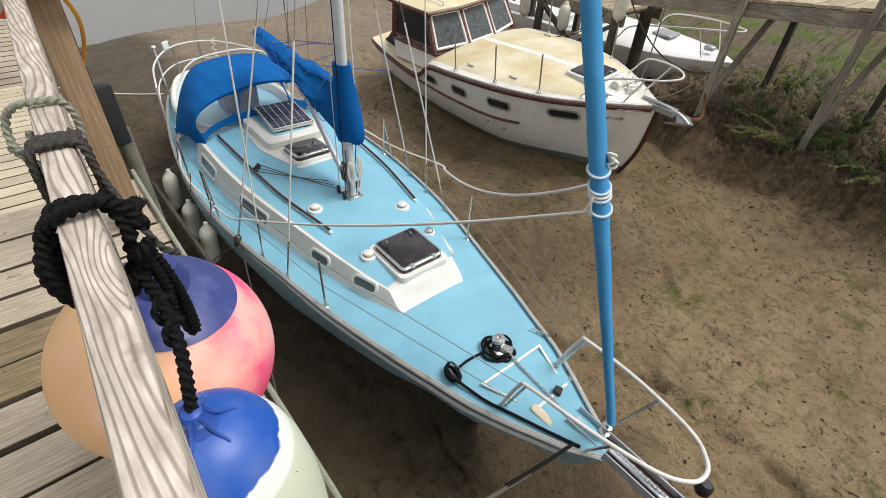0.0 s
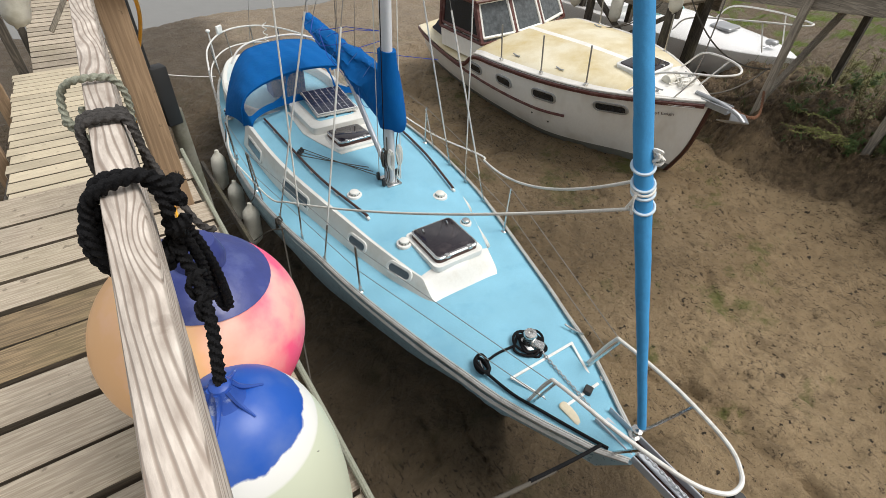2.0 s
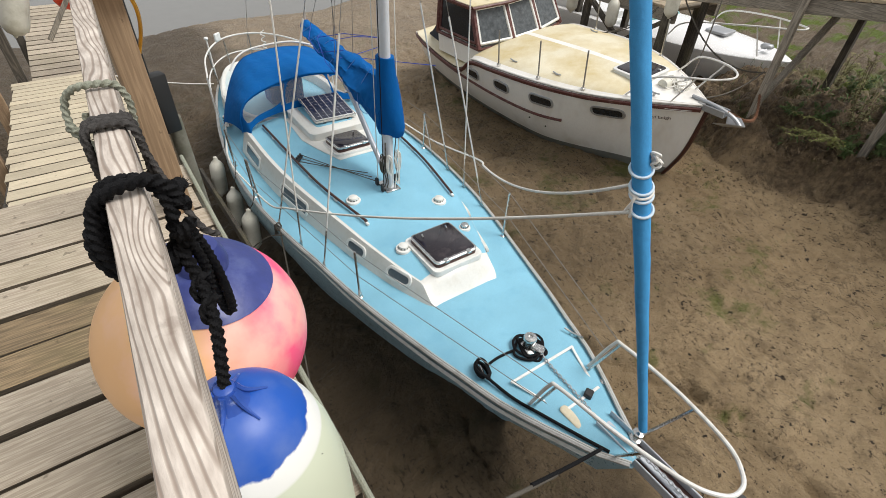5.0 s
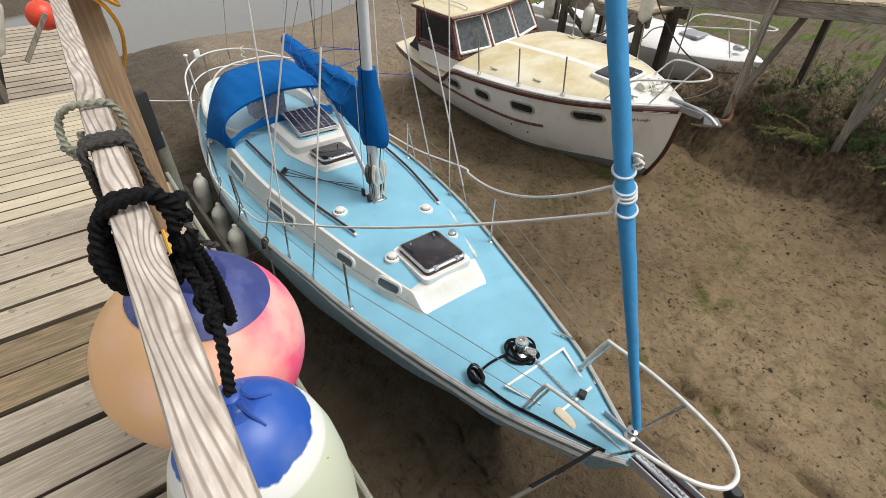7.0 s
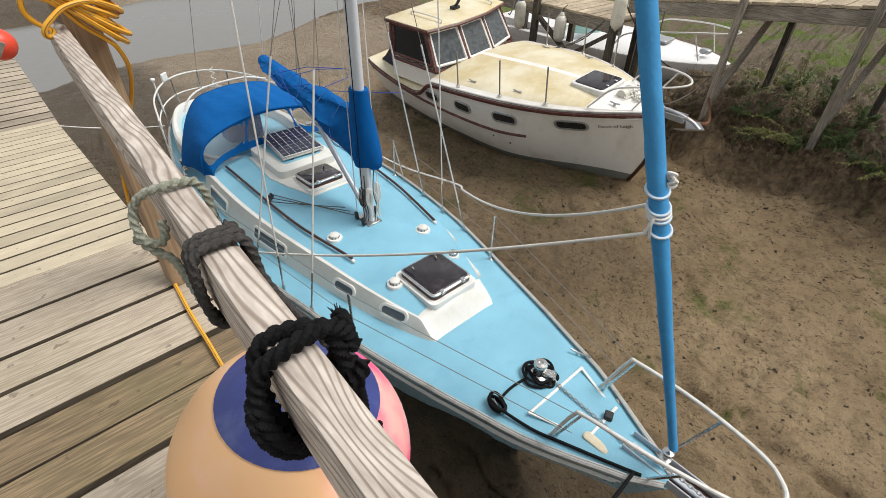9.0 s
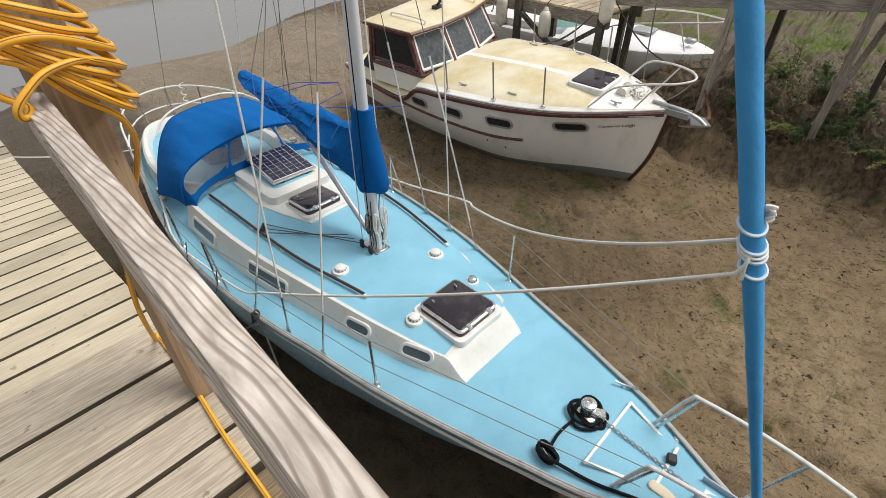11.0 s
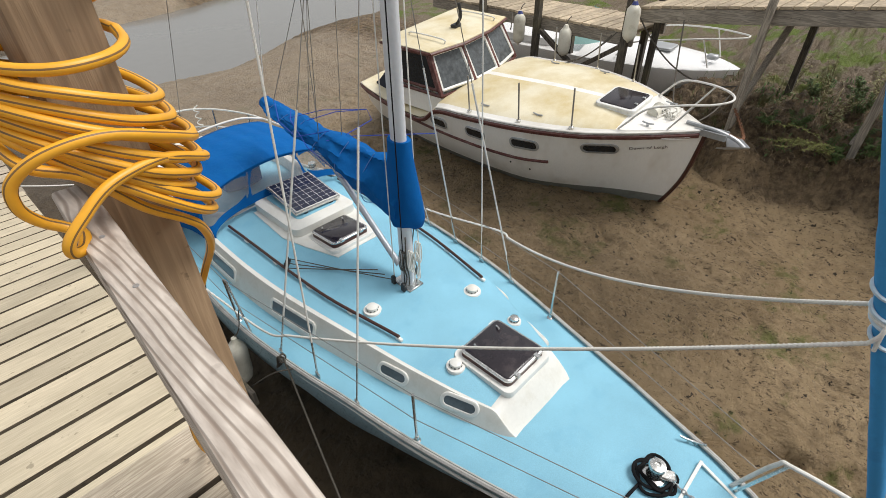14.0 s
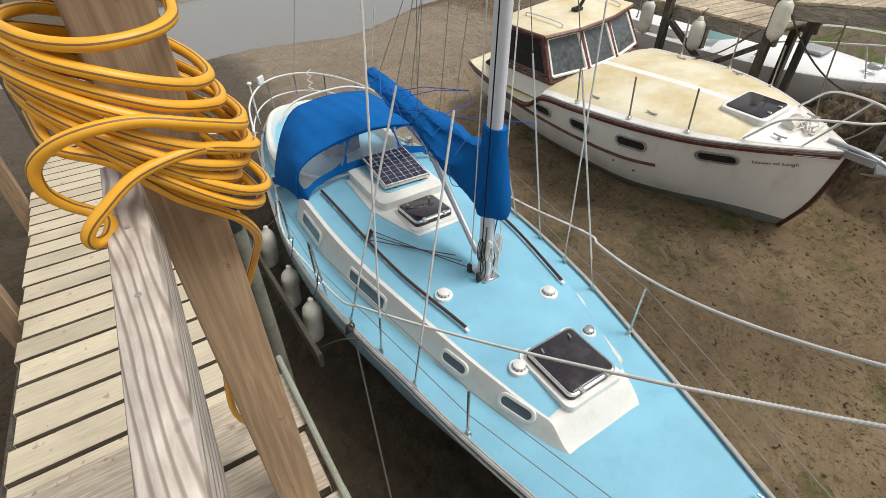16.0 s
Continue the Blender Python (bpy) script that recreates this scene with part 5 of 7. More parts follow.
WARP = sag((-0.30, 0.07, 1.19), (-2.03, -0.12, 2.66), 0.05, 14)
laid_part("mooring_warp", WARP[5:], 0.011, M_ROPE_GREY, "taut grey rope from the bow to the jetty")
laid_part("warp_whipping", [p + Vector((0.004, 0.006, 0.004)) for p in WARP[:8]], 0.012, M_ROPE_BLACK, "black rope doubled along the grey one")


def chain(pts, size=0.02):
    P = smooth_path(pts, 10)
    L = [0]
    for a, b in zip(P, P[1:]):
        L.append(L[-1] + (b - a).length)
    bm = bmesh.new()
    d, k, i = 0.0, 0, 0
    while d < L[-1]:
        while i < len(L) - 2 and L[i + 1] < d:
            i += 1
        p = P[i].lerp(P[i + 1], (d - L[i]) / max(1e-6, L[i + 1] - L[i]))
        t = (P[i + 1] - P[i]).normalized()
        u = t.orthogonal().normalized()
        u = Matrix.Rotation((k % 2) * math.pi / 2, 3, t) @ u
        tube(bm, [p + t * size * .8 * math.cos(a) + u * size * .42 * math.sin(a) for a in [q * math.pi / 4 for q in range(9)]], size * 0.17, 5, 1)
        d += size * 1.15
        k += 1
    return bm


part("anchor_chain", chain([(-0.07, 0.93, wz + 0.03), (-0.10, 0.7, dz(-.1, .7)), (-0.13, 0.45, dz(-.13, .45)), (-0.17, 0.2, dz(-.17, .2)), (-0.15, 0.0, 1.24), (-0.13, -0.3, 1.22), (-0.12, -0.5, 1.2)], 0.024), M_GALV, yacht, "galvanised anchor chain")
for sx in (-1, 1):
    bm = bmesh.new()
    box(bm, (-0.125 + sx * 0.075, -0.2, 1.19), (0.012, 0.85, 0.075), None, 0.004)
    part("roller_cheek", bm, M_ALU, yacht, "long stainless bow roller plate")
bm = bmesh.new()
box(bm, (-0.125, -0.2, 1.165), (0.15, 0.8, 0.012), None, 0.003)
part("roller_floor", bm, M_TEAK, yacht)
bm = bmesh.new()
box(bm, (-0.125, -0.2, 1.185), (0.05, 0.78, 0.02), None, 0.004)
part("roller_track", bm, M_ALU, yacht)
bm = bmesh.new()
lathe(bm, [(0.03, -0.06), (0.02, 0), (0.03, 0.06)], Matrix.Translation((-0.125, -0.58, 1.19)) @ Matrix.Rotation(1.571, 4, 'Y'), 14)
part("roller", bm, M_RUBBER, yacht)
bm = bmesh.new()
lathe(bm, [(0.036, 0), (0.038, 0.012), (0.02, 0.02), (0.02, 0.06), (0.038, 0.066), (0.036, 0.08), (0.015, 0.09)], Matrix.Translation((-0.125, -0.02, 1.285)), 20)
part("furling_drum", bm, M_STEEL, yacht, "stainless furling drum at the stem")
bm = bmesh.new()
rounded_slab(bm, (-0.285, 0.36), 0.07, 0.2, deck_z(-.28, .36), deck_z(-.28, .36) + 0.018, 0.03, None, 0.01)
part("deck_patch", bm, mat("cream_worn_pad", (0.62, 0.55, 0.40), 0.6, var=0.12), yacht, "worn cream pad on the foredeck")
bm = bmesh.new()
box(bm, (-0.055, 0.42, deck_z(-.05, .42) + 0.03), (0.07, 0.06, 0.05), Matrix.Rotation(0.4, 3, 'Z'), 0.008)
part("chain_stopper", bm, M_RUBBER, yacht)
bm = bmesh.new()
lathe(bm, [(0.032, 0), (0.032, 0.012), (0.015, 0.018)], Matrix.Translation((0.17, 0.45, deck_z(.17, .45) + 0.008)), 16)
part("filler_cap", bm, M_STEEL, yacht)

# sheets and knots on the rolled headsail
K1, K2 = stay_at(2.92), stay_at(2.80)
for z in (3.0, 2.915, 2.895, 2.875, 2.80):
    c = stay_at(z)
    mt = M_ROPE_WHITE if z in (2.92, 2.895, 2.87) else mat("pale_blue_cord", (0.55, 0.66, 0.74), 0.8)
    ring_part("lashing", [c + Vector((0.057 * math.cos(a), 0.057 * math.sin(a), 0.02 * math.sin(a + 1))) for a in [k * math.pi / 6 for k in range(13)]], 0.0085, mt, yacht, n=2, sides=6)
bm = bmesh.new()
for k in range(3):
    tube(bm, [stay_at(3.04) + Vector((0.045, -0.05, 0)) + Vector((0.03 * math.cos(a + k), 0.02 * math.sin(2 * a), 0.03 * math.sin(a) + 0.015 * k)) for a in [i * 0.7 for i in range(10)]], 0.009, 6, 2)
part("clew_knot", bm, M_ROPE_WHITE, yacht)
for k, off in enumerate(((-0.06, -0.03, -0.16), (-0.075, 0.0, -0.13))):
    ring_part("rope_end", [K1 + Vector((-0.05, -0.02, -.03)), K1 + Vector((-0.07, -0.02, -0.07)), K1 + Vector(off)], 0.008, M_ROPE_WHITE, yacht)
laid_part("port_sheet", sag(K1 + Vector((0.03, 0.04, -0.02)), (1.12, 3.3, 1.36), 0.22, 12) + [Vector((1.2, 4.4, 1.1)), Vector((1.14, 5.6, 1.06)), Vector((0.98, 6.3, 1.05))], 0.0105, M_ROPE_WHITE, "white braided headsail sheet")
laid_part("starboard_sheet", sag(K2 + Vector((-0.04, 0.04, -0.03)), (-1.15, 3.96, 1.13), 0.10, 14) + [Vector((-1.19, 4.6, 1.05)), Vector((-1.2, 5.4, 1.0)), Vector((-0.97, 6.3, 1.05))], 0.0105, M_ROPE_WHITE, "white braided headsail sheet")


# fenders, fender board
def fender(c, h, r, group, label, m=None, mt=None):
    f = thing("fender", label, "fender", (c[0], c[1], c[2] - h / 2), group)
    bm = bmesh.new()
    prof = [(0.012, -h / 2 - 0.03), (0.025, -h / 2 - 0.005), (r * 0.6, -h / 2 + 0.02), (r * 0.93, -h / 2 + 0.07), (r, -h / 2 + 0.13), (r, h / 2 - 0.13), (r * 0.93, h / 2 - 0.07), (r * 0.6, h / 2 - 0.02), (0.03, h / 2 + 0.01), (0.025, h / 2 + 0.05), (0.01, h / 2 + 0.055)]
    M = Matrix.Translation(c) @ (m or Matrix())
    lathe(bm, prof, M, 20)
    part("body", bm, mt or M_FENDER, f)
    return f, M


for y, z, tilt in ((4.40, 0.56, 4), (5.05, 0.50, 5), (5.75, 0.58, 5)):
    f, M = fender((-1.33, y, z), 0.52, 0.095, "fenders on the yacht", "off-white fender hanging against the yacht", Matrix.Rotation(radians(tilt), 4, 'Y'))
    ring_part("lanyard", [M @ Vector((0, 0, 0.30)), gunwale(y, -1, -0.01), gunwale(y, -1, 0.04) + Vector((0, 0, 0.2))], 0.006, M_ROPE_GREY, f, n=3, sides=5)
bm = bmesh.new()
box(bm, (-1.475, 4.95, 0.60), (0.045, 2.3, 0.16), Matrix.Rotation(radians(-4), 3, 'X'), 0.008)
fb = single("fender_board", bm, M_PILE, "mossy weathered timber board hanging outside the fenders", "board")
ring_part("lanyard", [(-1.475, 4.0, 0.62), (-1.3, 3.75, 0.9), (-1.17, 3.6, 0.98)], 0.006, M_ROPE_GREY, fb)
ring_part("spring_line", sag((-1.16, 3.75, 0.98), (-1.62, 2.0, 0.0), 0.1, 10), 0.009, M_ROPE_GREY, yacht, "slack grey rope down to the mud")
bm = bmesh.new()
for k in range(6):
    tube(bm, [(-1.17 + 0.03 * math.cos(a + k), 3.75 + 0.02 * k, 0.99 + 0.05 * math.sin(a) - 0.025 * k) for a in [i * 0.8 for i in range(9)]], 0.008, 5, 2)
part("rope_bundle", bm, M_ROPE_GREY, yacht, "tangled grey rope at the toe rail")
ring_part("stern_warp", sag((-0.72, 7.8, 1.05), (-2.9, 8.6, 1.6), 0.12, 10), 0.009, M_ROPE_WHITE, yacht, "white stern rope to the jetty")


# ---- motor boat: fittings ----
MB_LEVELS = ((0.0, 6.25, 1.0, None), (0.09, 6.22, 0.94, 1.0), (0.17, 6.2, 0.86, 0.72), (0.29, 6.15, 0.72, 0.45))


def mb_side(y, z):
    """Half-breadth of the motor boat's side at y and z."""
    pts = []
    for y0, y1, f, zz in MB_LEVELS:
        u = max(0.0, (y - y0) / (y1 - y0))
        pts.append((lerp_tab(MB_Z, y) if zz is None else zz, lerp_tab(MB_B, u * 6.25) * (f * (0.55 + 0.45 * sstep(0, 0.35, u)) if zz is not None else 1)))
    for (z1, b1), (z0, b0) in zip(pts, pts[1:]):
        if z >= z0:
            return b0 + (b1 - b0) * min(1, (z - z0) / (z1 - z0))
    return pts[-1][1]


for sx in (-1, 1):
    bm = bmesh.new()
    ys = [0.04 + 6.2 * k / 60 for k in range(61)]
    for dz, r in ((-0.035, 0.026), (-0.062, 0.02)):
        tube(bm, [(sx * (mb_side(y, lerp_tab(MB_Z, y) + dz) + 0.012), y, lerp_tab(MB_Z, y) + dz) for y in ys], r, 6, 1)
    mb("rubbing_strake", bm, M_MAROON, label="maroon painted rubbing strake below the deck edge")
    bm = bmesh.new()
    ys = [1.75 + 4.4 * k / 40 for k in range(41)]
    zz = lambda y: lerp_tab([(1.75, 0.97), (3, 0.95), (4.2, 0.97), (6.2, 1.0)], y)
    tube(bm, [(sx * (mb_side(y, zz(y)) + 0.008), y, zz(y)) for y in ys], 0.024, 8, 1)
    mb("lower_strake", bm, M_MAROON, label="maroon half-round strake along the side")
    bm = bmesh.new()
    ys = [0.03 + 3.7 * k / 40 for k in range(41)]
    tube(bm, [(sx * (lerp_tab(MB_B, y) - 0.01), y, lerp_tab(MB_Z, y) + 0.02) for y in ys], 0.018, 6, 1)
    mb("deck_edge", bm, M_MB_WHITE)
    for y, w in ((1.09, 0.19), (2.075, 0.19), (2.94, 0.16), (3.72, 0.15)):
        z = 1.355 - 0.053 * y

        def ol(e, o, y=y, w=w, z=z):
            P = []
            r = 0.05 + e
            for qy, qz, a0 in ((1, 1, 0), (-1, 1, 90), (-1, -1, 180), (1, -1, 270)):
                for k in range(5):
                    a = radians(a0 + 22.5 * k)
                    yy, z_ = y + qy * (w - 0.05) + r * math.cos(a), z + qz * 0.012 + r * math.sin(a)
                    P.append(Vector((sx * (mb_side(yy, z_) + o), yy, z_)))
            return P
        bm = bmesh.new()
        loft(bm, [ol(0.03, -0.005), ol(0.03, 0.02), ol(0.018, 0.026), ol(0, 0.022), ol(-0.004, 0.006)], cap=False)
        w_ = mb("porthole", bm, M_GALV, label="long grey-rimmed porthole")
        bm = bmesh.new()
        bm.faces.new([bm.verts.new(p) for p in ol(0.0, 0.016)])
        mb("pane", bm, M_DARKGLASS, w_, smooth=False)
    for y, z in ((2.35, 0.82), (2.05, 0.75)):
        bm = bmesh.new()
        bmesh.ops.create_uvsphere(bm, u_segments=10, v_segments=6, radius=0.016, matrix=Matrix.Translation((sx * mb_side(y, z), y, z)))
        mb("drain_outlet", bm, M_RUBBER)
    for y in (1.44, 2.18, 3.05):
        b = Vector((sx * (lerp_tab(MB_B, y) - 0.07), y, lerp_tab(MB_Z, y) + 0.05))
        bm = bmesh.new()
        tube(bm, [b, b + Vector((0, 0, 0.56))], 0.012, 8)
        s_ = mb("stanchion", bm, M_WIRE)
        bm = bmesh.new()
        lathe(bm, [(0.035, -0.01), (0.035, 0.012), (0.016, 0.02), (0.015, 0.05)], Matrix.Translation(b), 12)
        mb("stanchion_base", bm, M_STEEL, s_)
bm = bmesh.new()
tube(bm, [(-0.60, 0.95, 1.57), (-0.56, 0.82, 1.72), (-0.5, 0.6, 1.95), (-0.38, 0.25, 2.04), (-0.22, -0.08, 2.07), (0, -0.22, 2.08), (0.22, -0.08, 2.07), (0.38, 0.25, 2.04), (0.5, 0.6, 1.95), (0.56, 0.82, 1.72), (0.60, 0.95, 1.57)], 0.014, 8, 6)
pp = mb("pulpit", bm, M_PAINT_TUBE, label="white bow rail")
for sx in (-1, 1):
    bm = bmesh.new()
    tube(bm, [(sx * 0.26, 0.4, 1.6), (sx * 0.32, 0.1, 2.06)], 0.012, 8)
    mb("pulpit_leg", bm, M_PAINT_TUBE, pp)
# foredeck hatch
h0 = None
for nm, (sx, sy, z0, z1, r), mt in (("hatch_base", (0.60, 0.57, 1.58, 1.735, 0.06), M_WHITE), ("hatch_rim", (0.62, 0.59, 1.735, 1.76, 0.07), M_WHITE), ("hatch_lid", (0.53, 0.505, 1.76, 1.773, 0.05), M_SMOKED)):
    bm = bmesh.new()
    rounded_slab(bm, (0.0, 1.148), sx, sy, z0, z1, r, None, 0.006)
    h0 = mb(nm, bm, mt, h0, "tinted deck hatch on a white raised base" if h0 is None else "") if nm != "hatch_lid" else mb(nm, bm, mt, h0.parent if h0.parent is not motorboat else h0)
for x in (-0.17, 0.05):
    bm = bmesh.new()
    box(bm, (x + 0.06, 0.92, 1.78), (0.035, 0.05, 0.02), None, 0.006)
    mb("hatch_catch", bm, M_STEEL)
# windlass, cleats, ropes, hook on the foredeck
bm = bmesh.new()
lathe(bm, [(0.02, -0.13), (0.08, -0.12), (0.085, -0.02), (0.06, 0.0), (0.07, 0.06), (0.09, 0.08), (0.02, 0.1)], Matrix.Translation((0.02, 0.68, 1.69)) @ Matrix.Rotation(1.571, 4, 'Y'), 18)
box(bm, (0.02, 0.68, 1.62), (0.2, 0.18, 0.08), None, 0.02)
mb("windlass", bm, M_FENDER, label="cream cast anchor windlass")
rnd = random.Random(8)
bm = bmesh.new()
for k in range(7):
    tube(bm, [(0.05 + rnd.uniform(-.2, .25) * math.cos(a), 0.55 + 0.14 * math.sin(a + k), 1.64 + 0.02 * k * abs(math.sin(a * 1.3 + k))) for a in [i * 0.6 for i in range(11)]], 0.009, 5, 2)
for P in (((-0.55, 1.5, 1.56), (-0.45, 1.62, 1.6), (-0.4, 1.45, 1.6), (-0.52, 1.32, 1.57), (-0.42, 1.15, 1.59), (-0.44, 0.95, 1.58)),):
    b2 = bmesh.new()
    tube(b2, P, 0.009, 6, 6)
    mb("rope_tail", b2, M_ROPE_WHITE)
mb("deck_rope", bm, M_ROPE_WHITE, label="tangled pale ropes on the foredeck")
bm = bmesh.new()
tube(bm, [(0.35, 2.35, 1.63), (0.85, 2.05, 1.60)], 0.012, 6)
tube(bm, [(0.35, 2.35, 1.64), (0.28, 2.28, 1.66), (0.25, 2.45, 1.64)], 0.01, 6)
tube(bm, [(0.4, 2.5, 1.63), (0.55, 2.55, 1.62), (0.75, 2.4, 1.62), (0.8, 2.2, 1.61)], 0.008, 6)
mb("boat_hook", bm, M_ROPE_GREY, label="small boat hook with a cord on deck")
for x, y in ((-0.34, 0.62), (0.36, 0.62), (-0.86, 2.0), (0.9, 1.95), (0.93, 2.9), (-0.95, 2.9)):
    z = lerp_tab(MB_Z, y) + 0.06
    bm = bmesh.new()
    tube(bm, [(x, y - 0.08, z + 0.045), (x, y, z + 0.035), (x, y + 0.08, z + 0.045)], 0.011, 6, 3)
    tube(bm, [(x, y, z - 0.02), (x, y, z + 0.035)], 0.02, 8)
    mb("cleat", bm, M_GALV)
# anchor on the stem
bm = bmesh.new()
tube(bm, [(0, 0.25, 1.66), (0, -0.1, 1.65), (0, -0.36, 1.60), (0, -0.5, 1.52)], 0.026, 8, 5)
for sx in (-1, 1):
    vs = [bm.verts.new(p) for p in ((0, -0.56, 1.52), (sx * 0.03, -0.30, 1.44), (sx * 0.17, -0.22, 1.50), (sx * 0.12, -0.42, 1.54))]
    ws = [bm.verts.new(v.co + Vector((0, -0.008, 0.018))) for v in vs]
    bm.faces.new(vs)
    bm.faces.new(ws[::-1])
    for i in range(4):
        bm.faces.new((vs[i], vs[(i + 1) % 4], ws[(i + 1) % 4], ws[i]))
mb("anchor", bm, M_GALV, label="galvanised plough anchor on the bow roller")
bm = bmesh.new()
for sx in (-1, 1):
    box(bm, (sx * 0.06, -0.08, 1.60), (0.012, 0.4, 0.09), None, 0.004)
box(bm, (0, -0.08, 1.565), (0.12, 0.4, 0.012), None, 0.003)
mb("bow_roller", bm, M_GALV)
bm = bmesh.new()
tube(bm, [(0, -0.012, 1.55), (0, 0.08, 1.0), (0, 0.16, 0.72), (0, 0.28, 0.45), (0, 0.34, 0.33), (0, 0.42, 0.1)], 0.034, 6, 4)
mb("stem_post", bm, M_TEAK, label="dark brown stem post")
# after deck, canvas
bm = bmesh.new()
rows = [[Vector(((lerp_tab(MB_B, y) - 0.02) * q, y, lerp_tab(MB_Z, y) + 0.006 + 0.02 * (1 - q * q))) for q in (-1, -.8, -.4, 0, .4, .8, 1)] for y in [3.7 + 2.52 * k / 16 for k in range(17)]]
loft(bm, rows, close_ring=False)
mb("after_deck", bm, M_CREAM, label="cream side deck and after deck")
bm = bmesh.new()
loft(bm, [[Vector((x, y, z)) for x, y in ((-0.8, 5.0), (0.8, 5.0), (0.66, 5.9), (-0.66, 5.9))] for z in (1.05, 1.16)] + [[Vector((x * .97, 5.0 + (y - 5.0) * .9, 1.16 + (0.75 if y < 5.1 else 0.06))) for x, y in ((-0.8, 5.0), (0.8, 5.0), (0.66, 5.9), (-0.66, 5.9))]])
mb("cockpit_cover", bm, M_NAVY, label="navy canvas cover over the cockpit")
bm = bmesh.new()
box(bm, (0.0, 4.3, 2.26), (0.16, 0.12, 0.06), None, 0.012)
tube(bm, [(0, 4.28, 2.28), (0.02, 4.2, 2.42), (0.02, 4.22, 2.62)], 0.028, 8)
mb("mast_step", bm, M_RUBBER, label="dark folding mast foot on the roof")
for sx in (-1, 1):
    bm = bmesh.new()
    tube(bm, [(sx * 0.62, 4.0, 2.2), (sx * 0.62, 4.02, 2.27), (sx * 0.62, 4.75, 2.27), (sx * 0.62, 4.77, 2.2)], 0.012, 6, 3)
    mb("roof_rail", bm, M_PAINT_TUBE)


def boat_name():
    cu = bpy.data.curves.new("lettering", 'FONT')
    cu.body, cu.size = "Dawn of Leigh", 0.070
    ob = bpy.data.objects.new("lettering", cu)
    me = bpy.data.meshes.new_from_object(ob)
    bpy.data.objects.remove(ob)
    w = max(v.co.x for v in me.vertices)
    bm = bmesh.new()
    bm.from_mesh(me)
    for v in bm.verts:
        y = 0.76 - v.co.x * 0.42 / w
        z = 1.29 + v.co.y + 0.05 * v.co.x / w
        v.co = (-(mb_side(y, z) + 0.004), y, z)
    mb("boat_name", bm, M_TEAK, label="dark lettering Dawn of Leigh", smooth=False)


boat_name()
bm = bmesh.new()
for dz in (0, 0.022):
    tube(bm, [(-(mb_side(y, 1.53 + dz) + 0.03), y, 1.515 + dz - 0.02 * y) for y in (0.12, 0.2, 0.3, 0.4)], 0.005, 5)
mb("name_lines", bm, M_MB_WHITE)
for a, b, s in (((0.1, 0.2, 1.62), (1.75, 0.2, 1.5), 0.12), ((0.4, 0.6, 1.65), (1.75, 1.2, 2.3), 0.3), ((0.95, 2.9, 1.55), (1.65, 2.2, 2.0), 0.12)):
    bm = bmesh.new()
    tube(bm, sag(a, b, s, 10), 0.011, 6, 2)
    mb("mooring_rope", bm, M_ROPE_GREY, label="slack mooring rope to the far jetty")
bm = chain([MB @ Vector((0.02, -0.3, 1.62)), MB @ Vector((0.5, -0.35, 1.35)), MB @ Vector((1.1, -0.2, 1.15)), Vector((6.40, 2.74, 1.3))], 0.045)
part("anchor_chain", bm, M_MUD_RUST, motorboat, "rusty chain to the jetty post")

# ---- near jetty ----
RAIL_Z, DECK_Z = 3.88, 2.85
RX = lambda y: -2.236 + 0.049 * y
fr = bmesh.new()
for x, w in ((-2.06, 0.075), (-2.9, 0.075), (-3.6, 0.075)):
    box(fr, (x, -1.0, DECK_Z - 0.13), (w, 6.2, 0.17), None, 0.006)
def plank(c, size, rot, mt, parent):
    """One board with clean top; gap shade and dirt painted on edges and underside."""
    b = bmesh.new()
    box(b, c, size, rot, 0.003)
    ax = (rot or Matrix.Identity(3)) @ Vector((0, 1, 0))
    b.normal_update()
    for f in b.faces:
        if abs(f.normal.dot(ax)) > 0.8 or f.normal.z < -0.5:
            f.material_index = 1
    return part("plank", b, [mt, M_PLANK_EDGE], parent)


jetty = tagged(part("jetty_frame", fr, M_PILE, None), "timber bearers under the jetty planks", "jetty", kind="structure")
GAPS = [2.06, 1.815, 1.60, 1.42, 1.242, 1.053, 0.883]
# unseen rows continue behind the camera, added to shade the ground below
while len(GAPS) < 35:
    GAPS.append(GAPS[-1] - 0.181)
for i, (g1, g0) in enumerate(zip(GAPS, GAPS[1:])):
    q = random.Random(i)
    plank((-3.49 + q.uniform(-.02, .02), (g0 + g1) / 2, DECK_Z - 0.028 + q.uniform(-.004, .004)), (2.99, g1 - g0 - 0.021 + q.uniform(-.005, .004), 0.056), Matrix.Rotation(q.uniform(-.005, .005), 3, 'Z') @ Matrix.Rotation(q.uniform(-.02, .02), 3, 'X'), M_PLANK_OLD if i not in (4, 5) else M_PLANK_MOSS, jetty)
ramp_frame = bmesh.new()
RZ = lambda y: 2.63 - 0.147 * (y - 2.2)
for x in (-2.12, -2.88):
    box(ramp_frame, (x, 4.15, RZ(4.15) - 0.12), (0.07, 3.9, 0.16), Matrix.Rotation(math.atan(-0.147), 3, 'X'), 0.005)
ramp = tagged(part("gangway_frame", ramp_frame, M_PILE, None), "timber bearers of the sloping gangway", "gangway", kind="structure")
for i in range(23):
    y = 2.205 + 0.176 * i
    q = random.Random(50 + i)
    xl = -2.87 - 0.03 * (y - 2.2) + q.uniform(-.012, .012)
    xr = -2.05
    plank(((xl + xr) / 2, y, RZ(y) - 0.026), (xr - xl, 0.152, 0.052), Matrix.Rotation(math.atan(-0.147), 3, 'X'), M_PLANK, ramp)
low_frame = bmesh.new()
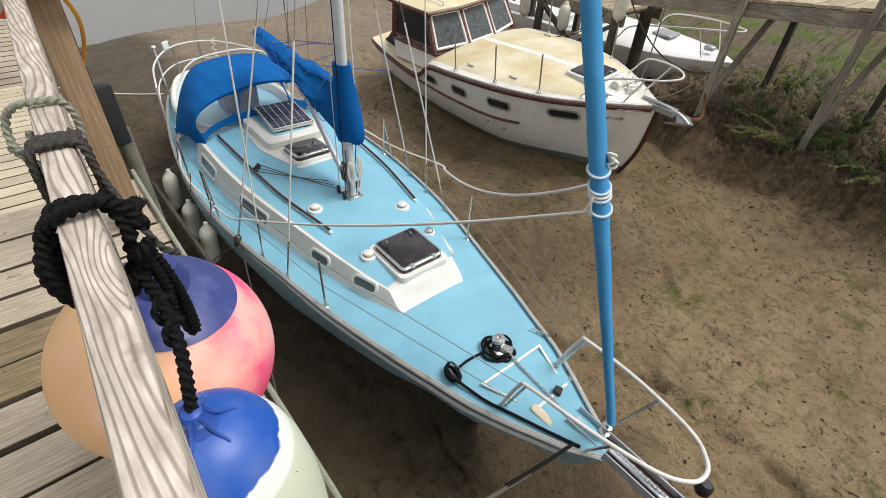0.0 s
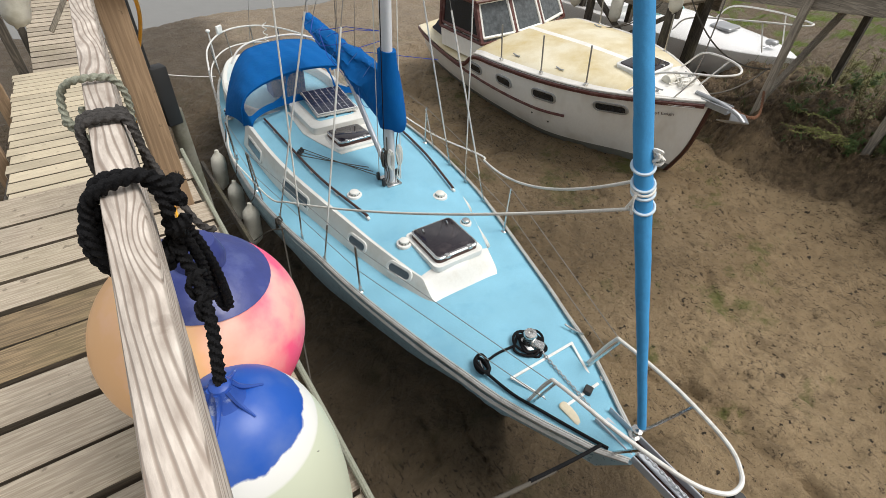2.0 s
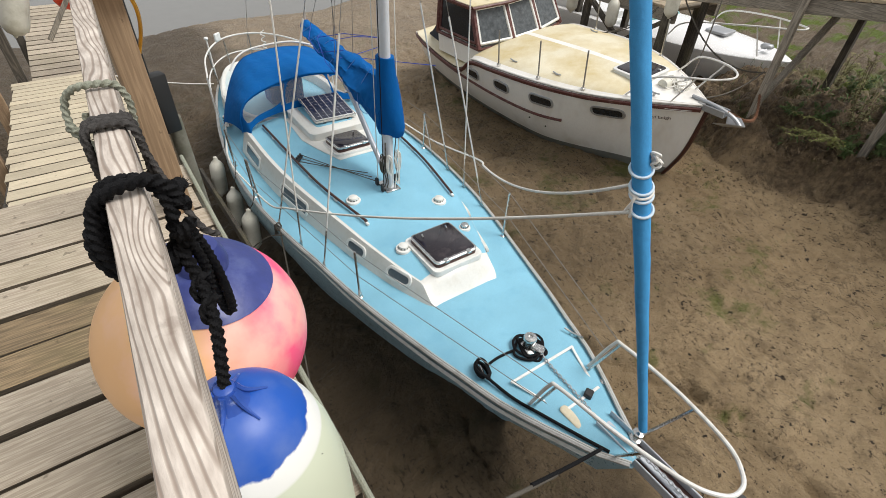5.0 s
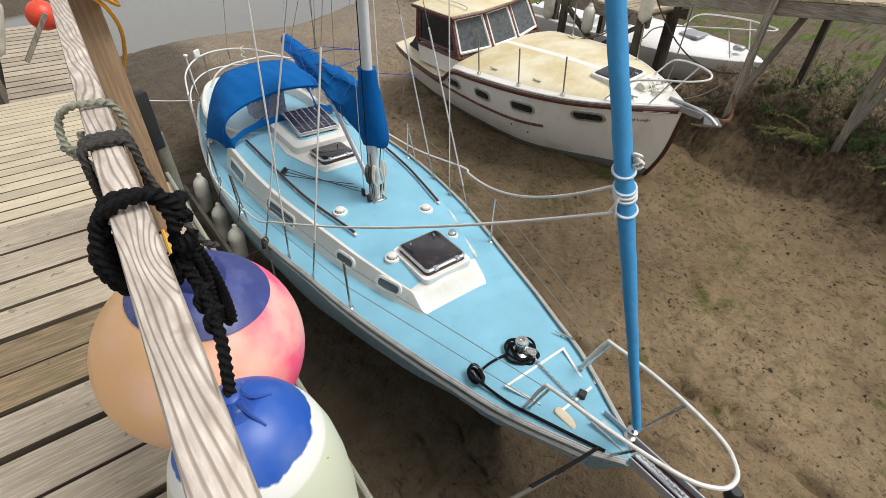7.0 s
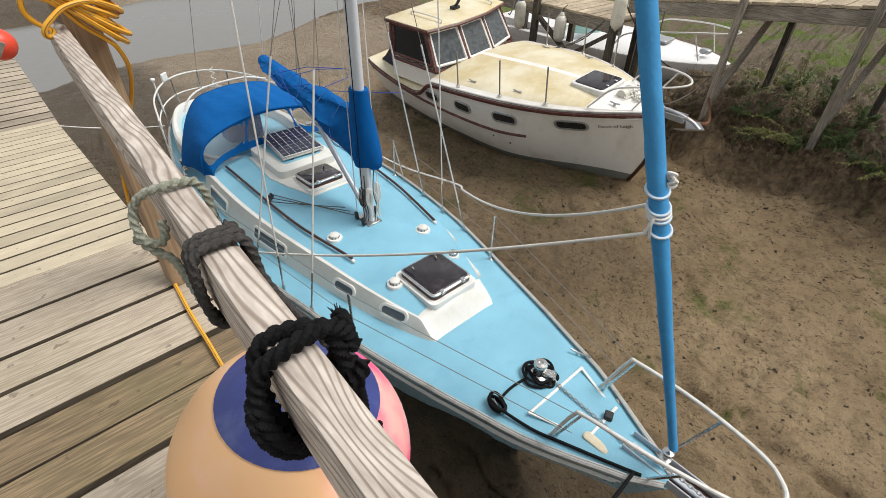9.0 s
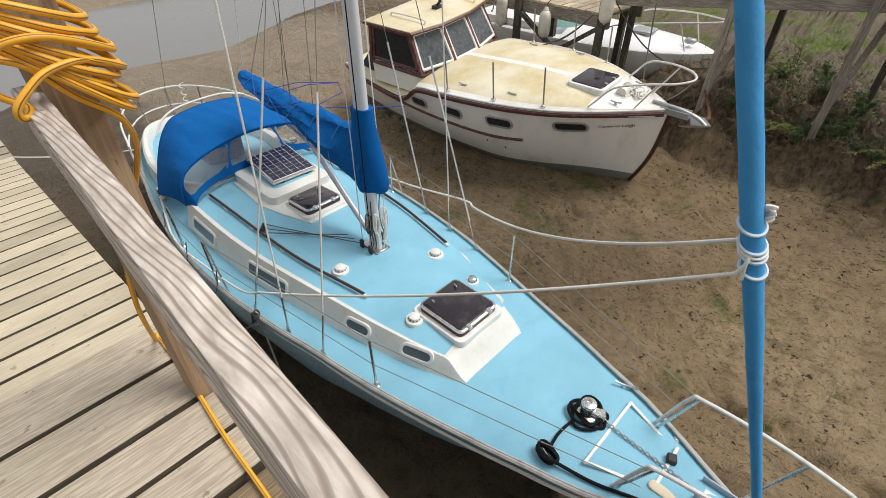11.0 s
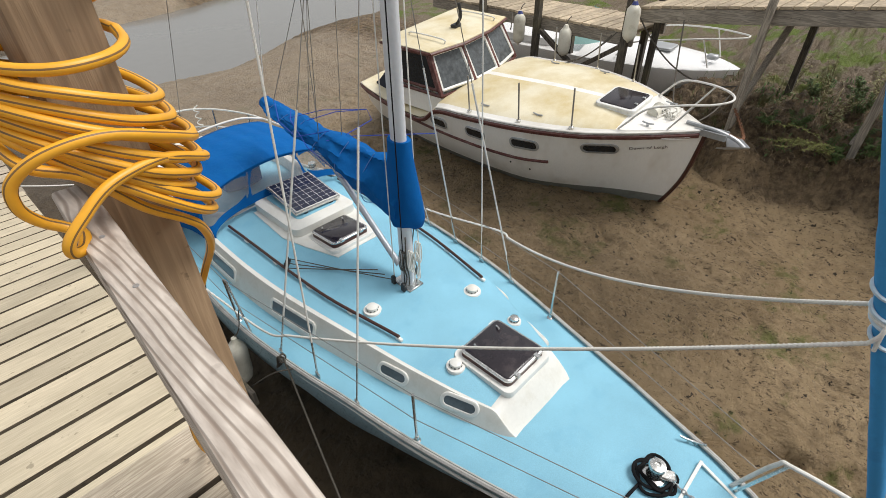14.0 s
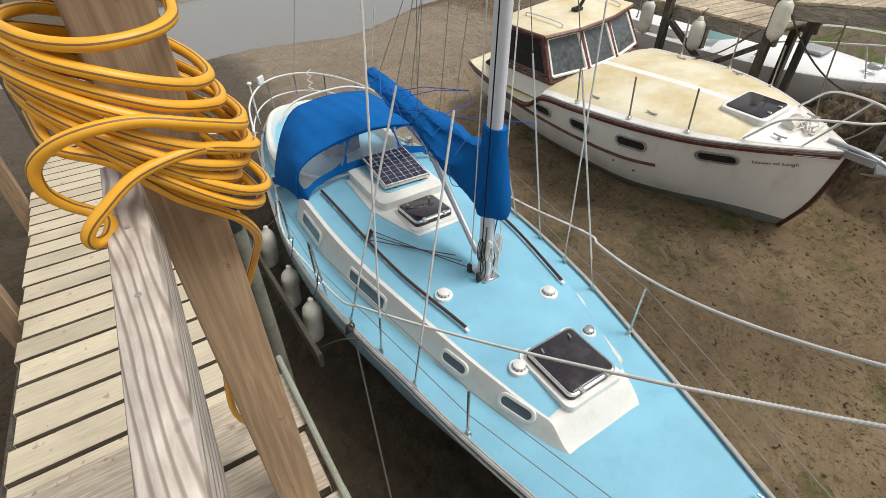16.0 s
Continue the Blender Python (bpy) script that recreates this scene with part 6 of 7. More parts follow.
for x in (-2.15, -2.7):
    box(low_frame, (x, 7.8, 1.92), (0.07, 3.4, 0.14), None, 0.005)
low = tagged(part("landing_frame", low_frame, M_PILE, None), "timber bearers of the lower landing", "jetty", kind="structure")
for i in range(17):
    y = 6.25 + 0.2 * i
    plank((-2.43, y, 2.0), (0.78, 0.165, 0.04), Matrix.Rotation(random.Random(i).uniform(-.01, .01), 3, 'Z'), M_PLANK_OLD, low)
# posts of the gangway's far side
for x, y, w, top in ((-3.0, 3.55, 0.1, 3.6), (-3.03, 5.1, 0.1, 3.5), (-2.9, 6.3, 0.09, 3.4), (-2.88, 8.0, 0.09, 3.2)):
    bm = bmesh.new()
    box(bm, (x, y, (top - 0.3) / 2), (w, w, top + 0.3), Matrix.Rotation(0.05, 3, 'Z'), 0.006)
    single("jetty_post", bm, M_POST if y < 6 else M_PILE, "brown square timber post beside the gangway", "post", "posts of the gangway")
bm = bmesh.new()
box(bm, (-2.33, 6.25, 2.62), (0.045, 0.045, 0.55), Matrix.Rotation(radians(38), 3, 'Y'), 0.004)
single("brace", bm, M_GREYPOST, "grey diagonal timber brace at the landing", "brace")

handrail = thing("handrail", "weathered grey timber handrail fixed to a brown post", "railing", (-2.15, 1.0, DECK_Z))
bm = bmesh.new()
a = math.atan(-0.049)
box(bm, (RX(0.27), 0.27, RAIL_Z - 0.048), (0.047, 2.78, 0.096), Matrix.Rotation(a, 3, 'Z'), 0.006, 2)
part("rail", bm, M_RAIL, handrail, "weathered grey-white grained top rail")
bm = bmesh.new()
box(bm, (-2.095, 1.635, 2.05), (0.094, 0.1, 4.7), Matrix.Rotation(radians(3), 3, 'Z'), 0.006, 2)
part("post", bm, M_POST, handrail, "brown square treated post")
bm = bmesh.new()
box(bm, (-2.30, -1.05, 1.8), (0.1, 0.1, 4.1), Matrix.Rotation(radians(3), 3, 'Z'), 0.007, 2)
part("post", bm, M_POST, handrail)
for y in (1.35, 1.48):
    bm = bmesh.new()
    lathe(bm, [(0.0035, 0), (0.0035, 0.001), (0.001, 0.0015)], Matrix.Translation((RX(y), y, RAIL_Z)), 10)
    part("screw_head", bm, M_GALV, handrail)
# edge rope, pile
bm = bmesh.new()
tube(bm, [(-1.985, 2.1, 2.87), (-1.99, 1.4, 2.868), (-1.985, 0.6, 2.868), (-1.99, -0.6, 2.868)], 0.010, 8, 10)
single("edge_rope", bm, M_ROPE_GREEN, "flecked pale rope lying along the jetty edge", "rope")
pile = thing("mooring_pile", "grey round pile with a black sleeve on top", "pile", (-1.78, 4.0, -0.3))
bm = bmesh.new()
tube(bm, [(-1.76, 4.1, -0.4), (-1.78, 4.0, 1.2), (-1.80, 3.95, 2.3)], 0.065, 16, 3)
part("shaft", bm, mat("grey_green_pile_paint", (0.20, 0.19, 0.15), 0.7, var=0.25, dirt=(0.06, 0.07, 0.03), dirt_amt=0.7, dirt_scale=4), pile)
bm = bmesh.new()
box(bm, (-1.83, 3.93, 2.44), (0.13, 0.11, 0.5), Matrix.Rotation(0.3, 3, 'Z'), 0.015, 2)
box(bm, (-1.885, 3.93, 2.95), (0.03, 0.05, 0.9), Matrix.Rotation(0.3, 3, 'Z'), 0.006)
part("sleeve", bm, M_RUBBER, pile, "black plastic sleeve")

# ---- ropes on the handrail ----
def wrap(y0, y1, turns, r, gap, lay=9.0):
    """A laid rope wound round the rail from y0 to y1."""
    n = int(turns * 16)
    P = []
    for k in range(n + 1):
        a = 2 * math.pi * turns * k / n
        y = y0 + (y1 - y0) * k / n
        c, s = math.cos(a), math.sin(a)
        e = 0.5
        P.append(Vector((RX(y) + (0.030 + r + gap) * (abs(c) ** e) * (1 if c > 0 else -1), y + 0.01 * s, RAIL_Z - 0.048 + (0.052 + r + gap * .6) * (abs(s) ** e) * (1 if s > 0 else -1))))
    return P


def laid(bm, pts, r, n=9):
    tube(bm, pts, r * 0.84, 18, 8 if n < 5 else 14, twist=(3, 0.30, 24.0))


black = thing("black_mooring_rope", "thick black laid rope knotted round the handrail", "rope", (-2.2, 0, 3.3))
KNOT = (
    ("front_turn", [(-2.172, 0.05, 3.84), (-2.176, 0.046, 3.868), (-2.196, 0.043, 3.896), (-2.222, 0.042, 3.899), (-2.25, 0.046, 3.891), (-2.270, 0.053, 3.874), (-2.280, 0.05, 3.848), (-2.283, 0.034, 3.822), (-2.272, 0.02, 3.795), (-2.248, 0.017, 3.774), (-2.215, 0.03, 3.768), (-2.19, 0.04, 3.785)], 0.0094, 9),
    ("rear_turn", [(-2.187, 0.035, 3.835), (-2.190, 0.045, 3.868), (-2.205, 0.058, 3.888), (-2.228, 0.070, 3.890), (-2.252, 0.077, 3.884), (-2.266, 0.076, 3.864), (-2.270, 0.064, 3.835), (-2.268, 0.046, 3.805), (-2.25, 0.038, 3.776), (-2.215, 0.05, 3.768), (-2.19, 0.055, 3.79)], 0.0094, 9),
    ("hanging_turn", [(-2.262, 0.062, 3.862), (-2.286, 0.048, 3.838), (-2.289, 0.036, 3.808), (-2.276, 0.026, 3.778), (-2.250, 0.024, 3.758), (-2.215, 0.034, 3.752), (-2.186, 0.042, 3.775), (-2.178, 0.05, 3.81)], 0.0094, 9),
    ("rope_end", [(-2.178, 0.036, 3.85), (-2.172, 0.055, 3.868), (-2.165, 0.076, 3.862), (-2.162, 0.088, 3.850)], 0.0094, 9),
    ("half_hitch", [Vector((-2.180 + 0.014 * math.cos(a), 0.045 + 0.02 * math.sin(a), 3.825 + 0.02 * math.sin(a + 1))) for a in [i * 0.7 for i in range(9)]], 0.0088, 4),
    ("half_hitch", [Vector((-2.182 + 0.013 * math.cos(a), 0.05 + 0.018 * math.sin(a), 3.792 + 0.02 * math.sin(a + 2))) for a in [i * 0.7 for i in range(9)]], 0.0088, 4),
    ("rope_bight", [(-2.181, 0.05, 3.81), (-2.173, 0.062, 3.75), (-2.165, 0.085, 3.66), (-2.161, 0.098, 3.59), (-2.155, 0.098, 3.572), (-2.149, 0.09, 3.59), (-2.153, 0.076, 3.68), (-2.166, 0.06, 3.77), (-2.178, 0.045, 3.81)], 0.0085, 9),
    ("rope_bight", [(-2.184, 0.03, 3.82), (-2.172, 0.045, 3.74), (-2.172, 0.06, 3.68), (-2.178, 0.062, 3.66), (-2.186, 0.05, 3.69), (-2.192, 0.036, 3.77)], 0.0085, 9),
    ("standing_part", [(-2.195, 0.04, 3.785), (-2.190, 0.02, 3.755), (-2.187, -0.01, 3.735), (-2.190, -0.05, 3.70), (-2.200, -0.08, 3.66), (-2.211, -0.098, 3.61)], 0.0098, 9),
    ("round_hitch", [Vector((-2.187 + 0.013 * math.cos(a), 0.005 - 0.0045 * a, 3.742 - 0.0035 * a + 0.013 * math.sin(a))) for a in [i * 0.7 for i in range(16)]], 0.006, 4),
)
for nm, pts, r, n in KNOT:
    bm = bmesh.new()
    laid(bm, pts, r, n)
    part(nm, bm, M_ROPE_BLACK, black)
bm = bmesh.new()
for k in range(14):
    q = random.Random(k)
    e = Vector((-2.162, 0.088, 3.850))
    d = Vector((q.uniform(-.4, .9), q.uniform(.3, 1), q.uniform(-.6, .7))) * 0.018
    tube(bm, [e, e + d * .5, e + d], lambda t: 0.0016 * (1 - .7 * t), 5, 2)
part("frayed_end", bm, M_ROPE_BLACK, black)
lash = thing("grey_lashing", "dark grey laid rope wound round the handrail", "rope", (-2.22, 0.26, 3.78))
bm = bmesh.new()
laid(bm, wrap(0.243, 0.284, 3.2, 0.0066, 0.0005), 0.0066, 3)
part("winding", bm, M_ROPE_DARK, lash)
bm = bmesh.new()
laid(bm, [(RX(.265) + 0.034, 0.265, 3.85), (-2.178, 0.235, 3.80), (-2.165, 0.17, 3.77), (-2.15, 0.13, 3.74), (-2.13, 0.13, 3.72)], 0.0062)
part("tail", bm, M_ROPE_DARK, lash)
lash = thing("green_lashing", "faded green rope knotted round the handrail", "rope", (-2.22, 0.42, 3.78))
bm = bmesh.new()
laid(bm, [(-2.182, 0.43, 3.80), (-2.176, 0.435, 3.85), (-2.186, 0.438, 3.882), (-2.205, 0.436, 3.890), (-2.235, 0.438, 3.891), (-2.256, 0.446, 3.884), (-2.272, 0.455, 3.866), (-2.280, 0.45, 3.84), (-2.278, 0.435, 3.82), (-2.262, 0.42, 3.815), (-2.252, 0.415, 3.83), (-2.250, 0.42, 3.85)], 0.0068)
part("turn", bm, M_ROPE_GREEN, lash)
bm = bmesh.new()
laid(bm, [(-2.285, 0.46, 3.81), (-2.282, 0.44, 3.815), (-2.270, 0.425, 3.80), (-2.256, 0.40, 3.79), (-2.254, 0.34, 3.775), (-2.254, 0.28, 3.76)], 0.0068)
part("tail", bm, M_ROPE_GREEN, lash)

# ---- buoys ----
def two_tone(name, c1, c2, axis_i, at, width, nscale, dirt, amt=0.6, rag=0.1, band=None):
    m = bpy.data.materials.new(name)
    m.use_nodes = True
    t = m.node_tree
    b, N, Lk = t.nodes["Principled BSDF"], t.nodes.new, t.links.new
    tc, sp, nz, ad, mr, mx = N("ShaderNodeTexCoord"), N("ShaderNodeSeparateXYZ"), N("ShaderNodeTexNoise"), N("ShaderNodeMath"), N("ShaderNodeMapRange"), N("ShaderNodeMixRGB")
    Lk(tc.outputs["Object"], sp.inputs[0])
    nz.inputs["Scale"].default_value, nz.inputs["Detail"].default_value = nscale, 7
    Lk(tc.outputs["Object"], nz.inputs[0])
    ad.operation = 'MULTIPLY_ADD'
    ad.inputs[1].default_value = rag
    Lk(nz.outputs[0], ad.inputs[0])
    Lk(sp.outputs[axis_i], ad.inputs[2])
    mr.inputs[1].default_value, mr.inputs[2].default_value = at + rag * .5 - width / 2, at + rag * .5 + width / 2
    Lk(ad.outputs[0], mr.inputs[0])
    mx.inputs[1].default_value, mx.inputs[2].default_value = (*c1, 1), (*c2, 1)
    Lk(mr.outputs[0], mx.inputs[0])
    if band:
        rb2, mb2 = N("ShaderNodeMapRange"), N("ShaderNodeMixRGB")
        rb2.inputs[1].default_value, rb2.inputs[2].default_value = band[0], band[0] + 0.006
        Lk(sp.outputs[axis_i], rb2.inputs[0])
        mb2.inputs[1].default_value, mb2.inputs[2].default_value = (*c1, 1), (*band[1], 1)
        Lk(rb2.outputs[0], mb2.inputs[0])
        Lk(mb2.outputs[0], mx.inputs[1])
    n2, r2, m2 = N("ShaderNodeTexNoise"), N("ShaderNodeMapRange"), N("ShaderNodeMixRGB")
    n2.inputs["Scale"].default_value, n2.inputs["Detail"].default_value = 5.5, 9
    Lk(tc.outputs["Object"], n2.inputs[0])
    r2.inputs[1].default_value, r2.inputs[2].default_value, r2.inputs[4].default_value = 0.47, 0.62, amt
    Lk(n2.outputs[0], r2.inputs[0])
    m2.inputs[2].default_value = (*dirt, 1)
    Lk(r2.outputs[0], m2.inputs[0])
    Lk(mx.outputs[0], m2.inputs[1])
    Lk(m2.outputs[0], b.inputs["Base Color"])
    b.inputs["Roughness"].default_value = 0.42
    return m


M_BALL = two_tone("faded_pink_and_orange_vinyl", (0.84, 0.50, 0.25), (0.95, 0.11, 0.25), 0, 0.06, 0.18, 2.2, (0.88, 0.56, 0.46), 0.75, rag=0.12)
M_BALL_CAP = mat("navy_buoy_end", (0.035, 0.05, 0.20), 0.4, var=0.2, dirt=(0.12, 0.15, 0.32), dirt_amt=0.5, dirt_scale=14)
M_PEAR = two_tone("white_buoy_with_blue_paint", (0.62, 0.67, 0.52), (0.01, 0.085, 0.42), 2, 0.650, 0.004, 26, (0.60, 0.63, 0.50), 0.12, rag=0.03, band=(0.612, (0.80, 0.81, 0.78)))
M_LUG = mat("scuffed_blue_lug", (0.025, 0.08, 0.36), 0.4, var=0.2, dirt=(0.55, 0.6, 0.7), dirt_amt=0.7, dirt_scale=22, dirt_edge=(0.56, 0.66))

R, C = 0.221, Vector((-2.203, 0.275, 3.36))
ball = thing("round_buoy", "large pink and orange round buoy with a navy end", "buoy", (C.x, C.y, C.z - R))
AX = Matrix.Translation(C) @ Vector((0.18, -0.10, 1)).to_track_quat('Z', 'X').to_matrix().to_4x4()
bm = bmesh.new()
lathe(bm, [(0.02 if k == 0 else R * math.sin(math.pi * k / 30), -R * math.cos(math.pi * k / 30)) for k in range(30)], Matrix(), 56)
ob = part("body", bm, M_BALL, ball)
ob.matrix_parent_inverse = wm(ball).inverted()
ob.matrix_basis = Matrix.Translation(C)
bm = bmesh.new()
lathe(bm, [((R + 0.003) * math.sin(radians(a)), (R + 0.003) * math.cos(radians(a))) for a in (38, 37, 30, 24, 18, 13)] + [(0.05, R + 0.012), (0.042, R + 0.03), (0.03, R + 0.05), (0.01, R + 0.055)], AX, 48)
part("end_cap", bm, M_BALL_CAP, ball, "navy painted end with a lug")

pear = thing("pear_buoy", "pale green-white buoy with chipped blue top", "buoy", (-2.19, -0.105, DECK_Z))
bm = bmesh.new()
lathe(bm, [(0.05, 0.0), (0.11, 0.02), (0.15, 0.08), (0.168, 0.18), (0.174, 0.30), (0.172, 0.40), (0.165, 0.49), (0.153, 0.56), (0.136, 0.615), (0.112, 0.66), (0.085, 0.69), (0.055, 0.708), (0.028, 0.716)], Matrix(), 56)
ob = part("body", bm, M_PEAR, pear)
ob.matrix_parent_inverse = wm(pear).inverted()
PB = Matrix.Translation((-2.212, -0.098, DECK_Z + 0.002)) @ Matrix.Diagonal((0.93, 0.93, 1.02, 1))
ob.matrix_basis = PB
bm = bmesh.new()
lathe(bm, [(0.040, 0.708), (0.026, 0.722), (0.019, 0.740), (0.016, 0.748), (0.008, 0.752)], PB, 24)
part("lug", bm, M_LUG, pear, "blue rope lug with scuffs")
for k in range(6):
    a = 1.05 * k
    bm = bmesh.new()
    tube(bm, [PB @ Vector((r * math.cos(a), r * math.sin(a), z)) for r, z in ((0.016, 0.744), (0.026, 0.727), (0.042, 0.715), (0.062, 0.706))], lambda t: 0.006 * (1 - 0.7 * t), 6, 4)
    part("rib", bm, M_LUG, pear)
bm = bmesh.new()
lathe(bm, [(0.012, 0.0), (0.012, 0.004), (0.005, 0.006)], PB @ Matrix.Translation((0.10, -0.085, 0.595)) @ Matrix.Rotation(0.9, 4, 'Y'), 12)
part("valve", bm, M_RUBBER, pear)
bm = bmesh.new()
bmesh.ops.create_uvsphere(bm, u_segments=24, v_segments=16, radius=0.15, matrix=Matrix.Translation((-2.19, 6.45, 2.78)))
rb = single("round_buoy", bm, mat("orange_red_vinyl", (0.75, 0.07, 0.03), 0.4, var=0.12), "orange-red round buoy hanging at the landing", "buoy")
ring_part("lanyard", [(-2.19, 6.45, 2.92), (-2.2, 6.4, 3.3), (-2.35, 6.3, 3.45)], 0.007, M_ROPE_GREY, rb)
bm = bmesh.new()
box(bm, (-2.55, 6.3, 3.45), (0.8, 0.06, 0.06), None, 0.006)
single("landing_rail", bm, M_PILE, "dark cross rail between the landing posts", "railing")
f, M = fender((-2.68, 6.5, 2.72), 0.62, 0.13, "", "large off-white fender hanging at the gangway's foot", Matrix.Rotation(0.35, 4, 'Y'))
ring_part("lanyard", [M @ Vector((0, 0, 0.34)), (-2.8, 6.35, 3.2), (-2.85, 6.32, 3.42)], 0.007, M_ROPE_WHITE, f)

# ---- yellow hose ----
def build_hose():
    hose = thing("garden_hose", "yellow striped hose coiled round the post", "hose", (-2.1, 1.6, 3.7))
    q = random.Random(3)
    P = []
    # each turn: height, offset from the post, half width, half depth, fall towards the water
    turns = [(4.085, -.005, .086, .098, 0.0), (4.047, 0.0, .100, .100, -.045), (4.018, .004, .104, .106, -.045), (4.0, .006, .122, .104, -.06), (3.975, .010, .118, .112, -.07), (3.955, .006, .112, .104, -.07), (3.94, .0, .100, .108, -.075), (3.928, .014, .124, .102, -.10), (3.915, .008, .116, .106, -.11), (3.90, .008, .116, .106, -.11)]
    for A, B in zip(turns, turns[1:]):
        dy = q.uniform(-.008, .004)
        for i in range(14):
            t = i / 14
            z, ox, ra, rb_, fall = [u + (v - u) * t for u, v in zip(A, B)]
            a = 2 * math.pi * t
            P.append(Vector((-2.108 + ox + 0.95 * ra * math.cos(a), 1.60 + dy - rb_ * math.sin(a), z + fall * math.cos(a) + q.uniform(-.0015, .0015))))
    bm = bmesh.new()
    st = lambda i: 1 if i in (1, 8, 14) else 0
    tube(bm, P, 0.0072, 20, 4, mi=st)
    part("coil", bm, [M_HOSE, M_HOSE_STRIPE], hose)
    bm = bmesh.new()
    tube(bm, [(-2.21, 1.60, 3.99), (-2.195, 1.52, 3.975), (-2.15, 1.505, 3.95), (-2.10, 1.512, 3.882), (-2.055, 1.52, 3.838), (-2.030, 1.54, 3.80), (-2.010, 1.60, 3.725), (-2.014, 1.675, 3.63), (-2.05, 1.715, 3.52), (-2.12, 1.71, 3.40), (-2.155, 1.72, 3.2), (-2.14, 1.86, 2.93), (-2.12, 1.95, 2.864), (-2.125, 1.7, 2.864), (-2.145, 1.4, 2.864), (-2.155, 1.1, 2.864), (-2.18, 0.8, 2.864), (-2.3, 0.55, 2.864), (-2.36, 0.2, 2.864)], 0.0072, 20, 8, mi=st)
    part("run", bm, [M_HOSE, M_HOSE_STRIPE], hose)
    bm = bmesh.new()
    tube(bm, [P[0], P[0] + Vector((-0.008, 0.05, 0.0)), (-2.07, 1.70, 4.075), (-2.13, 1.71, 4.068), (-2.158, 1.705, 4.082), (-2.13, 1.70, 4.096), (-2.065, 1.685, 4.104), (-2.025, 1.64, 4.122), (-2.025, 1.585, 4.15), (-2.06, 1.54, 4.19), (-2.12, 1.52, 4.215)], 0.0072, 20, 8, mi=st)
    part("loose_end", bm, [M_HOSE, M_HOSE_STRIPE], hose)
    bm = bmesh.new()
    tube(bm, [(-2.04, 1.71, 3.93), (-1.99, 1.65, 3.925), (-1.995, 1.55, 3.94), (-2.05, 1.495, 3.975), (-2.115, 1.48, 4.0), (-2.176, 1.482, 3.997), (-2.214, 1.497, 3.972), (-2.222, 1.505, 3.94), (-2.210, 1.512, 3.912), (-2.190, 1.512, 3.893), (-2.178, 1.498, 3.884), (-2.186, 1.478, 3.876), (-2.199, 1.466, 3.881), (-2.198, 1.460, 3.898), (-2.177, 1.462, 3.918), (-2.13, 1.476, 3.943), (-2.06, 1.497, 3.945), (-1.995, 1.54, 3.91), (-1.98, 1.62, 3.885), (-2.03, 1.70, 3.89)], 0.0072, 20, 8, mi=st)
    part("loop", bm, [M_HOSE, M_HOSE_STRIPE], hose)


build_hose()

# ---- far jetty ----
def far_jetty(name, a, b, z, w, mt, label, slope=0.0):
    a, b = Vector((*a, 0)), Vector((*b, 0))
    d = (b - a).normalized()
    nr = Vector((-d.y, d.x, 0))
    if nr.x < 0:
        nr = -nr
    R3 = Matrix.Rotation(math.atan2(d.y, d.x), 3, 'Z') @ Matrix.Rotation(-math.atan(slope), 3, 'Y')
    L = (b - a).length
    bm = bmesh.new()
    for o in (0.04, w - 0.04):
        c = (a + b) / 2 + nr * o
        box(bm, (c.x, c.y, z + slope * L / 2 - 0.15), (L, 0.08, 0.2), R3, 0.006)
    f = tagged(part(name, bm, M_BEAM, None), label, "jetty", kind="structure")
    n = int(L / 0.165)
    for i in range(n):
        q = random.Random(i + int(z * 100))
        c = a + d * (L * (i + .5) / n) + nr * w / 2
        bm = bmesh.new()
        box(bm, (c.x, c.y, z + slope * L * (i + .5) / n - 0.022 + q.uniform(-.005, .005)), (0.15, w + q.uniform(-.03, .05), 0.044), R3, 0.004)
        part("plank", bm, mt, f)
    return a, d, nr, L


M_BEAM = wood("grey_jetty_beam", (0.36, 0.32, 0.26), (0.15, 0.13, 0.105), along=(20, 1.2, 20), rand=0.1)
M_PLANK_FAR = wood("weathered_far_planks", (0.56, 0.46, 0.32), (0.27, 0.215, 0.15), along=(2, 2, 20), rand=0.2, contrast=0.5)
a1, d1, n1, L1 = far_jetty("jetty_far", (6.62, 9.6), (6.48, 4.66), 2.09, 1.3, M_PLANK_FAR, "lower part of the far timber jetty")
a2, d2, n2, L2 = far_jetty("jetty_far_2", (6.47, 4.62), (6.38, -3.2), 2.50, 1.3, M_PLANK_FAR, "sloping part of the far timber jetty", 0.125)


def jpost(x, y, w, z0, z1, mt, label, lean=(0, 0)):
    bm = bmesh.new()
    tube(bm, [(x + lean[0], y + lean[1], z0), (x, y, z1)], w * 0.62, 4, 1)
    single("jetty_post", bm, mt, label, "post", "posts of the far jetty", smooth=False)


for t, o, z1 in ((1.6, -0.08, 2.9), (3.0, -0.08, 2.8), (4.85, -0.08, 3.0), (1.6, 1.22, 2.0), (3.0, 1.22, 2.0), (4.6, 1.22, 2.0)):
    p = a1 + d1 * t + n1 * o
    jpost(p.x, p.y, 0.13, -0.1, z1, M_PILE, "dark wet square pile under the far jetty")
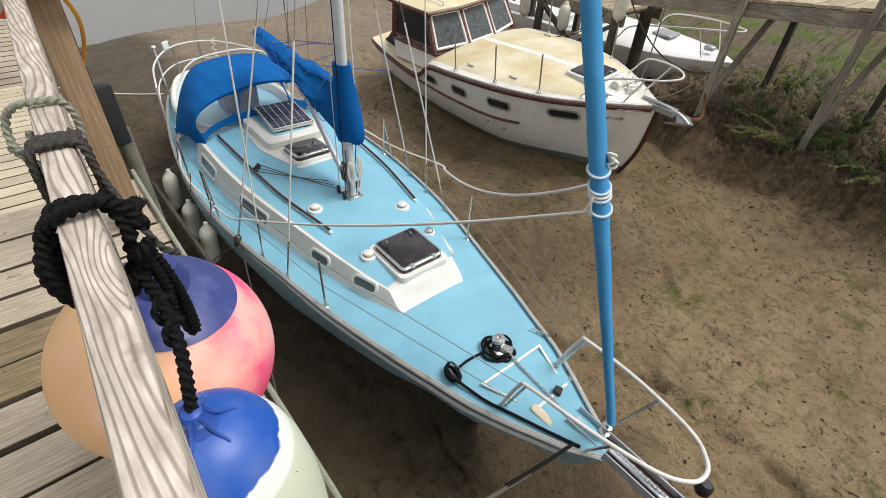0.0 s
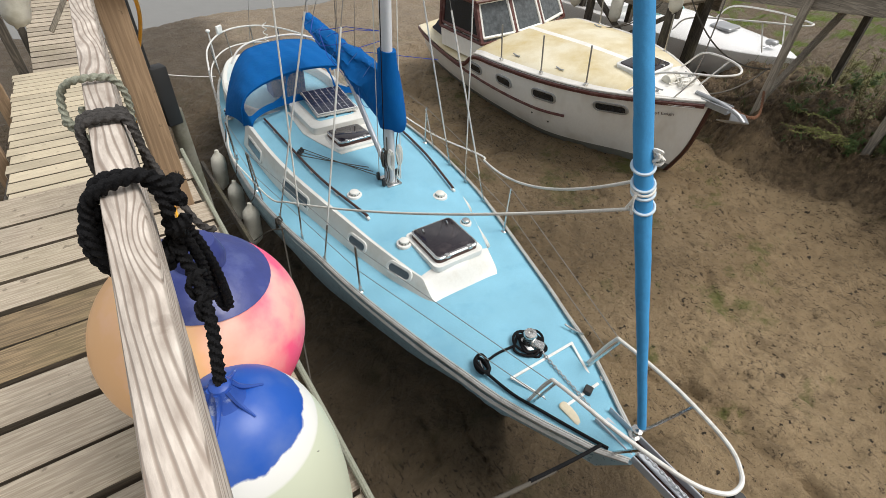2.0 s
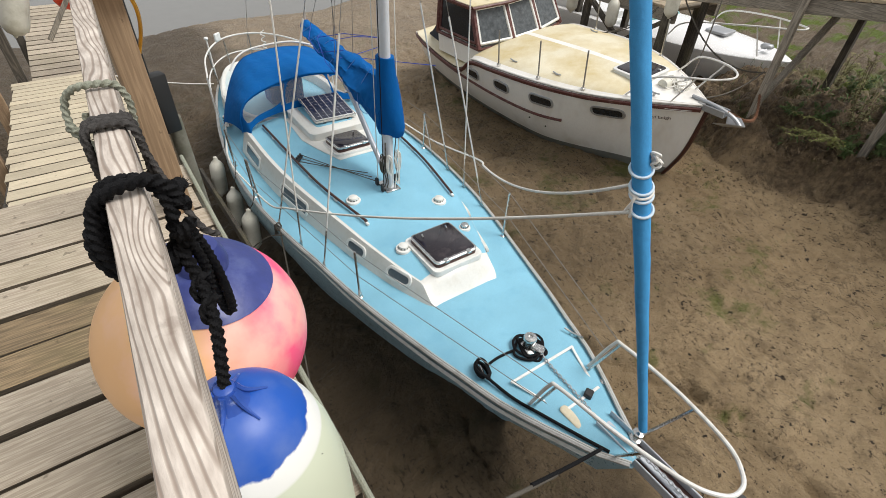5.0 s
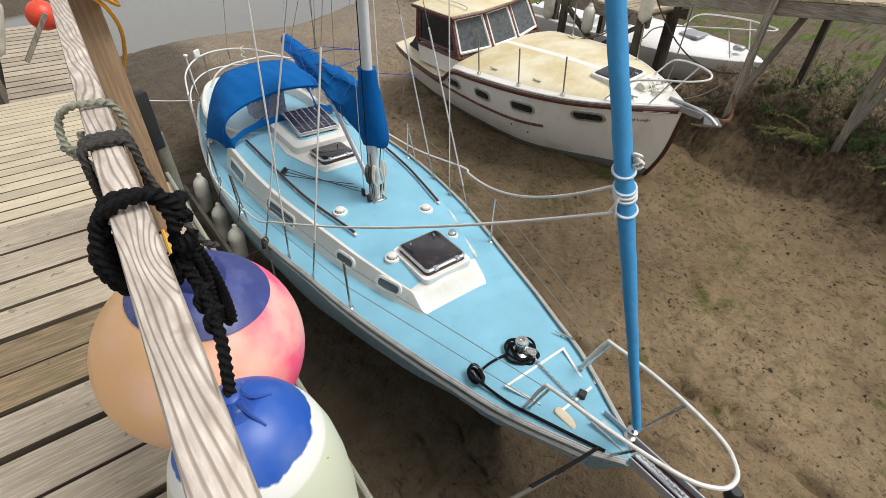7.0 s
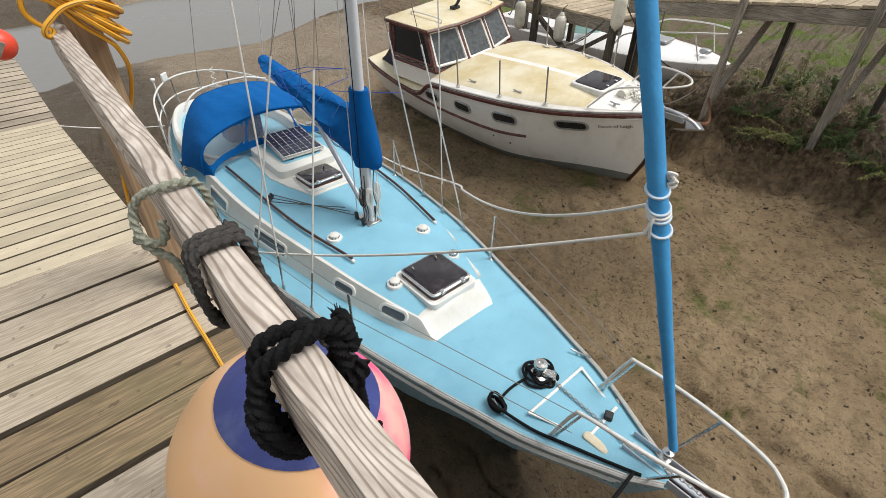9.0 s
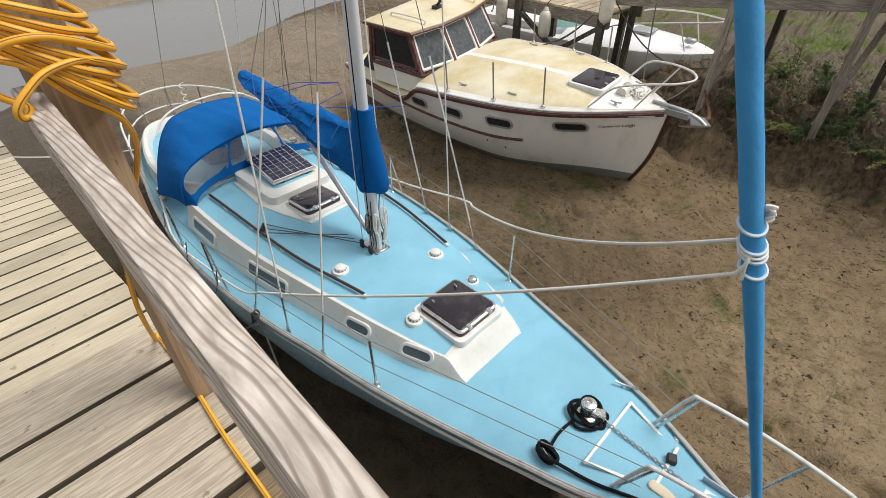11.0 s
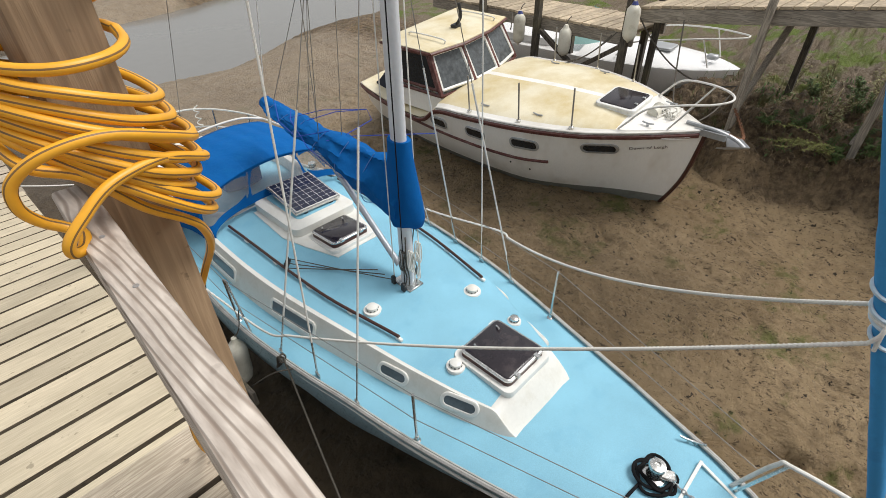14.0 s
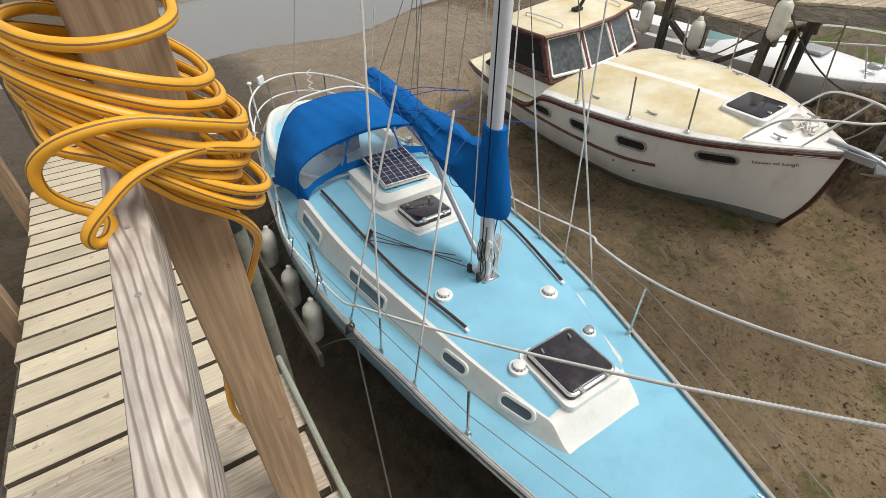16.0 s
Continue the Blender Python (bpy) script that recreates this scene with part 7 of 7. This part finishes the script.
for t, o, z1, mt in ((0.1, 0.6, 2.55, M_PILE), (1.92, -0.08, 3.4, M_GREYPOST), (3.56, -0.08, 3.4, M_GREYPOST), (5.4, -0.08, 3.4, M_GREYPOST), (2.3, 1.22, 2.6, M_PILE), (3.9, 1.22, 2.6, M_PILE)):
    p = a2 + d2 * t + n2 * o
    jpost(p.x, p.y, 0.11, 0.2, z1, mt, "silvery grey post of the far jetty" if mt is M_GREYPOST else "dark wet square pile under the far jetty")


def brace(p, q, mt):
    bm = bmesh.new()
    tube(bm, [p, q], 0.055, 4, 1)
    single("jetty_brace", bm, mt, "diagonal timber brace below the far jetty", "brace", "braces of the far jetty", smooth=False)


for t0, t1, z0, z1 in ((3.1, 4.6, 1.85, 0.9), (4.8, 3.4, 1.85, 0.9)):
    p, q_ = a1 + d1 * t0 - n1 * 0.1, a1 + d1 * t1 - n1 * 0.1
    brace((p.x, p.y, z0), (q_.x, q_.y, z1), M_PILE)
for t in (1.95, 3.6):
    p, q_ = a2 + d2 * (t - .1) + n2 * 0.1, a2 + d2 * (t + .1) + n2 * 1.15
    brace((q_.x, q_.y, 2.55), (p.x, p.y, 1.1), M_GREYPOST)
for (x, y, z), h in (((6.43, 7.0, 1.80), 0.56), ((6.40, 5.92, 1.74), 0.5), ((6.24, 4.62, 2.28), 0.56)):
    f, M = fender((x, y, z), h, 0.115, "fenders on the far jetty", "off-white fender hanging from the far jetty")
    ring_part("lanyard", [M @ Vector((0, 0, h / 2 + 0.04)), (x + 0.05, y, z + h / 2 + 0.12), (x + 0.14, y, z + h / 2 + 0.16)], 0.009, M_ROPE_GREY, f)
    bm = bmesh.new()
    lathe(bm, [(0.05, h / 2 - 0.02), (0.055, h / 2), (0.03, h / 2 + 0.05)], M, 12)
    part("end_cap", bm, M_BALL_CAP if h > 0.55 else M_FENDER, f)
for a, b, s in (((6.45, 7.2, 2.05), (5.6, 6.6, 2.0), 0.1), ((6.4, 5.0, 2.0), (5.75, 5.6, 1.6), 0.15), ((6.42, 4.7, 2.5), (6.42, 2.8, 1.6), 0.4)):
    bm = bmesh.new()
    tube(bm, sag(a, b, s, 8), 0.012, 6, 2)
    single("mooring_rope", bm, M_ROPE_GREY, "grey mooring rope slung from the far jetty", "rope")

# ---- white cruiser beyond the far jetty ----
cruiser = thing("motor_cruiser", "small white motor cruiser lying beyond the far jetty", "boat", (8.8, 6, 0.4))
CR = Matrix.Translation((9.0, 3.45, 0.28)) @ Matrix.Rotation(radians(4), 4, 'Z')


def cr(name, bm, mt, label=""):
    bm.transform(CR)
    return part(name, bm, mt, cruiser, label)


CB = [(0, 0.04), (0.4, 0.45), (1.0, 0.8), (1.8, 1.02), (3, 1.12), (5.6, 1.05)]
M_CRZ = mat("glossy_white_gelcoat", (0.80, 0.80, 0.79), 0.25, var=0.04, bump=0.0)
bm = bmesh.new()
loft(bm, [[Vector((-b * f, y + o, z)) for f, o, z in ((1, 0, 0.86), (1.02, 0.02, 0.78), (0.9, 0.1, 0.45), (0.6, 0.35, 0.0))] + [Vector((b * f, y + o, z)) for f, o, z in ((0.6, 0.35, 0.0), (0.9, 0.1, 0.45), (1.02, 0.02, 0.78), (1, 0, 0.86))] for y, b in [(5.6 * k / 30, lerp_tab(CB, 5.6 * k / 30)) for k in range(31)]])
cr("hull", bm, M_CRZ)
bm = bmesh.new()
loft(bm, [[Vector((lerp_tab(CB, y) * 0.96 * q, y, 0.865 + 0.20 * sstep(0.2, 2.2, y) * (1 - abs(q) ** 2.5))) for q in [i / 6 - 1 for i in range(13)]] for y in [0.1 + 2.9 * k / 16 for k in range(17)]], close_ring=False)
cr("foredeck", bm, M_CRZ)
bm = bmesh.new()
rounded_slab(bm, (0, 1.55), 0.5, 0.45, 1.03, 1.075, 0.06, None, 0.01)
cr("deck_hatch", bm, M_GALV, "grey-rimmed deck hatch")
bm = bmesh.new()
loft(bm, [[Vector((x, y, 1.0 + 0.0 * x)) for x, y in ((-0.85, 3.2), (-0.5, 2.75), (0.5, 2.75), (0.85, 3.2))], [Vector((x, y, 1.48)) for x, y in ((-0.78, 3.6), (-0.45, 3.2), (0.45, 3.2), (0.78, 3.6))]], close_ring=False)
cr("windscreen", bm, mat("aqua_screen_glass", (0.30, 0.52, 0.50), 0.1, var=0.1, bump=0.0), "aqua tinted windscreen")
bm = bmesh.new()
tube(bm, [(-0.9, 2.2, 0.95), (-0.88, 1.9, 1.25), (-0.6, 0.9, 1.4), (-0.2, 0.15, 1.45), (0, 0.02, 1.46), (0.2, 0.15, 1.45), (0.6, 0.9, 1.4), (0.88, 1.9, 1.25), (0.9, 2.2, 0.95)], 0.016, 8, 6)
tube(bm, [(-0.45, 0.5, 0.9), (-0.5, 0.7, 1.42)], 0.012, 6)
tube(bm, [(0.45, 0.5, 0.9), (0.5, 0.7, 1.42)], 0.012, 6)
cr("bow_rail", bm, M_PAINT_TUBE, "white bow rail")
bm = bmesh.new()
box(bm, (0, 0.55, 1.0), (0.16, 0.22, 0.1), None, 0.03)
tube(bm, [(-0.3, 0.6, 0.93), (-0.1, 0.5, 0.97), (0.05, 0.55, 0.98)], 0.012, 6)
cr("windlass", bm, M_GALV)
bm = bmesh.new()
for x0, x1 in ((0, .1), (.13, .16), (.2, .3), (.36, .4), (.44, .52)):
    box(bm, (-1.0, 2.2 + (x0 + x1) / 2, 0.63), (0.03, x1 - x0, 0.07), Matrix.Rotation(radians(-20), 3, 'Y'))
cr("side_mark", bm, M_RUBBER, "dark marks on the side")
bm = bmesh.new()
rounded_slab(bm, (0, 4.6), 1.7, 1.8, 0.8, 1.02, 0.2, None, 0.08)
cr("cockpit_seat", bm, M_CRZ)

# ---- bank plants ----
def leaf_mat(name, col, var=0.3):
    m = mat(name, col, 0.7, var=0.2, fine=30, bump=0.0, island=var)
    return m


M_GRASS_DEAD = leaf_mat("dead_brown_stems", (0.27, 0.19, 0.11))
M_LEAF = leaf_mat("green_weed_leaves", (0.10, 0.15, 0.045))
M_STRAW = leaf_mat("pale_straw_stems", (0.30, 0.28, 0.13))


def bank_edge(y):
    return 5.85 + 0.12 * math.sin(y * 2.1) + 0.07 * math.sin(y * 5 + 1) + 0.7 * max(0, y - 2.7)


def blades(name, n, mt, label, seed, hmin, hmax, w, spread, droop, x0=0.0, x1=2.6, yr=(-2.6, 3.9), clump=0.0, thr=-1.0):
    q = random.Random(seed)
    V, F = [], []
    cl = [(q.uniform(*yr), q.uniform(x0, x1)) for _ in range(90)]
    made = 0
    while made < n:
        if clump:
            cy, cx = q.choice(cl)
            y, dx = cy + q.gauss(0, clump), cx + q.gauss(0, clump)
            if dx < x0:
                continue
        else:
            y, dx = q.uniform(*yr), x0 + (x1 - x0) * q.random() ** 1.3
        x = bank_edge(y) + dx
        if noise.noise(Vector((x * 1.1, y * 1.1, seed))) < thr:
            made += 1
            continue
        made += 1
        g = Vector((x, y, ground_z(x, y) + mud_relief(x, y) - 0.01))
        a, h = q.uniform(0, 6.28), q.uniform(hmin, hmax)
        lean = Vector((math.cos(a), math.sin(a), 0)) * h * q.uniform(0.2, spread)
        side = Vector((-math.sin(a), math.cos(a), 0)) * w * q.uniform(0.6, 1.3)
        p1 = g + lean * 0.4 + Vector((0, 0, h * 0.65))
        p2 = g + lean + Vector((0, 0, h * (1 - droop * q.random())))
        i = len(V)
        V += [g - side * .6, g + side * .6, p1 + side, p1 - side, p2]
        F += [(i, i + 1, i + 2, i + 3), (i + 3, i + 2, i + 4)]
    me = bpy.data.meshes.new(name)
    me.from_pydata(V, [], F)
    me.materials.append(mt)
    tagged(new(name, me), label, "plants", kind="stuff")


blades("dead_stems", 8000, M_GRASS_DEAD, "dense dead brown stems on the muddy bank", 2, 0.02, 0.07, 0.006, 1.8, 0.8, x1=3.0, thr=0.0)
blades("dead_fringe", 3000, M_GRASS_DEAD, "brown roots and stems at the bank's edge", 9, 0.02, 0.06, 0.005, 1.8, 0.9, x0=-0.45, x1=0.6, thr=0.1)
blades("green_leaves", 1300, M_LEAF, "clumps of green salt-marsh leaves on the bank", 3, 0.03, 0.13, 0.013, 1.5, 0.7, clump=0.10, x0=0.25, x1=3.2, yr=(-2.6, 2.6))
blades("grass_blades", 160, M_LEAF, "long green grass on the bank", 4, 0.10, 0.28, 0.004, 1.3, 0.8, clump=0.18, x0=0.4, x1=2.6)
blades("straw_stems", 110, M_STRAW, "long pale straw stems drooping over the bank", 6, 0.2, 0.45, 0.003, 1.8, 0.95, clump=0.16, x0=0.3, x1=2.4)


def weed(x, y, n, h, reach, az, leaf, seed, mt, label):
    """A bushy marsh weed: curved stems from one root, each set with small pointed leaves."""
    q = random.Random(seed)
    g = Vector((x, y, ground_z(x, y) + mud_relief(x, y) - 0.02))
    w = thing("marsh_weed", label, "plant", g, "weeds on the bank")
    V, F = [], []
    for k in range(n):
        a = az + q.gauss(0, 0.5 if reach > 0.5 else 2.5)
        hh, rr = h * q.uniform(0.6, 1.1), reach * q.uniform(0.4, 1.1)
        d = Vector((math.cos(a), math.sin(a), 0))
        P = [g + Vector((q.gauss(0, .02), q.gauss(0, .02), 0))]
        P += [P[0] + d * rr * t + Vector((q.gauss(0, .01), q.gauss(0, .01), hh * math.sin(min(1, 1.3 * t if reach > 0.5 else t) * math.pi * (0.72 if reach > 0.5 else 0.5)))) for t in (0.3, 0.6, 0.8, 1.0)]
        bm = bmesh.new()
        tube(bm, P, lambda t: 0.006 * (1 - 0.7 * t), 5, 4)
        part("stem", bm, M_STEM, w)
        S = smooth_path(P, 8)
        for j in range(5, len(S)):
            for _ in range(leaf):
                la, L = q.uniform(0, 6.28), q.uniform(0.025, 0.07) * (1.3 - 0.6 * j / len(S))
                u = Vector((math.cos(la), math.sin(la), q.uniform(-.3, .7))).normalized()
                v = u.cross(Vector((0, 0, 1))).normalized() * L * 0.22
                i = len(V)
                V += [S[j], S[j] + u * L * .5 + v, S[j] + u * L - Vector((0, 0, L * .25)), S[j] + u * L * .5 - v]
                F += [(i, i + 1, i + 2), (i, i + 2, i + 3)]
    me = bpy.data.meshes.new("foliage")
    me.from_pydata(V, [], F)
    me.materials.append(mt)
    ob = new("foliage", me)
    ob.parent = w
    ob.matrix_parent_inverse = wm(w).inverted()
    tagged(ob, "small pointed leaves", kind="stuff")


M_STEM = leaf_mat("tan_weed_stem", (0.22, 0.18, 0.09))
M_BUD = leaf_mat("yellow_green_buds", (0.26, 0.27, 0.08), 0.4)
weed(6.16, 1.22, 8, 0.30, 1.05, 1.85, 3, 1, M_BUD, "arching weed with yellow-green buds over the bank")
weed(6.25, 0.05, 3, 0.22, 0.65, 2.1, 3, 2, M_BUD, "arching weed with yellow-green buds over the bank")
for k, (x, y, n, h) in enumerate(((6.12, 1.2, 4, 0.18), (6.25, 0.85, 5, 0.26), (6.5, 0.7, 5, 0.3), (6.45, 1.35, 4, 0.22), (6.75, 1.1, 6, 0.34), (7.1, 0.7, 8, 0.4), (7.5, 1.3, 9, 0.4), (6.7, 1.9, 6, 0.25), (6.6, 2.3, 5, 0.22), (6.2, 0.3, 4, 0.24), (6.6, 0.1, 5, 0.32), (7.2, 0.0, 8, 0.4), (6.3, -0.4, 7, 0.3), (6.9, -0.6, 8, 0.4), (7.9, 2.0, 8, 0.35), (8.3, 1.4, 8, 0.4))):
    weed(x, y, n, h, 0.22, 0, 3, 10 + k, M_LEAF, "leafy green marsh weed growing on the muddy bank")
for k, (x, y) in enumerate(((7.4, 1.75), (7.0, 1.55), (7.8, 1.2), (8.4, 2.4))):
    weed(x, y, 5, 0.75, 0.25, 0, 2, 40 + k, M_STRAW, "tall dry weed with pale seed heads")
